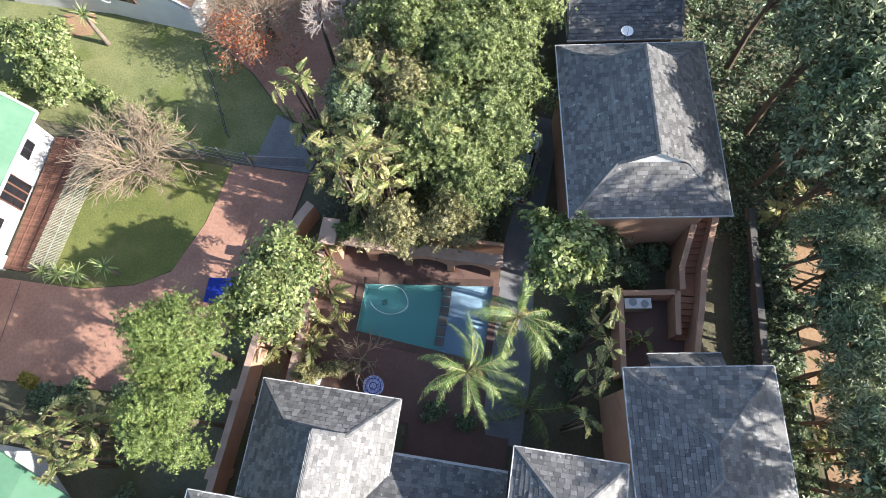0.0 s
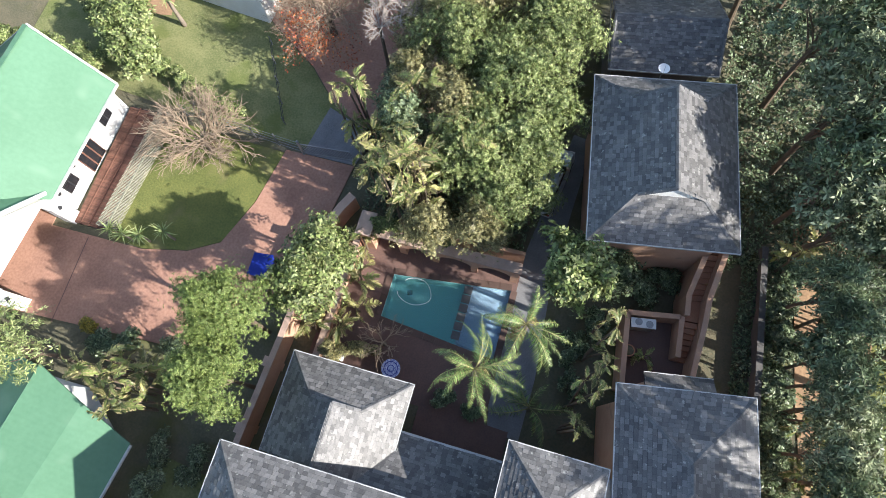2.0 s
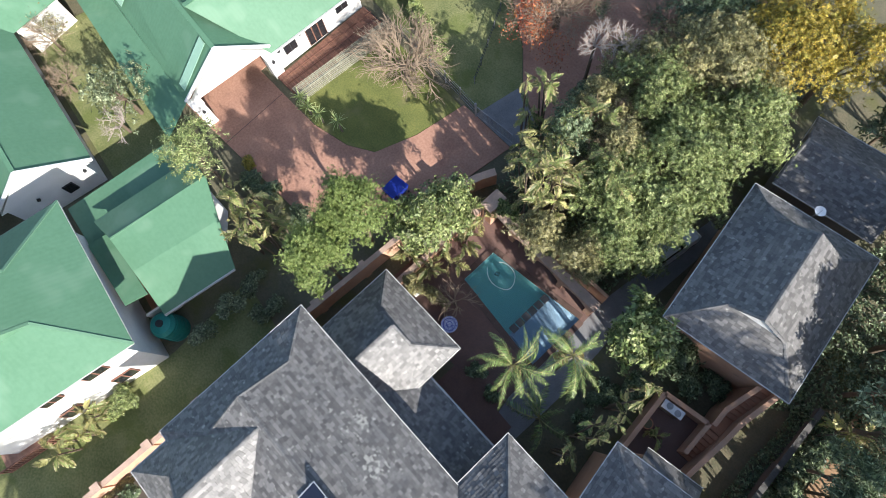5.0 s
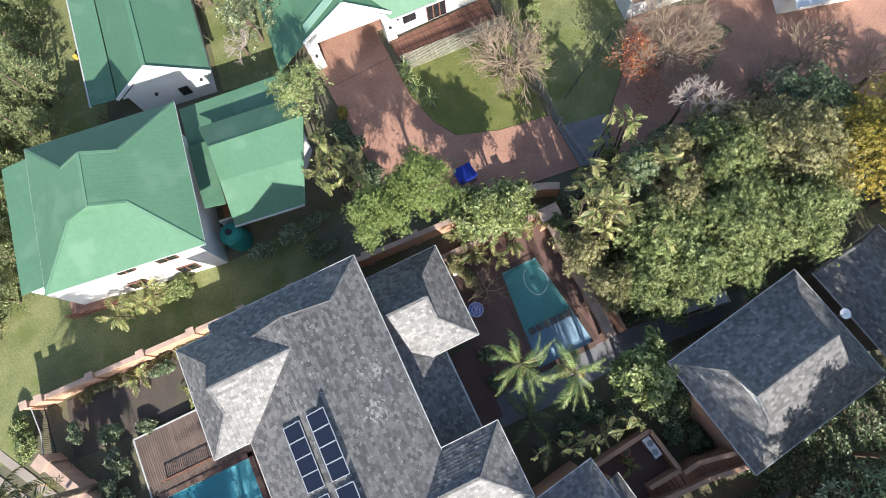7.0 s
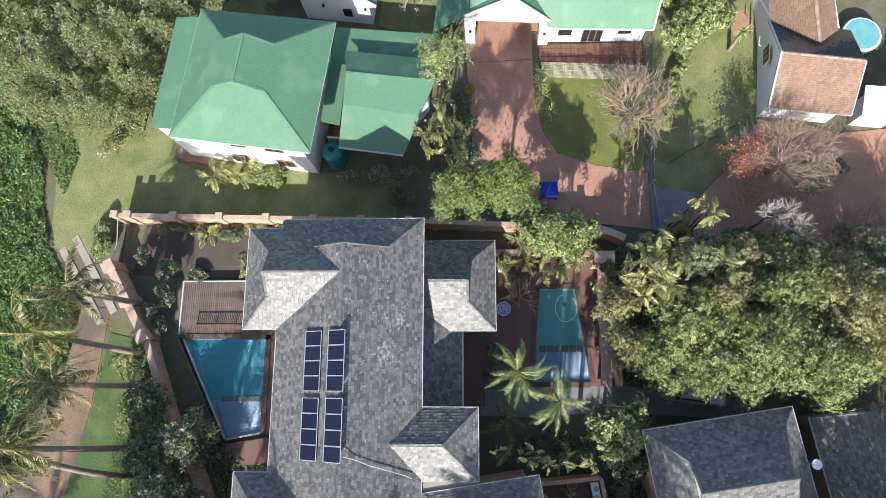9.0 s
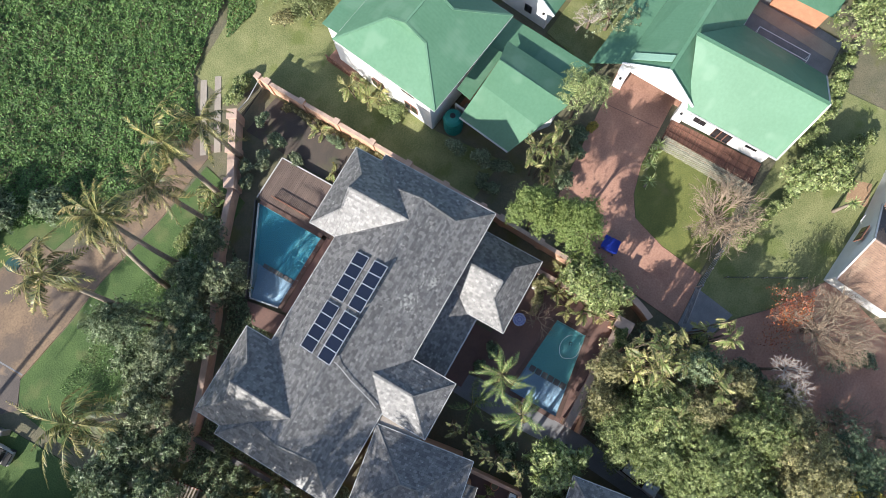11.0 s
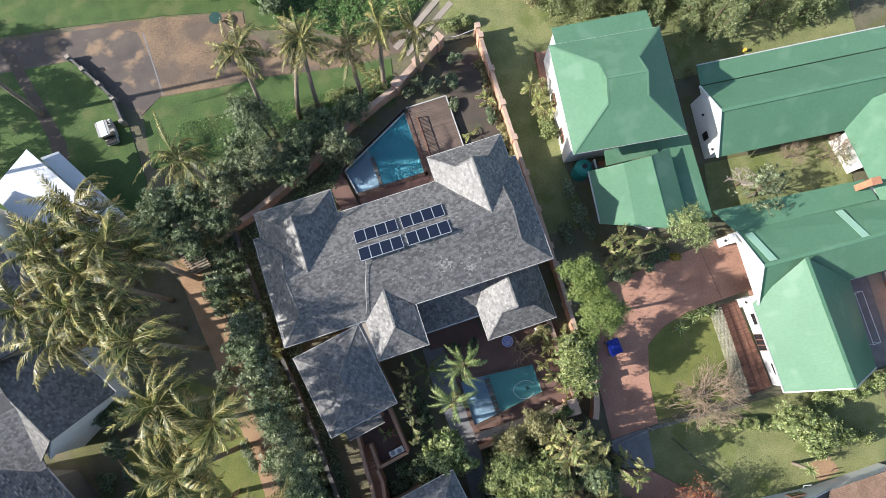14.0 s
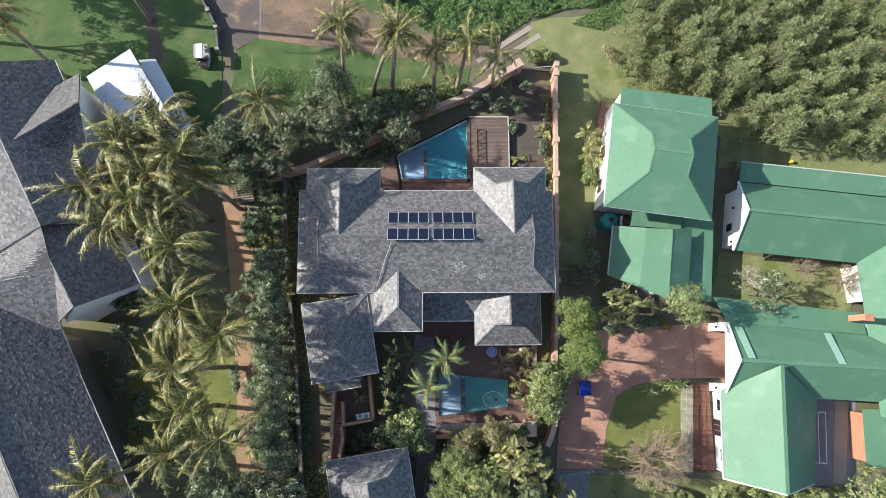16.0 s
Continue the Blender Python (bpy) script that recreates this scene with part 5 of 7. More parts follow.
# small cross wing
walls(wh, [(-34.2, 13.5), (-33.4, 17.4), (-33.9, 20.2), (-37.0, 19.0), (-38.6, 15.0)], 4.75)
part("gable_wall", Geo().slab([(-33.9, 21.0, 5.5), (-32.5, 13.3, 5.5), (-32.2, 17.2, 8.1)], 0.2), WHITE, wh, "white plastered gable wall")
slate_planes(wh, [[(-32.0, 17.2, 8.2), (-37.6, 13.5, 8.2), (-39.4, 17.3, 5.6), (-33.7, 21.0, 5.6)], [(-37.6, 13.5, 8.2), (-32.0, 17.2, 8.2), (-32.3, 13.3, 5.6), (-37.9, 9.5, 5.6)]], [((-32.0, 17.2, 8.2), (-37.6, 13.5, 8.2))])
ww = thing("white_roofed_wing", "garden wing with white sheet roof", "house", at=(-29, 20, 0))
walls(ww, [(-33.6, 20.4), (-30.0, 23.6), (-24.6, 16.6), (-28.5, 14.4)], 3.3)
sheet_roof(ww, [[(-33.8, 21.3, 4.3), (-29.9, 24.0, 4.5), (-25.4, 16.8, 4.5), (-29.3, 13.9, 4.3)], [(-29.5, 23.4, 3.5), (-28.1, 23.7, 3.1), (-23.9, 16.4, 3.1), (-25.5, 16.6, 3.5)]], WHITE_SHEET)

# ---- boundary walls ----
def wall_run(name, pts, h, t, material, label, pier=3.45, pier_size=0.42, cope=PEACH_COPE, z0=-0.1, first=0.0):
    """A plastered garden wall with coping and square piers along a line."""
    w = thing(name, label, "wall", kind="structure", at=(*pts[0], 0))
    for a, b in zip(pts, pts[1:]):
        a, b = Vector((*a, 0)), Vector((*b, 0))
        part("wall_face", Geo().beam(a + Vector((0, 0, (h + z0) / 2)), b + Vector((0, 0, (h + z0) / 2)), t, h - z0), material, w)
        part("coping", Geo().beam(a + Vector((0, 0, h + 0.03)), b + Vector((0, 0, h + 0.03)), t + 0.08, 0.07), cope, w)
        L = (b - a).length
        d = (b - a).normalized()
        s = first if a.xy == Vector(pts[0]) else first + pier
        while pier and s <= L + 0.01:
            p = a + d * s
            ang = math.degrees(math.atan2(d.y, d.x))
            pr = part("pier", Geo().box((p.x, p.y, (h + 0.25 + z0) / 2), (pier_size, pier_size, h + 0.25 - z0), ang), material, w)
            part("pier_cap", Geo().box((p.x, p.y, h + 0.30), (pier_size + 0.1, pier_size + 0.1, 0.09), ang), cope, pr)
            s += pier
    return w


wall_run("wall_east", [(10.95, 22.98), (10.62, 12.6), (10.3, 2.25)], 1.75, 0.24, PEACH, "long peach plaster boundary wall with piers")
wall_run("wall_east_lower", [(10.3, 2.2), (9.95, -4.7), (9.75, -10.2)], 1.7, 0.24, PEACH, "peach plaster boundary wall with piers", pier=3.44, first=1.7)
wall_run("wall_south_curve", [(9.75, -10.2), (9.62, -11.2), (9.3, -12.1), (8.9, -12.9)], 1.5, 0.4, PEACH, "curved peach plaster wall end", pier=0)
wall_run("wall_north", [(7.15, 24.05), (4.6, 22.5), (1.8, 20.8)], 1.6, 0.5, PEACH_COPE, "broad weathered brown-pink garden wall", pier=2.9, pier_size=0.75)
wall_run("wall_north_west", [(1.8, 20.8), (-3.1, 18.9), (-7.3, 16.4), (-10.6, 14.9), (-13.8, 13.5), (-17.6, 12.3)], 1.4, 0.4, PEACH_COPE, "weathered brown-pink garden wall under trees", pier=0)
wall_run("wall_west", [(-15.9, 12.6), (-15.4, 4.0), (-14.2, -6.0), (-13.4, -16.0)], 0.9, 0.25, WALL_GREY, "low dark weathered garden wall along the lane", pier=0, cope=WALL_GREY)
wall_run("wall_corner", [(10.95, 23.0), (11.0, 24.0)], 1.7, 0.24, PEACH, "short peach wall return at the corner", pier=1.0)
gate = thing("north_gate", "dark steel garden gate with a pale top rail", "gate", at=(9, 24, 0))
part("gate_rail", Geo().tube([(7.4, 24.05, 1.45), (9.0, 23.85, 1.4), (10.9, 23.95, 1.5)], [0.035] * 3, 6), GUTTER, gate, "pale top rail")
part("gate_rail", Geo().tube([(7.4, 24.05, 0.25), (10.9, 23.95, 0.25)], [0.03] * 2, 6), DARK_METAL, gate)
for k in range(28):
    x = 7.5 + k * 0.125
    part("gate_bar", Geo().tube([(x, 24.0, 0.1), (x, 23.95, 1.42)], [0.012] * 2, 4), DARK_METAL, gate)

# ---- pools ----
def pool(name, poly, z, depth, water, label, ledge=None, shallow=None, pale=()):
    """A plastered basin sunk in the paving, with a water surface that lets the sun in, a rim, and a shallow ledge."""
    t = thing(name, label, "pool", at=(poly[0][0], poly[0][1], z))
    n = len(poly)
    c = Vector((sum(p[0] for p in poly) / n, sum(p[1] for p in poly) / n))
    area = sum(poly[i][0] * poly[(i + 1) % n][1] - poly[(i + 1) % n][0] * poly[i][1] for i in range(n))
    ring = list(poly) if area > 0 else list(poly)[::-1]
    inner = [tuple(Vector(p) + (c - Vector(p)).normalized() * 0.02) for p in ring]
    g = Geo()
    g.add([(*p, z - depth) for p in inner] + [(*p, z - 0.02) for p in inner], [tuple(range(n))] + [((i + 1) % n, i, i + n, (i + 1) % n + n) for i in range(n)])
    part("basin", g, POOL_WALL, t)
    if ledge:
        part("ledge", Geo().prism(ledge, z - depth + 0.01, z - 0.2), POOL_STEP, t, "pale shallow ledge")
    surfaces = [(inner, water, "clear still water")]
    if shallow:
        surfaces = [(shallow[0], water, "clear still water"), (shallow[1], WATER_PALE, "pale blue shallow water")]
    for ring2, mat2, lab in surfaces:
        wtr = part("water", Geo().add([(*p, z - 0.09) for p in ring2], [tuple(range(len(ring2)))]), mat2, t, lab)
        wtr.visible_shadow = False
    for i in range(n):
        a, b = Vector((*ring[i], z + 0.035)), Vector((*ring[(i + 1) % n], z + 0.035))
        d = (b - a).normalized()
        k = max(1, int((b - a).length / 0.6))
        rim = 0.12 if i in pale else 0.36
        o = Vector((d.y, -d.x, 0)) * (rim * 0.5 - 0.02)
        for j in range(k):
            part("coping_stone", Geo().beam(a + (b - a) * (j / k) + o, a + (b - a) * ((j + 0.97) / k) + o, rim, 0.07), RIM_PALE if i in pale else RIM, t)
    return t


RIM = mat("pool_coping", (0.12, 0.075, 0.06), (0.085, 0.055, 0.045), rough=0.7, scale=2, objrand=0.2)
RIM_PALE = mat("pool_coping_pale", (0.42, 0.44, 0.46), (0.30, 0.32, 0.34), rough=0.7, scale=2, objrand=0.2)
p2 = pool("garden_pool", POOL2, 0.02, 1.5, WATER_GREEN, "teal garden swimming pool with a shallow end", [(1.25, -6.75), (1.25, -10.02), (-0.9, -10.25), (-0.9, -6.4)],
          ([(5.58, -9.48), (5.58, -7.02), (1.3, -6.6), (1.3, -10.02)], [(1.3, -10.02), (1.3, -6.6), (-0.93, -6.37), (-0.93, -10.28)]))
for k in range(6):
    y = -7.1 - k * 0.52
    part("stepping_tile", Geo().box((1.35, y, -0.03), (0.46, 0.44, 0.06)), WALL_GREY, p2, "dark square stepping tile")
part("cleaner_hose", Geo().tube([(4.2 + (0.95 + 0.06 * math.sin(a * 3)) * math.cos(a), -8.85 + 0.75 * math.sin(a), -0.04) for a in np.linspace(0.3, 5.6, 40)], [0.022] * 40, 5), PLASTIC_WHITE, p2, "floating white pool hose")
part("cleaner", Geo().box((4.6, -8.9, -1.35), (0.3, 0.26, 0.12), 20), DARK_METAL, p2)

DZ = 0.5
p1 = pool("deck_pool", POOL1, DZ, 1.3, WATER_BLUE, "bright blue angular swimming pool beside the deck", [(-2.25, 12.55), (-2.25, 15.75), (-4.8, 14.85), (-4.4, 12.55)], ([(-2.25, 12.5), (2.0, 12.5), (2.0, 18.5), (-2.25, 16.27)], [(-4.85, 14.9), (-4.4, 12.5), (-2.25, 12.5), (-2.25, 16.27)]), pale=(0, 3))
for k in range(6):
    part("stepping_tile", Geo().box((-2.15, 12.8 + k * 0.48, DZ - 0.06), (0.34, 0.42, 0.06)), WALL_GREY, p1, "dark square stepping tile")
deck = thing("timber_deck", "raised brown timber pool deck", "deck", at=(4.1, 15.4, 0), kind="structure")
part("frame", Geo().prism([(2.32, 18.9), (6.15, 18.9), (6.15, 11.2), (2.32, 11.2)], -0.06, DZ - 0.05), DARK_METAL, deck)
y = 11.25
while y < 18.85:
    part("deck_board", Geo().box((4.235, y + 0.07, DZ - 0.02), (3.85, 0.135, 0.04)), DECK, deck)
    y += 0.148
part("apron", Geo().prism([(2.3, 12.15), (-4.5, 12.15), (-4.5, 9.0), (2.3, 9.0)], -0.06, DZ - 0.02), PAVE_DARK, deck, "dark brown paved strip beside the pool")
part("apron", Geo().prism([(-4.75, 12.15), (-5.2, 15.0), (-6.6, 13.6), (-6.0, 9.0), (-4.5, 9.0)], -0.06, DZ - 0.03), PAVE_DARK, deck)
part("retaining_edge", Geo().beam((2.1, 19.0, 0.2), (-5.1, 15.2, 0.2), 0.1, 0.62), WALL_GREY, deck)
for a, b in (((2.3, 18.95), (6.2, 18.95)), ((6.2, 18.95), (6.2, 11.9))):
    part("deck_edge", Geo().beam((*a, DZ - 0.05), (*b, DZ - 0.05), 0.1, 0.16), GUTTER, deck, "thin pale edge trim")
rail = thing("deck_railing", "low brown timber railing with slender balusters on the deck", "railing", at=(2.95, 14.6, DZ))
part("top_rail", Geo().beam((2.95, 11.95, DZ + 0.62), (2.95, 17.7, DZ + 0.62), 0.07, 0.05), WOOD_RED, rail)
part("bottom_rail", Geo().beam((2.95, 11.95, DZ + 0.08), (2.95, 17.7, DZ + 0.08), 0.05, 0.05), WOOD_RED, rail)
for k in range(5):
    part("post", Geo().box((2.95, 12.0 + k * 1.42, DZ + 0.32), (0.08, 0.08, 0.64)), WOOD_RED, rail)
for k in range(44):
    part("baluster", Geo().box((2.95, 12.1 + k * 0.13, DZ + 0.34), (0.028, 0.04, 0.54)), WOOD_RED, rail)

# ---- pool pavilion: arched wall under the trees ----
pav = thing("arched_garden_wall", "peach plaster wall with three arches and a broad top", "wall", kind="structure", at=(2, -11.4, 0))


def arch_panel(x0, x1, y, z1, piers, rise, material, t=0.35):
    g = Geo()
    for i in range(len(piers) - 1):
        a, b = piers[i][1], piers[i + 1][0]
        n = 12
        arc = [(a + (b - a) * k / n, 1.05 + rise * math.sin(math.pi * k / n) ** 0.8) for k in range(n + 1)]
        for k in range(n):
            (xa, za), (xb, zb) = arc[k], arc[k + 1]
            g.add([(xa, y - t / 2, za), (xb, y - t / 2, zb), (xb, y - t / 2, z1), (xa, y - t / 2, z1), (xa, y + t / 2, za), (xb, y + t / 2, zb), (xb, y + t / 2, z1), (xa, y + t / 2, z1)],
                  [(0, 1, 2, 3), (7, 6, 5, 4), (0, 4, 5, 1), (3, 2, 6, 7)])
    for a, b in piers:
        g.box(((a + b) / 2, y, z1 / 2 - 0.05), (b - a, t, z1 + 0.1))
    return g


part("arcade", arch_panel(-1.1, 5.4, -10.95, 2.1, ((-1.15, -0.7), (1.15, 1.5), (3.35, 3.7), (5.2, 5.6)), 0.55, PEACH), PEACH, pav)
part("roof_slab", Geo().prism([(-1.25, -10.72), (5.7, -10.72), (7.6, -10.75), (7.7, -11.3), (-1.2, -11.3)], 2.1, 2.2), PEACH_COPE, pav, "flat weathered top")
part("back_wall", Geo().prism([(-1.2, -11.95), (7.6, -11.75), (7.6, -12.0), (-1.2, -12.15)], -0.1, 1.6), PEACH, pav)
part("pillar", Geo().box((7.35, -11.2, 1.2), (0.7, 1.2, 2.6)), PEACH, pav)
part("pillar_cap", Geo().box((7.35, -11.2, 2.55), (0.85, 1.35, 0.12)), PEACH_COPE, pav)
wall_run("planter_wall", [(8.15, -3.5), (8.05, -10.7)], 0.7, 0.3, PEACH, "low peach planter wall by the pool", pier=0)

tbl = thing("ceramic_table", "round blue and white mosaic garden table", "table", at=(4.08, -4.4, 0.03))
part("tabletop", Geo().tube([(4.08, -4.4, 0.74), (4.08, -4.4, 0.80)], [0.5, 0.5], 32), CERAMIC, tbl, "blue and white patterned top")
for r in (0.17, 0.36):
    part("ring", Geo().tube([(4.08 + r * math.cos(a), -4.4 + r * math.sin(a), 0.803) for a in np.linspace(0, 6.2832, 25)], [0.025] * 25, 4), BLUE, tbl)
part("pedestal", Geo().tube([(4.08, -4.4, 0.0), (4.08, -4.4, 0.2), (4.08, -4.4, 0.75)], [0.3, 0.16, 0.22], 16), CERAMIC, tbl)
seat = thing("garden_bench", "small cream garden bench by the wall", "bench", at=(7.3, -4.3, 0.03))
part("seat", Geo().box((7.3, -4.3, 0.45), (1.1, 0.45, 0.07)), PLASTIC_WHITE, seat)
for dx in (-0.45, 0.45):
    part("leg", Geo().box((7.3 + dx, -4.3, 0.22), (0.08, 0.38, 0.42)), PLASTIC_WHITE, seat)

# ---- roof terrace and stairs between annex and guest house ----
ter = thing("stair_terrace", "peach plastered terrace with parapets and steps", "terrace", kind="structure", at=(-9, -10, 0))
LOW, TOP = 0.5, 2.9
# floor uses the dark tiles so that its colour carries the terrace shade
part("floor", Geo().prism([(-7.0, -10.3), (-7.35, -6.6), (-10.55, -7.15), (-10.4, -10.8)], -0.1, LOW), PAVE_DARK, ter, "brown tiled floor with its shade put into the colour")
for a, b, h in (((-6.95, -10.35), (-7.35, -6.5), 1.75), ((-6.95, -10.35), (-9.55, -10.8), 1.75), ((-9.6, -10.85), (-9.72, -8.75), 1.75), ((-10.5, -7.6), (-10.55, -10.7), 2.0)):
    part("parapet", Geo().beam((*a, h / 2), (*b, h / 2), 0.2, h), PEACH, ter)
    part("parapet_top", Geo().beam((*a, h + 0.025), (*b, h + 0.025), 0.26, 0.05), PEACH, ter)
for k in range(7):
    y = -8.9 - k * 0.27
    part("step", Geo().box((-10.1 + 0.004 * k, y, (LOW + 0.165 * (k + 1)) / 2), (0.7, 0.28, LOW + 0.165 * (k + 1)), 4), TERRA, ter)
part("landing", Geo().prism([(-9.7, -10.7), (-10.5, -10.75), (-10.45, -11.9), (-9.7, -11.8)], 0, LOW + 7 * 0.165), TERRA, ter)
for k in range(8):
    y = -11.95 - k * 0.27
    z = LOW + 0.165 * (8 + k)
    part("step", Geo().box((-10.06 - 0.012 * k, y, z / 2), (0.7, 0.28, z), 9), TERRA, ter)
part("landing", Geo().prism([(-9.85, -14.0), (-10.6, -14.1), (-10.6, -15.0), (-9.8, -14.9)], 0, LOW + 15 * 0.165), TERRA, ter)
for pts in (((-9.75, -10.9, 2.0), (-9.6, -11.9, 2.25), (-9.75, -13.6, 3.25), (-9.75, -14.3, 3.5)), ((-10.5, -7.6, 1.9), (-10.55, -10.6, 2.4), (-10.48, -11.8, 2.7), (-10.55, -13.8, 3.7), (-10.62, -14.5, 3.9))):
    for a, b in zip(pts, pts[1:]):
        a, b = Vector(a), Vector(b)
        g = Geo()
        d = (b - a)
        s = Vector((d.y, -d.x, 0)).normalized() * 0.1
        g.add([a - s, a + s, b + s, b - s] + [Vector((*(p.xy), 0)) for p in (a - s, a + s, b + s, b - s)], [(0, 1, 2, 3), (0, 4, 5, 1), (1, 5, 6, 2), (2, 6, 7, 3), (3, 7, 4, 0)])
        part("parapet", g, PEACH, ter)
        part("parapet_top", Geo().beam(a + Vector((0, 0, 0.03)), b + Vector((0, 0, 0.03)), 0.27, 0.05), PEACH, ter)
bench = thing("terrace_basin", "small white stone basin on the terrace", "basin", at=(-7.9, -10.15, LOW))
part("body", Geo().box((-7.85, -10.05, LOW + 0.5), (1.15, 0.42, 1.0), 9), CONCRETE, bench)
part("top", Geo().box((-7.85, -10.05, LOW + 1.03), (1.25, 0.5, 0.06), 9), PLASTIC_WHITE, bench)
for dx in (-0.3, 0.25):
    part("bowl", Geo().tube([(-7.85 + dx, -10.05, LOW + 1.06), (-7.85 + dx, -10.05, LOW + 1.1)], [0.17, 0.19], 14), METAL, bench)
pots = thing("plant_pot", "terracotta plant pot on the terrace", "pot", at=(-7.4, -8.6, LOW))
part("pot", Geo().tube([(-7.5, -8.6, LOW), (-7.5, -8.6, LOW + 0.5)], [0.22, 0.32], 16), TERRA, pots)
part("soil", Geo().tube([(-7.5, -8.6, LOW + 0.45), (-7.5, -8.6, LOW + 0.51)], [0.26, 0.26], 12), SOIL, pots)
lk = thing("link_roof", "small slate roof beside the annex", "roof", at=(-9.4, -7.0, 0))
pl = [(-7.85, -7.25, 3.6), (-10.95, -7.75, 3.6), (-11.1, -6.5, 4.5), (-7.95, -6.0, 4.5)]
r = part("roof", Geo().slab(pl, 0.1), UNDER, lk)
part("slates", tiles_mesh("slates", tile_rows(pl, 0.27, 0.36)), SLATE, r, kind="stuff")
part("wall", Geo().prism([(-8.0, -6.9), (-10.9, -7.35), (-10.9, -6.3), (-8.0, -5.9)], LOW, 3.6), PEACH, lk)
flat_trim(lk, [(-7.85, -7.27, 3.55), (-10.95, -7.77, 3.55)], GUTTER)

# ---- parked car, half under the trees ----
def car(x, y, rot, paint, label):
    t = thing("parked_car", label, "car", at=(x, y, 0))
    m = Matrix.Translation((x, y, 0)) @ Matrix.Rotation(radians(rot), 4, "Z")

    def hull(sections, name, material, parent):
        g = Geo()
        ring = []
        for yy, w, z0, z1 in sections:
            ring.append([m @ Vector(p) for p in ((-w, yy, z0), (w, yy, z0), (w * 0.97, yy, (z0 + z1) / 2 + 0.1), (w * 0.82, yy, z1), (-w * 0.82, yy, z1), (-w * 0.97, yy, (z0 + z1) / 2 + 0.1))])
        n = 6
        f = [tuple(range(n))[::-1], tuple((len(ring) - 1) * n + k for k in range(n))]
        f += [(i * n + k, i * n + (k + 1) % n, (i + 1) * n + (k + 1) % n, (i + 1) * n + k) for i in range(len(ring) - 1) for k in range(n)]
        return part(name, g.add([p for r_ in ring for p in r_], f), material, parent, smooth=False)

    body = hull(((-2.1, 0.75, 0.4, 0.7), (-1.9, 0.85, 0.28, 0.85), (-0.9, 0.88, 0.25, 0.95), (0.9, 0.88, 0.25, 0.98), (1.9, 0.86, 0.28, 0.95), (2.1, 0.78, 0.4, 0.75)), "body", paint, t)
    cabin = hull(((-0.95, 0.74, 0.93, 0.98), (-0.3, 0.72, 0.93, 1.42), (0.9, 0.72, 0.93, 1.45), (1.65, 0.74, 0.93, 1.0)), "cabin", GLASS_DARK, t)
    hull(((-0.32, 0.62, 1.40, 1.45), (0.95, 0.62, 1.42, 1.48)), "roof_panel", paint, t)
    for wx in (-0.8, 0.8):
        for wy in (-1.3, 1.3):
            c = m @ Vector((wx, wy, 0.32))
            ax = (m.to_3x3() @ Vector((1, 0, 0))) * 0.1
            wheel = part("wheel", Geo().tube([c - ax, c + ax], [0.32, 0.32], 18), DARK_METAL, t)
            part("rim", Geo().tube([c - ax * 1.05, c + ax * 1.05], [0.19, 0.19], 12), ALU, wheel)
    for wx in (-0.6, 0.6):
        c = m @ Vector((wx, -2.08, 0.66))
        part("headlight", Geo().box(c, (0.3, 0.08, 0.14), rot), PLASTIC_WHITE, t)
        c = m @ Vector((wx, 2.09, 0.7))
        part("tail_light", Geo().box(c, (0.3, 0.06, 0.16), rot), TAIL, t)
    return t


TAIL = mat("tail_light", (0.35, 0.02, 0.015), rough=0.3)
SILVER = mat("silver_paint", (0.50, 0.53, 0.56), (0.46, 0.49, 0.52), rough=0.3, metal=0.3, bump=0.0)
car(-1.45, -17.0, -8, SILVER, "silver car parked under the tree canopy")

# ---- driveway side ----
bn = thing("blue_skip_bin", "deep blue plastic garden skip on the paving", "bin", at=(12.75, -7.75, 0.02))
g = Geo()
g.add([(12.34, -8.34, 0.08), (13.16, -8.27, 0.08), (13.12, -7.27, 0.08), (12.34, -7.31, 0.08), (12.23, -8.49, 0.98), (13.27, -8.38, 0.98), (13.19, -7.16, 0.98), (12.27, -7.20, 0.98)], [(3, 2, 1, 0), (0, 1, 5, 4), (1, 2, 6, 5), (2, 3, 7, 6), (3, 0, 4, 7)])
part("body", g, BLUE, bn)
part("lid", Geo().add([(12.21, -8.53, 0.98), (13.30, -8.41, 0.98), (13.23, -7.12, 1.06), (12.24, -7.16, 1.06), (12.21, -8.53, 1.02), (13.30, -8.41, 1.02), (13.23, -7.12, 1.10), (12.24, -7.16, 1.10)], [(4, 5, 6, 7), (0, 3, 2, 1), (0, 1, 5, 4), (1, 2, 6, 5), (2, 3, 7, 6), (3, 0, 4, 7)]), BLUE, bn, "blue hinged lid")
for x, y in ((12.25, -8.4), (13.2, -8.3), (13.15, -7.2), (12.25, -7.25)):
    part("wheel", Geo().tube([(x - 0.04, y, 0.09), (x + 0.04, y, 0.09)], [0.08, 0.08], 10), DARK_METAL, bn)
dg = thing("driveway_gate", "galvanised steel sliding gate standing open", "gate", at=(12.9, -15.2, 0))
for z in (0.25, 1.35):
    part("gate_rail", Geo().beam((13.0, -15.2, z), (10.0, -15.45, z), 0.05, 0.05), METAL, dg)
for k in range(31):
    x = 13.0 - k * 0.1
    part("gate_bar", Geo().box((x, -15.2 - k * 0.0083, 0.8), (0.022, 0.022, 1.15)), METAL, dg)
part("gate_post", Geo().box((13.1, -15.2, 0.8), (0.12, 0.12, 1.7)), METAL, dg)
fn = thing("wire_fence", "wire mesh fence along the lawn", "fence", at=(16, -15.6, 0))
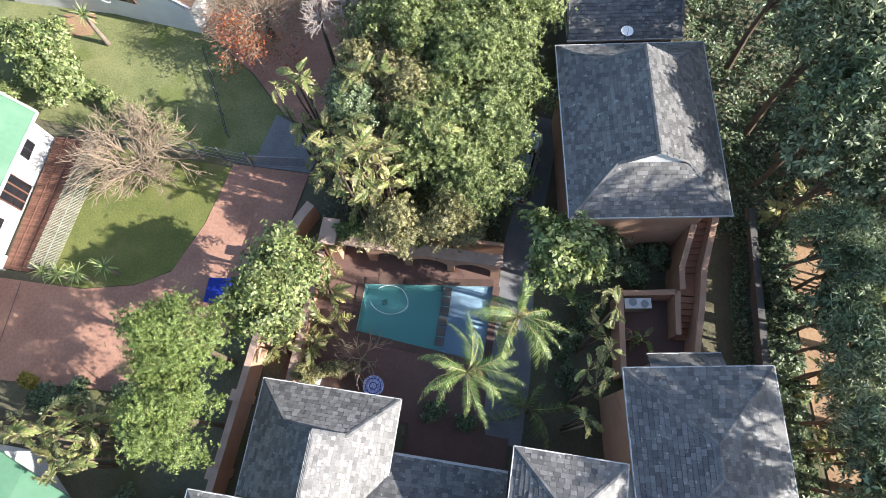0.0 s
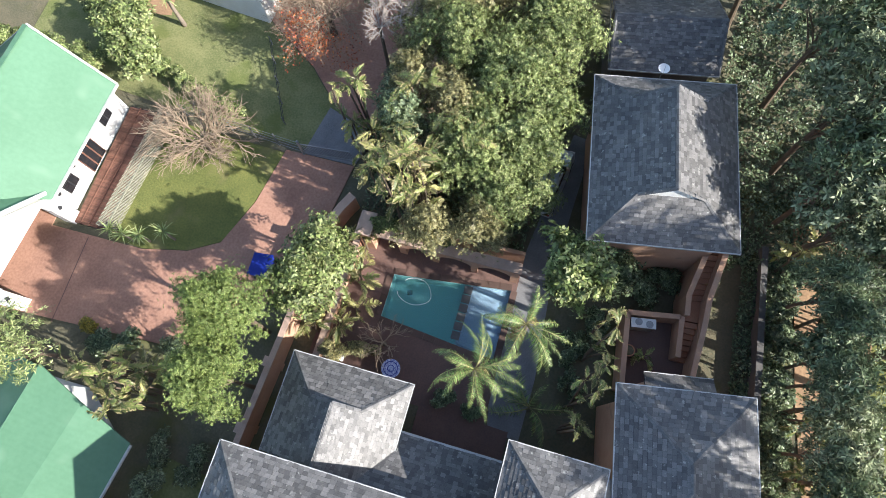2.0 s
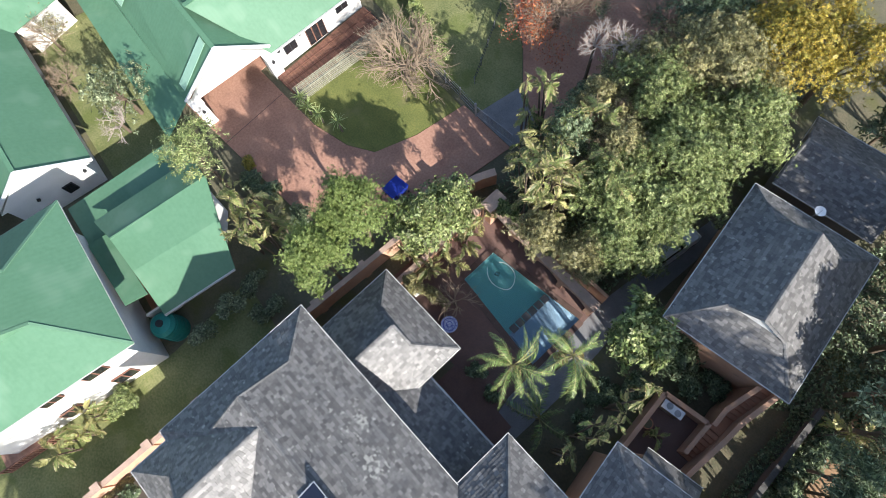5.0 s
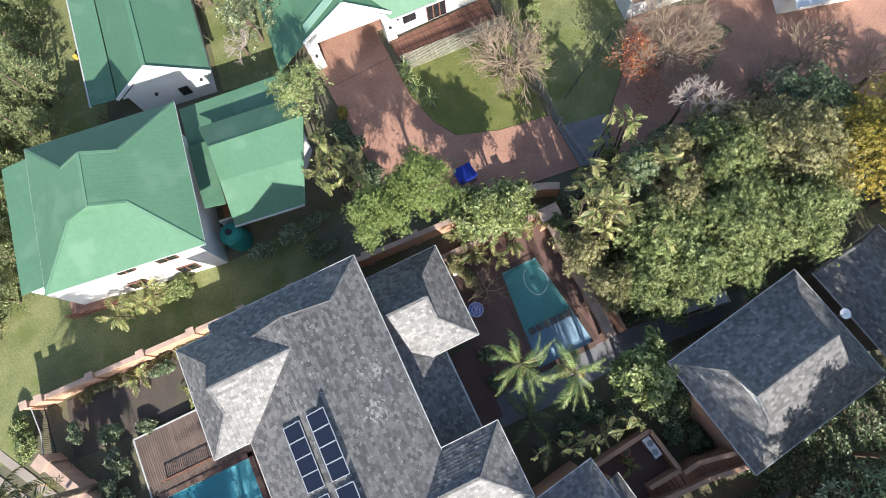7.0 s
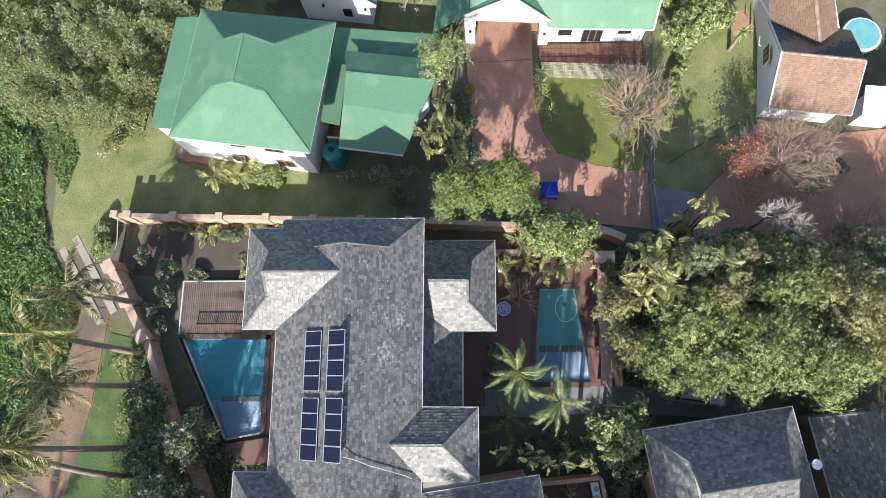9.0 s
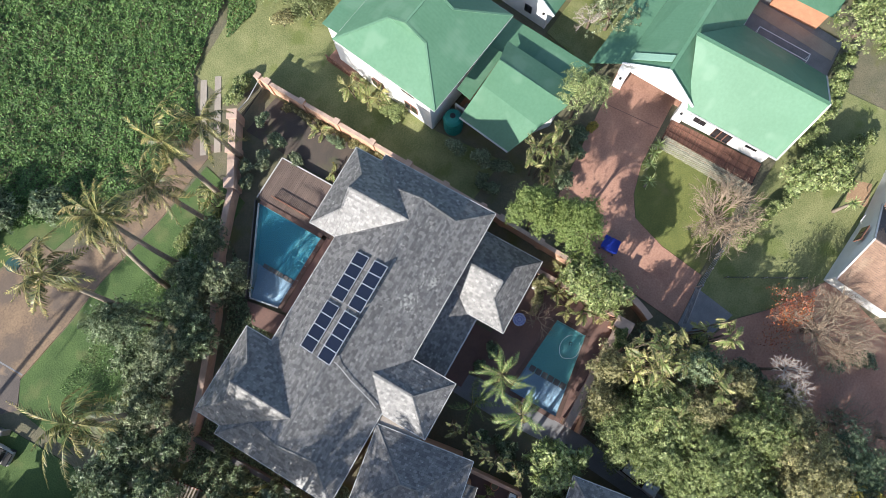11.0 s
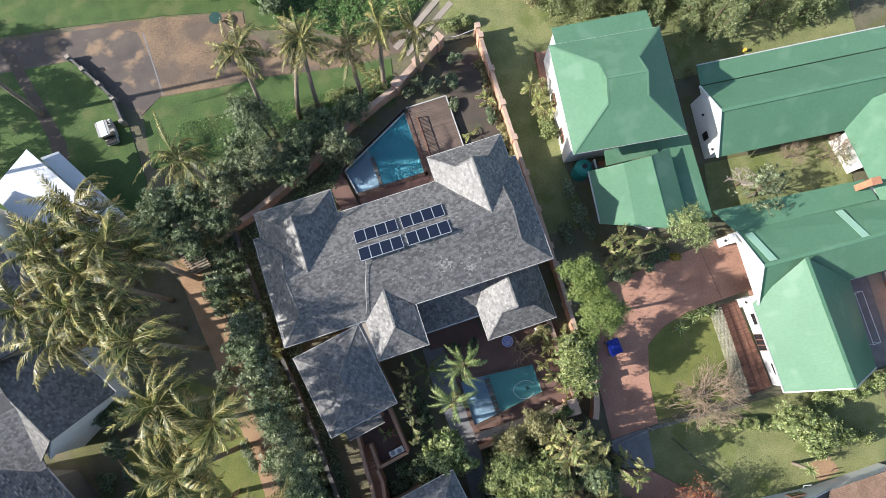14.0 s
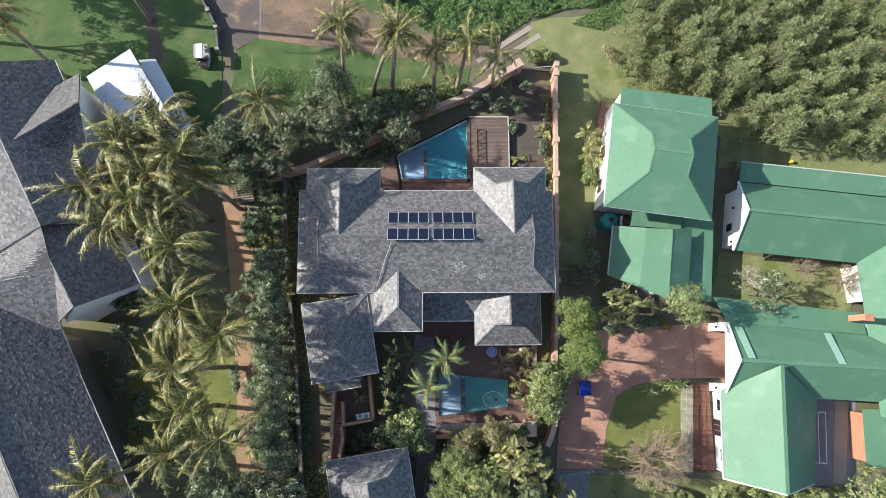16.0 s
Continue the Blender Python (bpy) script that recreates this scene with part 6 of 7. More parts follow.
for k in range(6):
    x = 13.15 + k * 1.6
    part("post", Geo().box((x, -15.25 - k * 0.12, 0.7), (0.07, 0.07, 1.5)), METAL, fn)
for z in (0.2, 0.6, 1.0, 1.35):
    part("wire", Geo().beam((13.15, -15.25, z), (21.2, -15.86, z), 0.018, 0.018), METAL, fn)
pt = thing("joint_line", "dark drainage channel across the driveway", "drain", at=(23, -4, 0.02))
part("channel", Geo().box((23.6, -4.3, 0.025), (0.05, 5.2, 0.012), 2), PAVE_DARK, pt)

# ---- green-roofed house fronts ----
def window(ob, c, size, ang, panes=2, frame=DARK_METAL, label="window"):
    """A framed window on a wall; ang turns the outward normal from +x."""
    w, h = size
    m = Matrix.Translation(c) @ Matrix.Rotation(radians(ang), 4, "Z")
    fr = part("window", Geo().box(None, (0.08, w, h), m=m), frame, ob, label)
    for k in range(panes):
        yy = -w / 2 + w * (k + 0.5) / panes
        part("pane", Geo().box(None, (0.03, w / panes - 0.1, h - 0.12), m=m @ Matrix.Translation((0.035, yy, 0))), GLASS_DARK, fr)
    return fr


def lantern(ob, c):
    part("wall_lamp", Geo().tube([c, Vector(c) + Vector((0, 0, 0.12)), Vector(c) + Vector((0, 0, 0.3))], [0.06, 0.13, 0.05], 8), DARK_METAL, ob, "black wall lantern")


for y, w in ((-9.4, 1.0), (-13.9, 1.0)):
    window(g5, (25.06, y, 1.5), (w, 0.85), 180 - 1, 2, label="brown-framed window")
window(g5, (25.04, -11.5, 1.15), (1.5, 1.9), 179, 3, WOOD_RED, "timber-framed glazed doors")
for y in (-8.5, -10.3, -13.0):
    lantern(g5, (24.98, y, 1.9))
for x, y in ((25.6, -2.2), (25.2, -7.8)):
    pr = part("porch_pier", Geo().box((x, y, 1.15), (0.75, 0.75, 2.5)), WHITE, g5, "white porch pier")
    part("pier_cap", Geo().box((x, y, 2.42), (0.85, 0.85, 0.08)), WHITE, pr)
    lantern(g5, (x - 0.42, y, 1.6))
part("bargeboard", Geo().beam((25.85, -1.8, 2.75), (25.4, -5.2, 5.45), 0.12, 0.2), WHITE, g5, "white bargeboard")
part("bargeboard", Geo().beam((25.4, -5.2, 5.45), (25.15, -8.2, 2.75), 0.12, 0.2), WHITE, g5, "white bargeboard")
for q in ([(26.25, -2.2, 3.12), (26.95, -2.25, 3.12), (26.8, -5.05, 5.36), (26.15, -5.0, 5.36)], [(34.55, -2.85, 3.1), (35.2, -2.9, 3.1), (34.85, -5.65, 5.36), (34.2, -5.6, 5.36)]):
    part("skylight_sheet", Geo().slab(q, 0.03), SKYLIGHT, g5, "paler translucent roof sheet", sheet=True)
ch = thing("chimney", "terracotta brick chimney on the green roof", "chimney", at=(37.45, -1.55, 3.0))
part("flue", Geo().box((37.45, -1.55, 4.1), (0.75, 0.55, 2.2), -5), TERRA, ch)
part("cap", Geo().box((37.45, -1.55, 5.22), (0.85, 0.65, 0.08), -5), TERRA, ch)
part("pot", Geo().tube([(38.0, -1.6, 3.6), (38.0, -1.6, 5.0)], [0.16, 0.14], 10), DARK_METAL, ch, "dark flue pipe")
flat_trim(g5, [(24.8, -8.2, 2.42), (24.45, -15.7, 2.42)], GUTTER)
flat_trim(g5, [(24.45, -15.7, 2.42), (28.15, -16.35, 5.9), (32.6, -16.25, 2.55)], GUTTER, 0.12, 0.12, "bargeboard")
part("wall", Geo().slab([(25.0, -15.5, 2.4), (32.2, -15.9, 2.4), (28.6, -15.75, 5.5)], 0.2), WHITE, g5)
flat_trim(g5, [(28.75, -5.6, 5.93), (28.2, -16.3, 5.93)], GREEN, 0.3, 0.06, "ridge_capping")
flat_trim(g5, [(25.45, -5.2, 5.43), (43.0, -6.3, 5.43)], GREEN, 0.3, 0.06, "ridge_capping")
flat_trim(g4, [(27.25, 8.25, 5.53), (46.2, 6.3, 5.53)], GREEN, 0.3, 0.06, "ridge_capping")
flat_trim(g4, [(27.95, 11.6, 2.75), (27.2, 8.25, 5.55), (26.9, 4.95, 2.75)], WHITE, 0.14, 0.2, "bargeboard")
flat_trim(g4, [(28.7, 13.75, 2.25), (46.8, 11.85, 2.25)], GUTTER)
window(g4, (27.42, 7.4, 1.3), (0.7, 0.9), 173, 1)
lantern(g4, (27.6, 9.2, 1.9))
lantern(g4, (27.15, 5.9, 1.9))
flat_trim(g2, [(15.65, 7.4, 2.45), (14.95, 2.7, 2.45)], GUTTER)
flat_trim(g2, [(19.75, 0.26, 4.5), (17.4, 1.42, 3.8), (15.0, 2.67, 2.5)], GREEN, 0.1, 0.1, "bargeboard")
for y, w, z in ((11.0, 1.3, 4.4), (13.6, 1.1, 4.6), (10.9, 1.3, 1.5), (14.4, 1.2, 1.4)):
    p = rot2((-4.22, y - 12.5), A1, (19.25, 12.5))
    window(g1, (p[0], p[1], z), (w, 1.1), 180 + A1, 2, WOOD_RED, "timber-framed window")
p = rot2((-4.9, 5.6), A1, (19.25, 12.5))
bal = thing("veranda", "red-brown timber veranda railing and floor", "veranda", at=(p[0], p[1], 0))
part("floor", Geo().prism([rot2(q, A1, (19.25, 12.5)) for q in ((-4.7, 4.4), (-4.7, 7.4), (4.2, 7.4), (4.2, 4.4))], -0.05, 0.25), PAVING, bal)
for k in range(22):
    q = rot2((-4.75, 3.0 + k * 0.2), A1, (19.25, 12.5))
    part("baluster", Geo().box((q[0], q[1], 0.7), (0.05, 0.05, 0.9)), WOOD_RED, bal)
a, b = rot2((-4.75, 2.9), A1, (19.25, 12.5)), rot2((-4.75, 7.3), A1, (19.25, 12.5))
part("handrail", Geo().beam((*a, 1.17), (*b, 1.17), 0.1, 0.07), WOOD_RED, bal)
for s in (-0.5, 3.8):
    q = rot2((s, 7.2), A1, (19.25, 12.5))
    part("post", Geo().box((q[0], q[1], 1.5), (0.12, 0.12, 3.0)), WHITE, bal)
tank = thing("water_tank", "round teal plastic rainwater tank", "tank", at=(15.6, 8.0, 0))
part("body", Geo().tube([(15.6, 8.0, -0.05), (15.6, 8.0, 1.9), (15.6, 8.0, 2.15), (15.6, 8.0, 2.28)], [0.78, 0.78, 0.6, 0.25], 26), TEAL, tank, smooth=False)
part("lid", Geo().tube([(15.6, 8.0, 2.26), (15.6, 8.0, 2.36)], [0.24, 0.22], 16), DARK_METAL, tank, "dark screw lid")
for k in range(4):
    part("hoop", Geo().tube([(15.6 + 0.8 * math.cos(a), 8.0 + 0.8 * math.sin(a), 0.35 + 0.45 * k) for a in np.linspace(0, 6.2832, 25)], [0.02] * 25, 4), TEAL, tank)
bc = thing("back_steps", "white plastered back porch with steps", "porch", at=(17.6, 7.6, 0))
for k in range(4):
    part("step", Geo().box((17.2, 7.0 + 0.28 * k, 0.1 + 0.17 * k / 2), (1.1, 0.28, 0.2 + 0.17 * k), -8), CONCRETE, bc)
part("wall", Geo().box((16.75, 7.7, 0.8), (0.15, 1.6, 1.7), -8), WHITE, bc)
part("floor", Geo().box((18.6, 7.7, 0.05), (2.2, 1.3, 0.12), -8), TERRA, bc)

# ---- timber deck and reed screen before the house ----
dk = thing("timber_walk", "red-brown timber deck along the house front", "deck", kind="structure", at=(23.6, -11, 0))
part("joists", Geo().prism([(22.95, -7.5), (24.8, -7.5), (24.75, -15.5), (22.4, -15.5)], -0.05, 0.16), DARK_METAL, dk)
for k in range(62):
    y = -7.55 - k * 0.128
    x0 = 22.95 - 0.55 * k / 62
    part("deck_board", Geo().box(((x0 + 24.8) / 2, y, 0.185), (24.8 - x0, 0.115, 0.035)), WOOD_RED, dk)
for k in range(3):
    x = 23.3 + k * 0.55
    part("beam", Geo().beam((x, -7.5, 0.225), (x - 0.3, -15.5, 0.225), 0.05, 0.05), WOOD_RED, dk)
rs = thing("reed_screen", "weathered grey reed screen leaning beside the deck", "screen", at=(22.4, -11, 0))
for k in range(95):
    y = -7.6 - k * 0.083
    x = 22.92 - 0.5 * k / 95
    part("reed", Geo().beam((x, y, 0.95 + 0.03 * math.sin(k * 1.7)), (x - 0.82, y - 0.03, 0.12), 0.045, 0.03), REED, rs)
for f in (0.15, 0.5, 0.85):
    part("batten", Geo().beam((22.92 - 0.82 * f, -7.55, 0.95 - 0.83 * f + 0.03), (22.42 - 0.82 * f, -15.5, 0.95 - 0.83 * f + 0.03), 0.05, 0.04), REED, rs)

# ---- eastern yard ----
patch("yard_east", [(33.0, -8.9), (39.0, -9.3), (38.0, -17.0), (32.6, -17.0)], 0.0, PATH_GREY, "grey paved service yard", "paving")
patch("yard_strip", [(37.0, -9.2), (38.3, -9.3), (37.2, -16.8), (36.0, -16.8)], 0.02, CONCRETE, "pale concrete strip", "paving")
rk = thing("drying_rack", "white tubular laundry rack in the yard", "rack", at=(35, -12.5, 0))
for x in (34.6, 35.3):
    part("rail", Geo().tube([(x, -10.2, 1.0), (x - 0.35, -14.8, 1.0)], [0.03, 0.03], 6), PLASTIC_WHITE, rk)
for k in range(2):
    part("end_rail", Geo().tube([(34.6 - 0.35 * k, -10.2 - 4.6 * k, 1.0), (35.3 - 0.35 * k, -10.2 - 4.6 * k, 1.0)], [0.03, 0.03], 6), PLASTIC_WHITE, rk)
    for x in (34.6, 35.3):
        part("leg", Geo().tube([(x - 0.35 * k, -10.2 - 4.6 * k, 0), (x - 0.35 * k, -10.2 - 4.6 * k, 1.0)], [0.03, 0.03], 6), PLASTIC_WHITE, rk)
sh = thing("garden_shed", "small garden shed with green roof", "shed", at=(40, -12, 0))
walls(sh, [(38.2, -10.2), (44, -10.2), (44, -14.5), (38.0, -14.5)], 2.4, m=TERRA)
sheet_roof(sh, [[(37.8, -9.8, 2.5), (44.5, -9.8, 3.2), (44.5, -14.9, 3.2), (37.6, -14.9, 2.5)]], ribs=0.7)

# ---- golf cart ----
gc = thing("golf_cart", "faded grey golf cart parked on the grass", "cart", at=(-24.5, 25.3, 0))
mg = Matrix.Translation((-24.5, 25.3, 0)) @ Matrix.Rotation(radians(4), 4, "Z")


def gcp(name, c, s, material, label=""):
    return part(name, Geo().box(None, s, m=mg @ Matrix.Translation(c)), material, gc, label)


hullg = Geo()
ring = []
for yy, w, z0, z1 in ((-1.2, 0.42, 0.4, 0.6), (-1.1, 0.55, 0.3, 0.68), (-0.5, 0.6, 0.26, 0.62), (0.3, 0.6, 0.24, 0.44), (0.6, 0.6, 0.26, 0.8), (0.95, 0.56, 0.3, 0.86), (1.25, 0.42, 0.36, 0.62)):
    ring += [mg @ Vector(p) for p in ((-w, yy, z0), (w, yy, z0), (w, yy, (z0 + z1) / 2), (w * 0.8, yy, z1), (-w * 0.8, yy, z1), (-w, yy, (z0 + z1) / 2))]
hullg.add(ring, [tuple(range(6))[::-1], tuple(range(36, 42))] + [(i * 6 + k, i * 6 + (k + 1) % 6, (i + 1) * 6 + (k + 1) % 6, (i + 1) * 6 + k) for i in range(6) for k in range(6)])
part("body", hullg, CART, gc, "rounded pale grey body")
gcp("canopy", (0, -0.1, 1.85), (0.62, 1.5, 0.05), PLASTIC_WHITE, "pale narrow canopy")
for x in (-0.42, 0.42):
    gcp("canopy_flap", (x, -0.1, 1.82), (0.24, 1.42, 0.04), CART)
gcp("windscreen", (0, 0.62, 1.3), (0.95, 0.03, 0.75), GLASS_DARK, "dark windscreen")
gcp("seat", (0, -0.35, 0.75), (1.0, 0.5, 0.16), DARK_METAL, "dark seat")
gcp("backrest", (0, -0.62, 1.0), (1.0, 0.1, 0.45), DARK_METAL)
gcp("rear_bed", (0, -0.98, 0.72), (0.95, 0.42, 0.1), DARK_METAL)
gcp("front_bumper", (0, 1.27, 0.42), (0.9, 0.07, 0.12), DARK_METAL)
part("steering_wheel", Geo().tube([mg @ Vector((-0.25 + 0.17 * math.cos(a), 0.32 + 0.06 * math.sin(a), 1.05 + 0.16 * math.sin(a))) for a in np.linspace(0, 6.2832, 15)], [0.018] * 15, 5), DARK_METAL, gc)
for x in (-0.36, 0.36):
    gcp("headlight", (x, 1.2, 0.62), (0.16, 0.06, 0.1), PLASTIC_WHITE)
for x in (-0.5, 0.5):
    for y in (-0.75, 0.58):
        gcp("canopy_post", (x, y, 1.25), (0.04, 0.04, 1.2), METAL)
    for y in (-0.8, 0.8):
        c = mg @ Vector((x, y, 0.24))
        ax = (mg.to_3x3() @ Vector((1, 0, 0))) * 0.09
        part("wheel", Geo().tube([c - ax, c + ax], [0.24, 0.24], 14), DARK_METAL, gc)
DARK_TEAL = mat("dark_teal_paint", (0.03, 0.075, 0.065), (0.02, 0.05, 0.045), rough=0.5)
gt = thing("garden_table", "round dark teal garden table on the lawn", "table", at=(-12.2, 33.2, 0))
part("tabletop", Geo().tube([(-12.2, 33.2, 0.72), (-12.2, 33.2, 0.78)], [0.6, 0.6], 20), DARK_TEAL, gt)
part("leg", Geo().tube([(-12.2, 33.2, 0), (-12.2, 33.2, 0.72)], [0.08, 0.06], 8), DARK_METAL, gt)
# low fence along the lane
lf = thing("rail_fence", "pale slatted timber steps and rail at the lane", "fence", at=(-20.6, 12.5, 0))
for k in range(14):
    part("slat", Geo().box((-20.6 + 0.12 * k * 0.5, 13.6 - 0.26 * k, 0.25 + 0.01 * k), (1.9, 0.12, 0.06), 8), CONCRETE, lf)
for dx in (-0.9, 0.9):
    part("stringer", Geo().beam((-20.6 + dx, 13.8, 0.15), (-19.8 + dx, 10.1, 0.3), 0.12, 0.2), WOOD_RED, lf)

# low dark wall between the road and the lawn
lw = thing("road_wall", "low dark stone wall with pale piers", "wall", at=(-24.4, 29.5, 0))
wp = [(-26.4, 33.7), (-25.4, 32.1), (-24.3, 30.2), (-23.4, 28.4), (-23.1, 25.9)]
for a, b in zip(wp, wp[1:]):
    part("panel", Geo().beam((*a, 0.35), (*b, 0.35), 0.22, 0.8), WALL_GREY, lw)
for x, y in wp:
    part("pier", Geo().box((x, y, 0.45), (0.4, 0.4, 1.0), 20), CONCRETE, lw, "pale capped pier")
yb = thing("yellow_tub", "small yellow plastic tub on dry grass", "tub", at=(34.9, 14.4, 0))
YELLOW = mat("yellow_plastic", (0.70, 0.45, 0.06), (0.60, 0.40, 0.08), rough=0.5)
part("tub", Geo().tube([(34.9, 14.4, 0), (34.9, 14.4, 0.35)], [0.12, 0.16], 16), YELLOW, yb)
part("rim", Geo().tube([(34.9, 14.4, 0.35), (34.9, 14.4, 0.4)], [0.17, 0.17], 16), YELLOW, yb)
cw = thing("courtyard_wall", "white plastered wall closing the courtyard", "wall", at=(39.2, 1.8, 0))
part("panel", Geo().box((39.2, 1.8, 1.1), (0.25, 3.4, 2.3), 6), WHITE, cw)
part("coping", Geo().box((39.2, 1.8, 2.28), (0.34, 3.5, 0.07), 6), WHITE, cw)
wf = thing("wire_fence", "low dark wire fence across the grass", "fence", at=(16.2, -19.4, 0))
for z in (0.35, 0.75):
    part("wire", Geo().beam((17.75, -22.0, z), (14.9, -16.8, z), 0.03, 0.03), DARK_METAL, wf)
for k in range(5):
    part("post", Geo().box((17.75 - 0.71 * k, -22.0 + 1.3 * k, 0.4), (0.06, 0.06, 0.9)), METAL, wf)

# ---- trees and plants ----
TREE = "dense leafy garden tree"


def inside(p, poly):
    """Which of many points lie in a polygon."""
    x, y = p[:, 0], p[:, 1]
    r = np.zeros(len(p), bool)
    for (x0, y0), (x1, y1) in zip(poly, poly[1:] + poly[:1]):
        r ^= ((y0 > y) != (y1 > y)) & (x < (x1 - x0) * (y - y0) / (y1 - y0 + 1e-12) + x0)
    return r


# pool palms
palm(-1.95, -7.2, 7.5, PALM_FRONDS, label="feathery green palm beside the pool", dry=PALM_DRY, group="palms by the pool", n=19, trunk_r=0.13, size=0.86)
palm(-0.35, -4.8, 7.9, PALM_FRONDS, label="feathery green palm with a dry frond", dry=PALM_DRY, group="palms by the pool", n=21, trunk_r=0.13, size=0.84)
palm(-3.3, -4.4, 1.3, PALM_FRONDS[:2], label="young low palm beside the path", n=9, trunk_r=0.09)
# coconut palms along the track and the western garden
for x, y, h, lx, ly, n in ((-10.0, 20.4, 12.4, 1.0, 2.0, 20), (-7.5, 21.4, 11.6, 2.9, 0.7, 16), (-5.5, 21.4, 11.8, 1.1, 0.5, 16), (-1.3, 21.4, 10.0, 0.1, -0.4, 13), (1.0, 21.6, 11.0, 0.6, 0.1, 15), (4.6, 22.2, 9.8, -0.5, -1.2, 13), (-16.0, 16.8, 11.4, 0.5, -1.0, 19), (-38.3, 23.2, 11.9, 1.0, 0.2, 18), (-30.2, 29.3, 11.9, 0.7, 0.5, 18), (-21.3, 3.4, 13.8, 0.5, 0.3, 22), (-20.6, -1.0, 14.0, 0.5, 0.3, 34), (-17.7, -3.2, 13.6, 0.5, 0.3, 32), (-20.6, -5.6, 14.0, 0.5, 0.3, 26), (-20.8, -11.4, 13.4, 0.5, 0.3, 24), (-17.4, -10.6, 13.2, 0.5, 0.3, 20), (-26.4, -13.7, 12.6, 0.5, 0.3, 18), (-25.8, 11.0, 14.4, 0.5, 0.3, 22), (-23.0, 13.8, 13.6, 0.5, 0.3, 22), (-21.3, 10.4, 14.2, 0.5, 0.3, 22), (-24.1, 6.6, 14.6, 0.5, 0.3, 24), (-23.1, 8.5, 14.6, 0.5, 0.3, 22), (-28.1, 8.0, 13.4, 0.5, 0.3, 18), (-20.3, 9.6, 12.6, 0.5, 0.3, 18), (-22.7, 5.7, 13.2, 0.5, 0.3, 20), (-26.4, 5.3, 13.0, 0.5, 0.3, 20), (-24.9, 12.6, 13.0, 0.5, 0.3, 20), (-21.8, -9.1, 9.0, 0.5, 0.3, 12)):
    palm(x, y, h, COCO_FRONDS, lean=(lx, ly), n=n + (12 if x < -17 and y < 4 else 7), label="tall coconut palm with yellowing fronds", dry=COCO_DRY, group="coconut palms", trunk_r=0.17, size=1.04 if x < -17 and y < 15 else 0.92)
# pair over the driveway wall
tree("leafy_tree", 10.95, -1.5, 8.6, 1.7, L_FINE, 60000, 0.085, "rounded bright green tree by the boundary wall")
tree("leafy_tree", 11.3, -4.5, 9.0, 1.95, L_FINE, 74000, 0.085, "rounded bright green tree by the boundary wall")
# canopy south of the pool
for x, y, h, R, m, n, s, lab in ((3.75, -11.3, 5.6, 1.25, L_OLIVE, 16000, 0.105, "feathery olive shrub tree over the arches"), (1.35, -11.9, 5.4, 1.35, L_OLIVE, 17000, 0.105, "feathery olive shrub tree over the arches"),
                                 (0.7, -13.6, 5.6, 1.7, L_BRIGHT, 12000, 0.18, TREE), (2.4, -15.6, 6.4, 2.9, L_BRIGHT, 22000, 0.19, "dense bright green garden tree"), (0.2, -16.6, 6.2, 2.2, L_BRIGHT, 15000, 0.19, "dense bright green garden tree"),
                                 (1.6, -19.6, 7.0, 3.2, L_BRIGHT, 24000, 0.19, "dense bright green garden tree"), (4.2, -17.8, 6.4, 2.3, L_OLIVE, 12000, 0.18, TREE), (4.8, -21.2, 7.0, 2.7, L_MID, 18000, 0.19, TREE),
                                 (0.4, -23.2, 7.0, 3.0, L_BRIGHT, 22000, 0.2, "dense bright green garden tree"), (3.6, -25.0, 7.4, 3.2, L_OLIVE, 22000, 0.2, TREE), (6.8, -22.8, 5.8, 2.0, L_OLIVE, 13000, 0.2, TREE),
                                 (5.4, -28.0, 6.2, 2.8, L_DARK, 17000, 0.2, "dark green garden tree"), (1.8, -28.2, 7.6, 3.0, L_YELLOW, 19000, 0.2, "tree with yellowing autumn leaves"), (2.6, -32.4, 7.6, 3.2, L_YELLOW, 16000, 0.2, "tree with yellowing autumn leaves"), (-1.0, -30.5, 7.0, 2.6, L_YELLOW, 12000, 0.2, TREE), (-0.7, -18.6, 6.2, 1.5, L_BRIGHT, 8000, 0.2, TREE), (6.6, -16.2, 6.4, 1.5, L_DARK, 9000, 0.2, "dark green garden tree"), (6.8, -19.4, 5.8, 1.6, L_OLIVE, 10000, 0.2, TREE), (-0.9, -14.4, 5.0, 1.2, L_MID, 6000, 0.2, TREE)):
    tree("leafy_tree", x, y, h * 1.1, R, m, int(n * 2.1) if s > 0.12 else n, s * 0.58 if s > 0.12 else s, lab)
for x, y, h in ((4.4, -12.6, 8.0), (5.4, -12.4, 8.4), (5.1, -13.6, 8.2), (6.0, -14.6, 7.4), (4.5, -14.9, 7.8), (2.7, -15.9, 7.0), (3.6, -16.6, 7.6), (7.1, -16.2, 6.8), (6.3, -17.4, 6.8), (6.6, -13.3, 7.0), (7.6, -14.6, 5.6)):
    paddle_plant(x, y, h, BLADES, 8, label="wild banana clump with torn sunlit leaves", group="wild bananas", spread=0.6)
for x, y, h, R in ((4.6, -16.4, 17.5, 1.5), (3.4, -20.8, 19.0, 1.7), (5.6, -22.0, 19.0, 1.7), (2.2, -24.6, 19.5, 1.6), (5.4, -14.4, 18.0, 1.2), (5.0, -19.0, 18.0, 1.5), (6.6, -20.8, 16.5, 1.6)):
    bare_tree("bare_shrub", x, y, h, R, TWIG, "leafless twiggy shrub in the canopy", depth=4)
bare_tree("bare_shrub", 5.9, -18.4, 17.0, 1.8, TWIG, "leafless shrub among the bananas", depth=4)
bare_tree("bare_shrub", 5.0, -26.0, 6.5, 2.4, TWIG, "leafless twiggy tree top", depth=4)
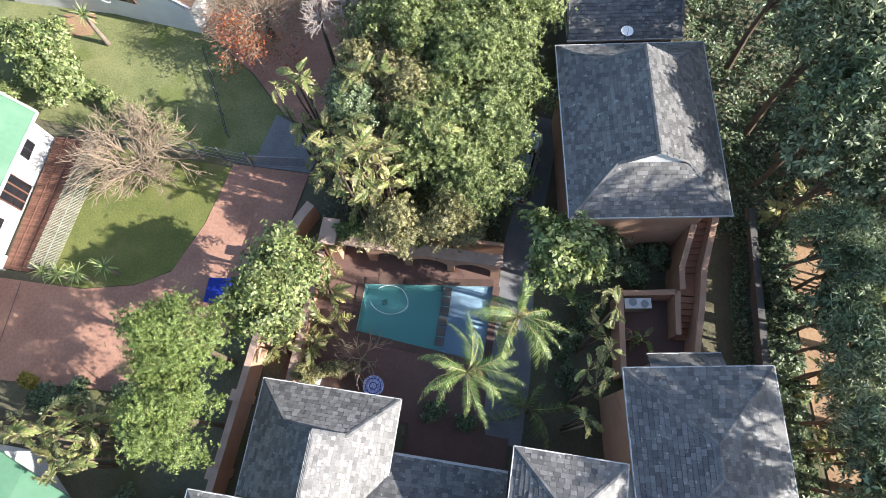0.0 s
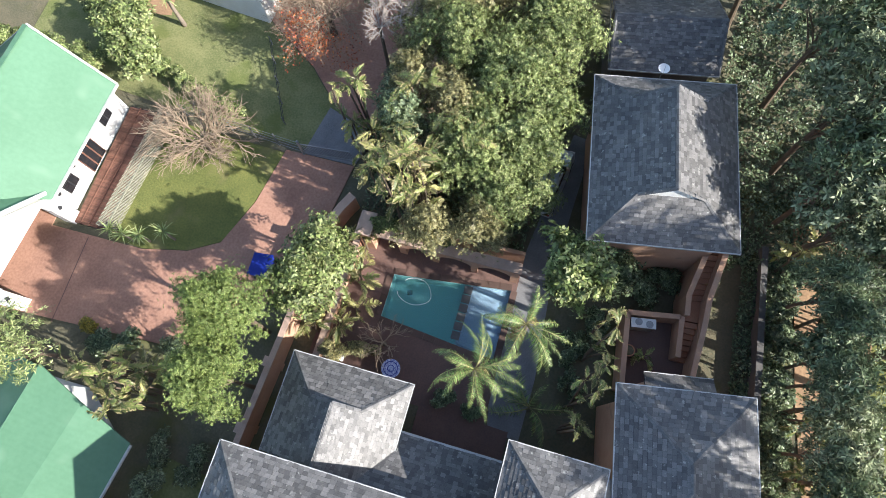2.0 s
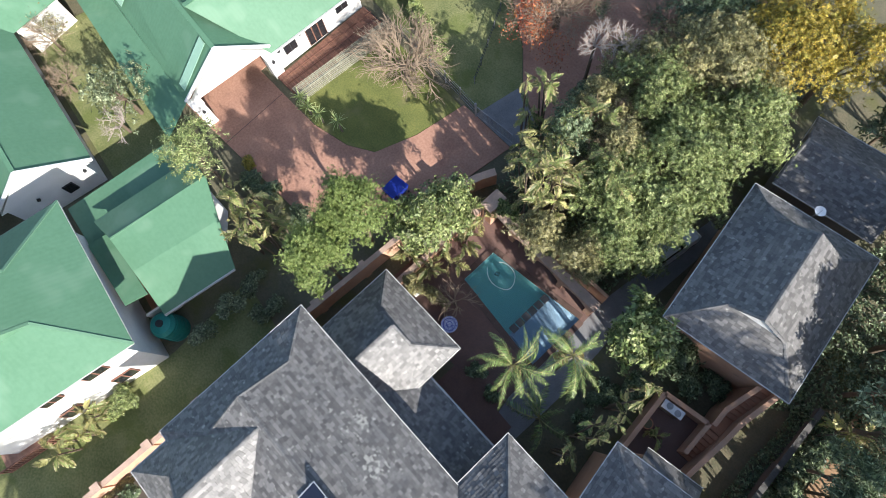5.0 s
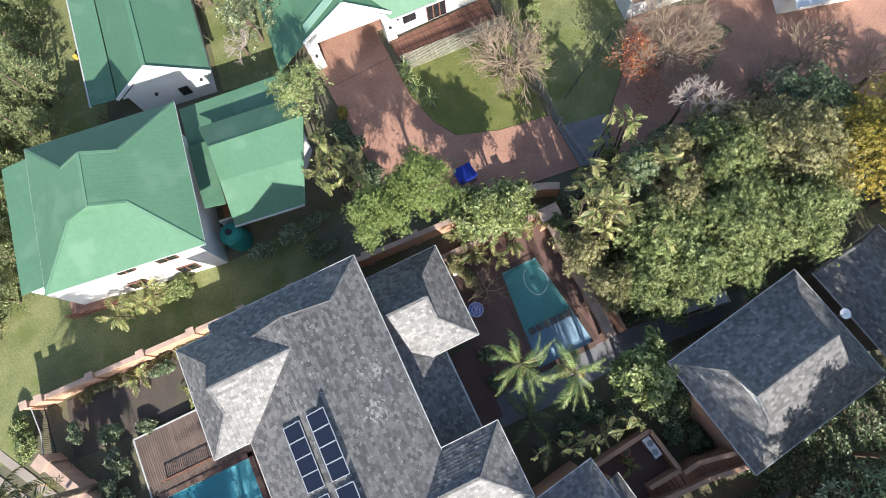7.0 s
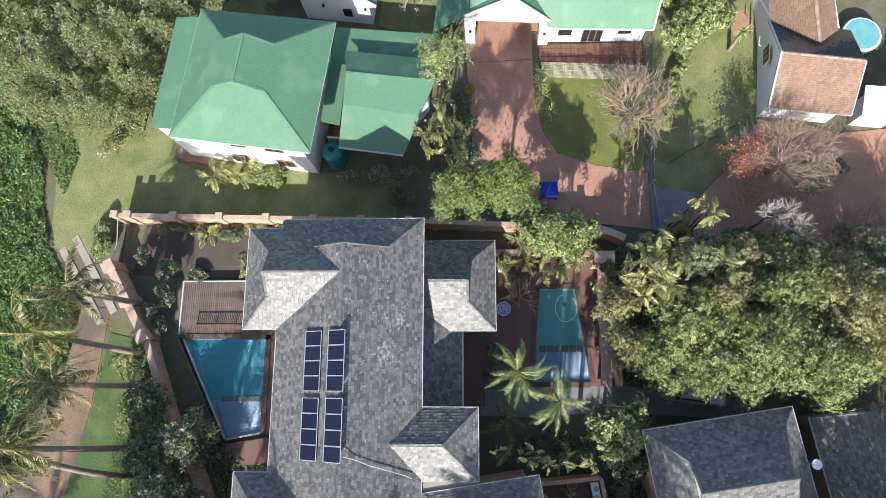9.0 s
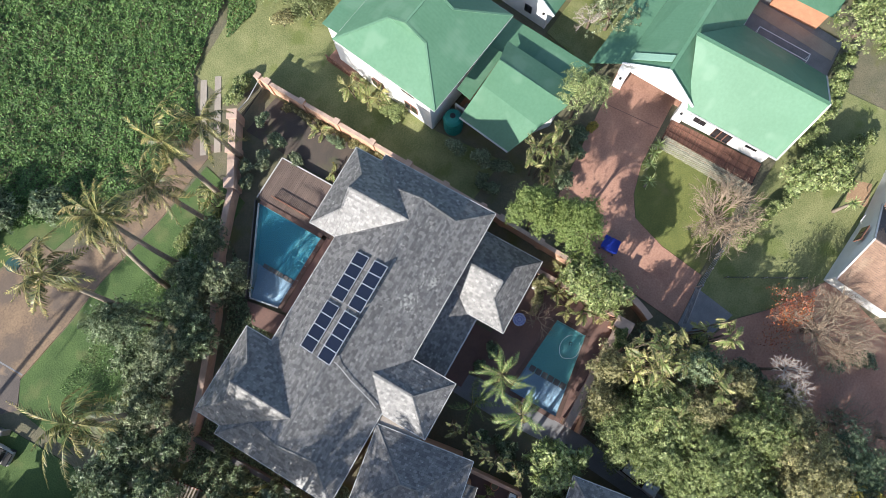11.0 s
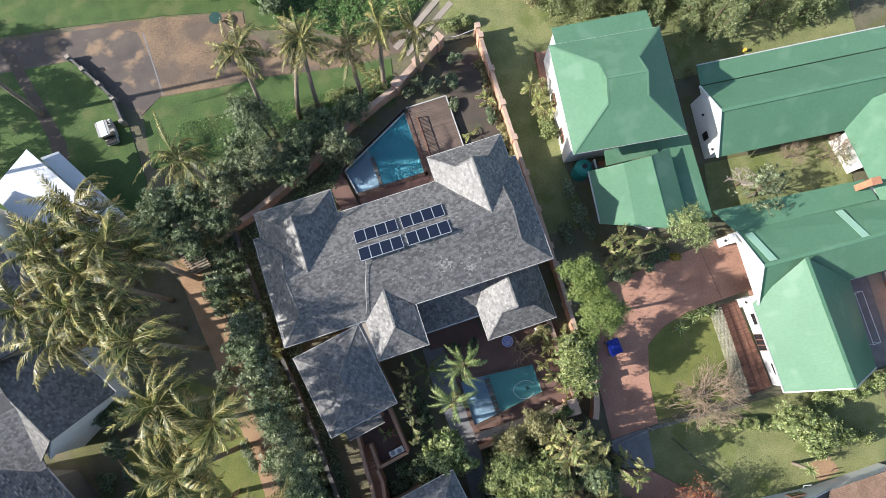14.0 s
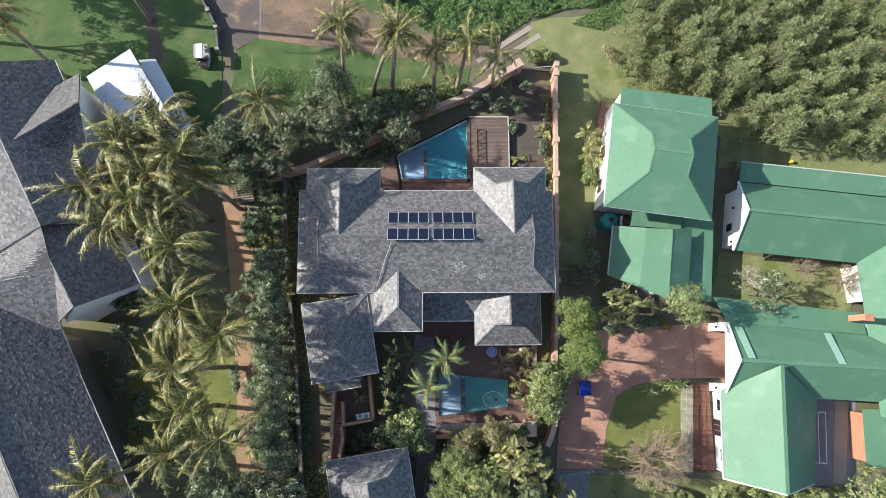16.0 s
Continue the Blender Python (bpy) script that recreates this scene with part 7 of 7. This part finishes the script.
bare_tree("bare_tree", 8.6, -27.8, 6.0, 2.6, TWIG, "leafless grey-brown tree over the paved yard", depth=5)
bare_tree("bare_tree", 9.6, -31.5, 6.0, 2.8, TWIG, "leafless grey-brown tree over the paved yard", depth=5)
bare_tree("bare_tree", 6.4, -34.5, 6.5, 3.0, TWIG, "leafless grey-brown tree over the paved yard", depth=5)
bare_tree("bare_shrub", 9.6, -21.6, 17.0, 1.5, TWIG_WHITE, "bleached leafless shrub in the yard", depth=4, thin=1.2)
bare_tree("bare_shrub", 8.4, -22.6, 18.0, 1.5, TWIG_WHITE, "bleached leafless shrub in the yard", depth=4, thin=1.2)
for x, y in ((9.7, -16.4), (9.4, -17.3)):
    paddle_plant(x, y, 6.6, BLADES, 6, label="pale wild banana beside the drive", group="wild bananas", spread=0.5)
bush("bush", [(8.9, -20.4, 0.9, 1.0, 1.4, 1.0), (8.2, -22.4, 1.2, 1.0, 1.3, 1.2), (9.3, -16.9, 0.7, 0.6, 0.9, 0.8), (8.3, -14.6, 1.0, 0.7, 0.9, 1.0)], L_DARK, 9000, 0.18, "dark green shrubs at the yard edge")
bush("bush", [(14.2, -27.8, 0.6, 0.7, 1.4, 0.7), (12.6, -26.6, 0.5, 0.5, 0.7, 0.6)], L_DARK, 3000, 0.18, "low dark shrub in the paved yard")
# east of the pool
tree("leafy_tree", 8.5, -7.1, 7.4, 1.6, L_MID, 15000, 0.18, "broad-leaved tree beside the boundary wall", aspect=0.6)
tree("leafy_tree", 8.35, -8.9, 6.8, 1.3, L_MID, 9000, 0.18, "broad-leaved shrub beside the boundary wall", aspect=0.6)
for x, y, h in ((7.4, -5.9, 1.6), (6.7, -7.2, 1.8), (6.9, -8.8, 2.2), (7.5, -10.0, 2.4), (8.8, -8.4, 2.6), (8.6, -6.4, 2.2), (8.7, -5.0, 1.8)):
    paddle_plant(x, y, h, BLADES, 5, label="banana plant with pale torn leaves by the pool", group="bananas by the pool", spread=0.45)
bush("bush", [(5.9, -5.0, 0.5, 1.1, 0.7, 0.6), (7.4, -4.6, 0.6, 0.7, 0.6, 0.7)], L_OLIVE, 5000, 0.13, "olive shrub beside the garden table")
bare_tree("bare_shrub", 4.9, -5.6, 2.3, 1.8, TWIG_PALE, "leafless frangipani beside the pool", depth=3)
bush("bush", [(0.9, -3.6, 0.5, 0.7, 0.5, 0.6), (-0.4, -3.4, 0.4, 0.6, 0.5, 0.5)], L_DARK, 2500, 0.15, "dark green patio shrub in shade")
bush("bush", [(6.4, -11.4, 2.4, 0.8, 0.5, 0.5), (3.4, -11.6, 2.35, 0.9, 0.4, 0.4)], L_MID, 4000, 0.16, "creeper over the arched wall")
# between guest house and path
tree("leafy_tree", -3.65, -10.9, 6.9, 1.7, L_BRIGHT, 9000, 0.24, "round-leaved tree beside the guest house", aspect=0.65)
tree("leafy_tree", -5.6, -12.4, 3.4, 1.3, L_DARK, 5000, 0.22, "dark shrub tree beside the guest house")
bush("bush", [(-7.4, -12.2, 0.7, 1.3, 1.0, 0.9), (-8.6, -12.8, 0.6, 0.9, 0.8, 0.8), (-5.6, -9.8, 0.6, 0.8, 1.0, 0.8), (-4.8, -8.0, 0.5, 0.7, 1.2, 0.7), (-5.0, -6.0, 0.5, 0.6, 1.0, 0.7)], L_DARK, 11000, 0.17, "shaded dark green shrubs")
for x, y, h in ((-5.5, -9.1, 8.0), (-5.3, -7.7, 8.6), (-5.25, -6.4, 9.0), (-5.2, -5.2, 8.6), (-5.05, -3.8, 8.0), (-8.1, -8.3, 1.7)):
    paddle_plant(x, y, h, BLADES[:2], 5, label="tall wild banana beside the terrace", group="wild bananas by the terrace", spread=0.2, size=0.75)
# trees that shade annex and guest house from the west
for x, y, h, R, m in ((-15.6, -4.4, 7.8, 1.3, L_DARK), (-15.3, -8.8, 8.0, 1.2, L_DARK), (-14.6, -12.8, 8.2, 1.4, L_DARK), (-14.4, -15.6, 10.0, 2.0, L_GREY), (-13.9, -17.7, 11.0, 1.9, L_DARK), (-13.5, -20.9, 11.8, 2.5, L_GREY), (-15.6, -19.4, 11.6, 2.6, L_GREY), (-16.2, -23.2, 11.6, 3.0, L_GREY), (-12.4, -24.8, 11.4, 2.6, L_DARK), (-17.4, -15.6, 10.4, 2.0, L_DARK), (-14.8, -27.6, 11.6, 3.0, L_GREY), (-19.4, -20.3, 10.6, 2.8, L_DARK), (-9.6, -29.8, 11.0, 2.6, L_DARK), (-12.2, -31.5, 12.0, 2.8, L_DARK), (-8.8, -34.5, 11.0, 2.6, L_DARK), (-4.6, -34.5, 7.0, 2.2, L_DARK), (-5.6, -30.6, 4.6, 1.6, L_DARK), (-15.4, -11.0, 8.0, 1.3, L_DARK), (-15.6, 1.6, 7.0, 1.2, L_DARK), (-15.2, -5.6, 7.8, 1.2, L_GREY), (-15.4, -7.6, 7.6, 1.1, L_GREY)):
    tree("leafy_tree", x, y, h, R, m, int((3400 if y < -15 else 4000) * R), 0.24 if y < -15 else 0.23, "tall dark tree with pale sunlit leaf tips", crown=0.5, aspect=0.45 if y < -15 else 0.3)
for x, y, h in ((-16.4, -4.4, 2.8), (-15.6, -7.4, 3.0), (-15.2, 1.6, 2.6), (-17.2, 6.4, 2.4), (-14.6, -15.2, 3.4), (-17.4, -12.8, 3.4), (-16.6, -19.2, 4.0)):
    paddle_plant(x, y, h, BLADES, 6, label="wild banana clump along the lane", group="wild bananas along the lane", spread=0.6)
bush("bush", [(-4.0, -22.6, 0.9, 0.9, 0.5, 1.0), (-6.4, -23.0, 1.0, 1.1, 0.5, 1.1), (-8.6, -23.3, 0.9, 0.9, 0.6, 1.0)], L_DARK, 5000, 0.2, "dark creeper between guest house and outbuilding")
# dark belt west and north of the house
for x, y, h, R, m in ((-11.2, 16.8, 5.4, 2.2, L_GREY), (-14.6, 16.4, 5.0, 2.2, L_GREY), (-7.6, 18.0, 4.4, 1.8, L_DARK), (-4.6, 16.6, 3.8, 1.7, L_GREY), (-12.6, 19.0, 4.0, 2.0, L_DARK), (-17.8, 16.0, 4.6, 2.2, L_DARK), (-20.6, 15.6, 5.0, 2.2, L_DARK), (-9.2, 15.6, 4.4, 1.6, L_DARK), (-19.4, 12.4, 4.6, 1.7, L_DARK), (-22.6, 13.4, 5.0, 2.0, L_DARK), (-5.6, 19.2, 3.4, 1.5, L_DARK), (-16.6, 13.2, 4.0, 1.6, L_DARK), (-2.4, 19.8, 3.0, 1.4, L_DARK)):
    tree("leafy_tree", x, y, h * 1.05, R, m, int(5200 * R), 0.18, "shady dark garden tree beside the wall")
tree("leafy_tree", -10.6, 20.2, 8.0, 2.0, L_DARK, 30000, 0.12, "tall dark dense tree beyond the garden wall", crown=0.75)
for x, y, h in ((0.6, 22.2, 2.2), (-0.4, 21.6, 1.8)):
    paddle_plant(x, y, h, BLADES, 7, label="pale wild banana by the garden wall", group="wild bananas by the wall", spread=0.5)
bush("bush", [(5.2, 20.3, 0.7, 0.9, 0.8, 0.9), (4.0, 20.9, 0.8, 0.8, 0.7, 0.9), (6.6, 18.0, 0.4, 0.5, 0.7, 0.5), (2.8, 20.2, 0.7, 0.8, 0.6, 0.8)], L_GREY, 6000, 0.16, "grey-green shrubs inside the garden wall")
bush("hedge", [(10.2, 21.0 - k * 1.1, 0.35, 0.45, 0.7, 0.55) for k in range(10)], L_OLIVE, 9000, 0.14, "low olive planting along the wall", "hedge")
bush("bush", [(9.5, 12.4, 0.6, 0.5, 0.9, 0.7), (9.6, 15.4, 0.6, 0.5, 1.0, 0.7), (6.8, 12.2, 0.5, 0.5, 0.6, 0.6), (7.2, 19.8, 0.7, 0.6, 0.9, 0.8), (8.2, 22.0, 0.7, 0.8, 0.6, 0.8)], L_DARK, 6000, 0.17, "dark shrubs along the shaded drive")
paddle_plant(9.4, 17.6, 0.8, BLADES, 4, label="small pale plant by the drive", spread=0.25)
paddle_plant(7.3, 14.4, 0.7, BLADES, 3, label="small pale plant by the drive", spread=0.2)
bush("bush", [(9.2, 25.4, 0.6, 1.5, 0.8, 0.8), (10.4, 25.6, 0.5, 0.9, 0.7, 0.7)], L_MID, 7000, 0.15, "rounded green bush outside the gate")
bush("bush", [(-3.0, 22.4, 0.3, 2.0, 0.6, 0.4), (-6.5, 21.6, 0.3, 2.0, 0.7, 0.4), (0.0, 20.8, 0.3, 1.0, 0.6, 0.5)], L_MID, 6000, 0.15, "low green planting on the verge")
# beside the green villas
for x, y, h in ((14.3, 16.6, 2.2), (14.1, 15.4, 2.0), (14.2, 14.2, 1.8)):
    paddle_plant(x, y, h, BLADES, 6, label="wild banana against the white villa", group="wild bananas by the villa", spread=0.5)
bush("bush", [(14.1, 12.4, 0.7, 0.8, 0.9, 0.9), (14.2, 13.6, 0.6, 0.6, 0.8, 0.8)], L_BRIGHT, 6000, 0.14, "rounded bright bush against the villa")
for x, y, h in ((16.6, 0.2, 4.6), (15.5, 0.5, 4.4), (15.9, -0.7, 4.4), (17.4, -0.4, 4.0), (14.9, -0.4, 3.8)):
    paddle_plant(x, y, h + 1.0, BLADES, 7, label="large wild banana beside the garage", group="wild bananas by the garage", spread=0.7)
bush("bush", [(13.6, 6.6, 1.2, 0.7, 0.9, 1.1), (13.9, 4.6, 1.2, 0.8, 1.0, 1.2), (14.2, 2.6, 0.8, 0.7, 0.9, 0.9), (12.6, 3.2, 0.4, 0.7, 1.2, 0.5)], L_GREY, 6500, 0.17, "silvery shrubs in the shade of the house")
tree("leafy_tree", 21.0, -0.15, 7.4, 1.8, L_BRIGHT, 5600, 0.2, "thin pale green tree over the garage roof", aspect=0.3)
bush("bush", [(20.9, -2.1, 0.6, 0.5, 0.5, 0.6)], L_YELLOW, 1600, 0.13, "small yellow shrub by the driveway")
bush("bush", [(19.6, -1.4, 0.6, 1.0, 0.7, 0.7), (18.4, -2.0, 0.5, 0.8, 0.6, 0.6), (15.6, -2.4, 0.6, 0.8, 0.8, 0.7)], L_DARK, 4500, 0.17, "dark shrubs at the driveway edge")
for x, y, h in ((20.0, -7.6, 1.3), (21.0, -7.4, 1.2), (18.6, -8.1, 1.4), (21.9, -7.5, 1.1)):
    palm(x, y, h, [SPIKE], n=22, label="small spiky dragon tree on the lawn", trunk_r=0.06, group="dragon trees", name="dragon_tree")
bare_tree("bare_tree", 18.6, -14.0, 4.2, 3.5, TWIG_PALE, "leafless spreading shrub tree at the lawn", depth=4, stems=14, thin=0.8)
bare_tree("bare_tree", 14.1, -23.7, 5.0, 4.0, TWIG_PALE, "leafless spreading tree with last red leaves", leaves=(L_RED, 1500, lambda q: q.y > -21.7 and q.x < 15.6), depth=5, stems=13, thin=0.6)
bush("hedge", [(18.0 + k * 0.8, -16.5 - 0.24 * k - 0.006 * k * k, 0.6, 0.65, 0.55, 0.75) for k in range(17)], L_MID, 17000, 0.17, "leafy boundary hedge behind the lawn", "hedge")
tree("leafy_tree", 26.0, -19.6, 3.6, 2.0, L_BRIGHT, 9000, 0.22, "bright shrub tree behind the lawn")
tree("leafy_tree", 24.6, -18.4, 2.6, 1.4, L_BRIGHT, 5000, 0.22, "bright shrub behind the lawn")
bush("hedge", [(28.0 + k * 1.3, -17.8, 0.8, 0.9, 0.9, 0.9) for k in range(7)], L_BRIGHT, 9000, 0.2, "bright hedge behind the green house", "hedge")
tree("leafy_tree", 39.0, -17.6, 5.0, 3.4, L_MID, 14000, 0.22, "large rounded green tree")
palm(24.0, -22.0, 2.6, [SPIKE], n=30, label="spiky yucca before the tiled house", trunk_r=0.12, name="yucca")
bush("bush", [(22.0, -33.8, 0.9, 1.2, 1.0, 1.0), (19.4, -31.6, 0.7, 0.9, 0.9, 0.9)], L_MID, 5000, 0.2, "green shrubs beside the hot tub")
# courtyard between the green houses
bare_tree("bare_tree", 29.0, 2.4, 3.6, 1.6, TWIG_WHITE, "pale leafless courtyard tree", depth=4)
tree("leafy_tree", 29.6, 1.0, 4.4, 2.1, L_GREY, 3600, 0.17, "thin grey-green courtyard tree")
bare_tree("bare_tree", 34.4, 3.4, 3.4, 1.7, TWIG, "leafless brown courtyard tree with fine twigs", depth=5)
bare_tree("bare_tree", 37.8, 2.2, 4.0, 1.9, TWIG, "leafless brown courtyard tree with fine twigs", depth=5, leaves=(L_OLIVE, 500, lambda q: q.y < 2.2))
# young pines in the north-east, in loose rows
GROVE = [(16.8, 23.8), (21.0, 21.4), (25.0, 20.2), (28.5, 18.4), (30.6, 16.0), (32.8, 15.6), (35.6, 17.4), (38.6, 14.6), (46.0, 13.6), (49.0, 38.0), (27.0, 38.0), (17.0, 29.8)]
pr = np.random.default_rng(21)
spots = np.array([(15.6 + 2.35 * i + 0.12 * j + pr.normal(0, 0.15), 16.0 + 1.55 * j + pr.normal(0, 0.35)) for j in range(15) for i in range(15)])
for x, y in spots[inside(spots, GROVE)]:
    pine(x, y, 3.4 + 3.6 * pr.random(), 1.15 + 0.75 * pr.random(), "feathery grey-green young pine in a grove", "pine grove")
bush("bush", [(26.0, 20.0, 0.8, 1.2, 0.8, 0.9), (16.6, 25.6, 0.6, 1.4, 1.0, 0.8), (28.8, 13.9, 0.4, 0.5, 0.5, 0.5)], L_OLIVE, 6000, 0.16, "low olive bushes at the grove edge")


def cover(name, poly, n, size, material, label, category, h0=0.1, h1=0.6, lump=1.6, aspect=0.5):
    """A rank of low growth over an area, as one piece."""
    rng = np.random.default_rng(len(name) * 7 + n)
    a = np.array(poly)
    p = rng.random((int(n * 1.9), 2)) * (a.max(0) - a.min(0)) + a.min(0)
    p = p[inside(p, poly)][:n]
    z = np.array([noise.noise(Vector((x / lump, y / lump, 0.3))) for x, y in p])
    z2 = np.array([noise.noise(Vector((x * 1.9, y * 1.9, 7.3))) for x, y in p])
    zz = h0 + (h1 - h0) * np.clip(0.5 + 0.9 * z + 0.5 * z2, 0, 1.3) * (0.6 + 0.4 * rng.random(len(p)))
    c = np.column_stack([p, zz])
    nor = np.tile((0.0, 0.0, 1.0), (len(c), 1))
    return part(name, leaves_mesh(name, c, nor, size, aspect, rng=rng, spread=0.55), material, None, label, category=category, kind="stuff")


cover("field_growth", [(4.6, 26.9), (8.6, 29.8), (12.6, 31.0), (16.0, 31.4), (24.0, 36.0), (24.0, 52), (-24, 52), (-14, 40), (-6.0, 31.0), (-1.0, 27.6)], 125000, 0.25, L_FIELD, "dense knee-high bright green field growth", "field", 0.1, 0.7)
cover("grass_tufts", [(13.0, 29.4), (16.4, 28.6), (20.0, 30.2), (24.5, 33.0), (24.0, 36.0), (16.0, 31.2)], 6000, 0.2, L_FIELD, "rough grass tufts at the field edge", "grass", 0.02, 0.3)
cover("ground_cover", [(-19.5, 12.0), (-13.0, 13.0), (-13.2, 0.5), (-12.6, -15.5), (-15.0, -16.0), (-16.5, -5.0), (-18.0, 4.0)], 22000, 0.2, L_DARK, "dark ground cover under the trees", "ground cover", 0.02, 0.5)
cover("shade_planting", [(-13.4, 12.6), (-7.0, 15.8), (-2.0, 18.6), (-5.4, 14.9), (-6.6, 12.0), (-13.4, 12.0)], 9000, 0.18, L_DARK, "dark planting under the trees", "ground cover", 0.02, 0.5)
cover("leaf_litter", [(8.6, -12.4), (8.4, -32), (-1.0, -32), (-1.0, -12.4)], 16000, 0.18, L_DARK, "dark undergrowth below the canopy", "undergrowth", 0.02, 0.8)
cover("verge_growth", [(-18.5, 24.4), (-9, 23.6), (-2, 22.6), (1.0, 20.9), (-4.0, 18.9), (-12, 20.4), (-19.4, 20.2)], 9000, 0.12, L_FIELD, "short grass and weeds on the verge", "grass", 0.01, 0.12)
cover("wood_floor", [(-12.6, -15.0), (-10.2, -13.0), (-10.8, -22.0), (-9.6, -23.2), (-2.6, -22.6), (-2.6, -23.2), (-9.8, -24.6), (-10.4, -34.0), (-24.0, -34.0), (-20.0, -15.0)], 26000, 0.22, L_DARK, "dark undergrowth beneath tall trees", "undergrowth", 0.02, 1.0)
for x, y, h, R, m in ((-12.5, 38.0, 3.0, 2.2, L_GREY), (-16.0, 39.5, 3.4, 2.4, L_GREY), (-19.5, 41.0, 3.6, 2.6, L_DARK), (-9.0, 36.5, 2.6, 1.8, L_DARK), (-14.0, 43.0, 3.4, 2.6, L_DARK), (-6.4, 33.0, 2.2, 1.4, L_DARK)):
    tree("leafy_tree", x, y, h, R, m, int(4000 * R), 0.24, "grey-green shore shrub tree")
for x, y, h, R in ((-33.5, -17.5, 6.0, 3.0), (-24.0, -20.0, 6.0, 3.0), (-30.0, 1.0, 3.0, 1.4), (-20.6, -16.5, 6.0, 2.4)):
    tree("leafy_tree", x, y, h, R, L_DARK, int(3600 * R), 0.24, "shady dark tree beside the slate house")
bush("bush", [(-20.0, 0.6, 0.8, 0.9, 1.2, 0.9), (-19.6, -6.6, 0.6, 0.8, 1.4, 0.8), (-28.6, -8.6, 0.5, 0.9, 1.4, 0.6), (-29.6, -4.6, 0.5, 0.8, 1.2, 0.6), (-18.9, 6.4, 0.7, 0.7, 1.2, 0.9)], L_GREY, 8000, 0.18, "grey-green shrubs under the palms")
bush("bush", [(-18.4 + 0.28 * k + (0.5 if k % 2 else -0.4), 7.0 - 2.0 * k, 0.7, 0.8, 1.1, 0.8 + 0.1 * (k % 3)) for k in (0, 1, 2, 3, 4, 6, 9, 11)], L_DARK, 10000, 0.22, "straggling dark shrubs along the sandy lane")
# added trees out of view, for the shadows on the front lawn
for x, y, h, R in ((-47.0, 33.0, 13.0, 3.4), (-46.5, 27.0, 12.0, 3.0), (-49.0, 38.5, 13.0, 3.6)):
    tree("leafy_tree", x, y, h, R, L_DARK, int(1700 * R), 0.38, "unseen tall tree added to shade the front lawn")
bush("bush", [(-26.6, -14.6, 0.7, 0.8, 0.9, 0.9), (-28.4, -11.0, 0.8, 0.8, 0.9, 0.9), (-30.2, -7.6, 0.7, 0.9, 0.9, 0.8), (-31.6, -4.6, 0.9, 0.9, 0.9, 1.0), (-30.4, -2.4, 0.8, 1.0, 0.9, 0.9), (-28.0, -0.2, 0.9, 1.1, 0.9, 1.0)], L_DARK, 9000, 0.2, "dark shrubs along the shaded house wall")
bush("bush", [(-16.1 + 0.12 * k, 10.0 - 2.1 * k, 0.8, 0.9, 1.1, 0.9 + 0.15 * (k % 3)) for k in range(12)], L_DARK, 14000, 0.22, "dark shrubs over the lane wall")
for x, y, h, R in ((-17.8, 7.4, 4.5, 1.3), (-15.7, 3.4, 7.2, 1.5), (-15.7, -0.6, 7.6, 1.4), (-15.6, 0.8, 7.4, 1.1), (-15.8, -3.0, 7.6, 1.3), (-16.3, -7.4, 6.0, 1.2), (-15.5, -10.0, 6.2, 1.2), (-15.7, -12.2, 6.2, 1.3), (-17.9, 2.1, 3.4, 1.0)):
    tree("leafy_tree", x, y, h, R, L_GREY if R > 1.35 else L_DARK, int(3000 * R), 0.23, "straggling dark tree over the sandy lane", crown=0.5, group="trees along the lane")
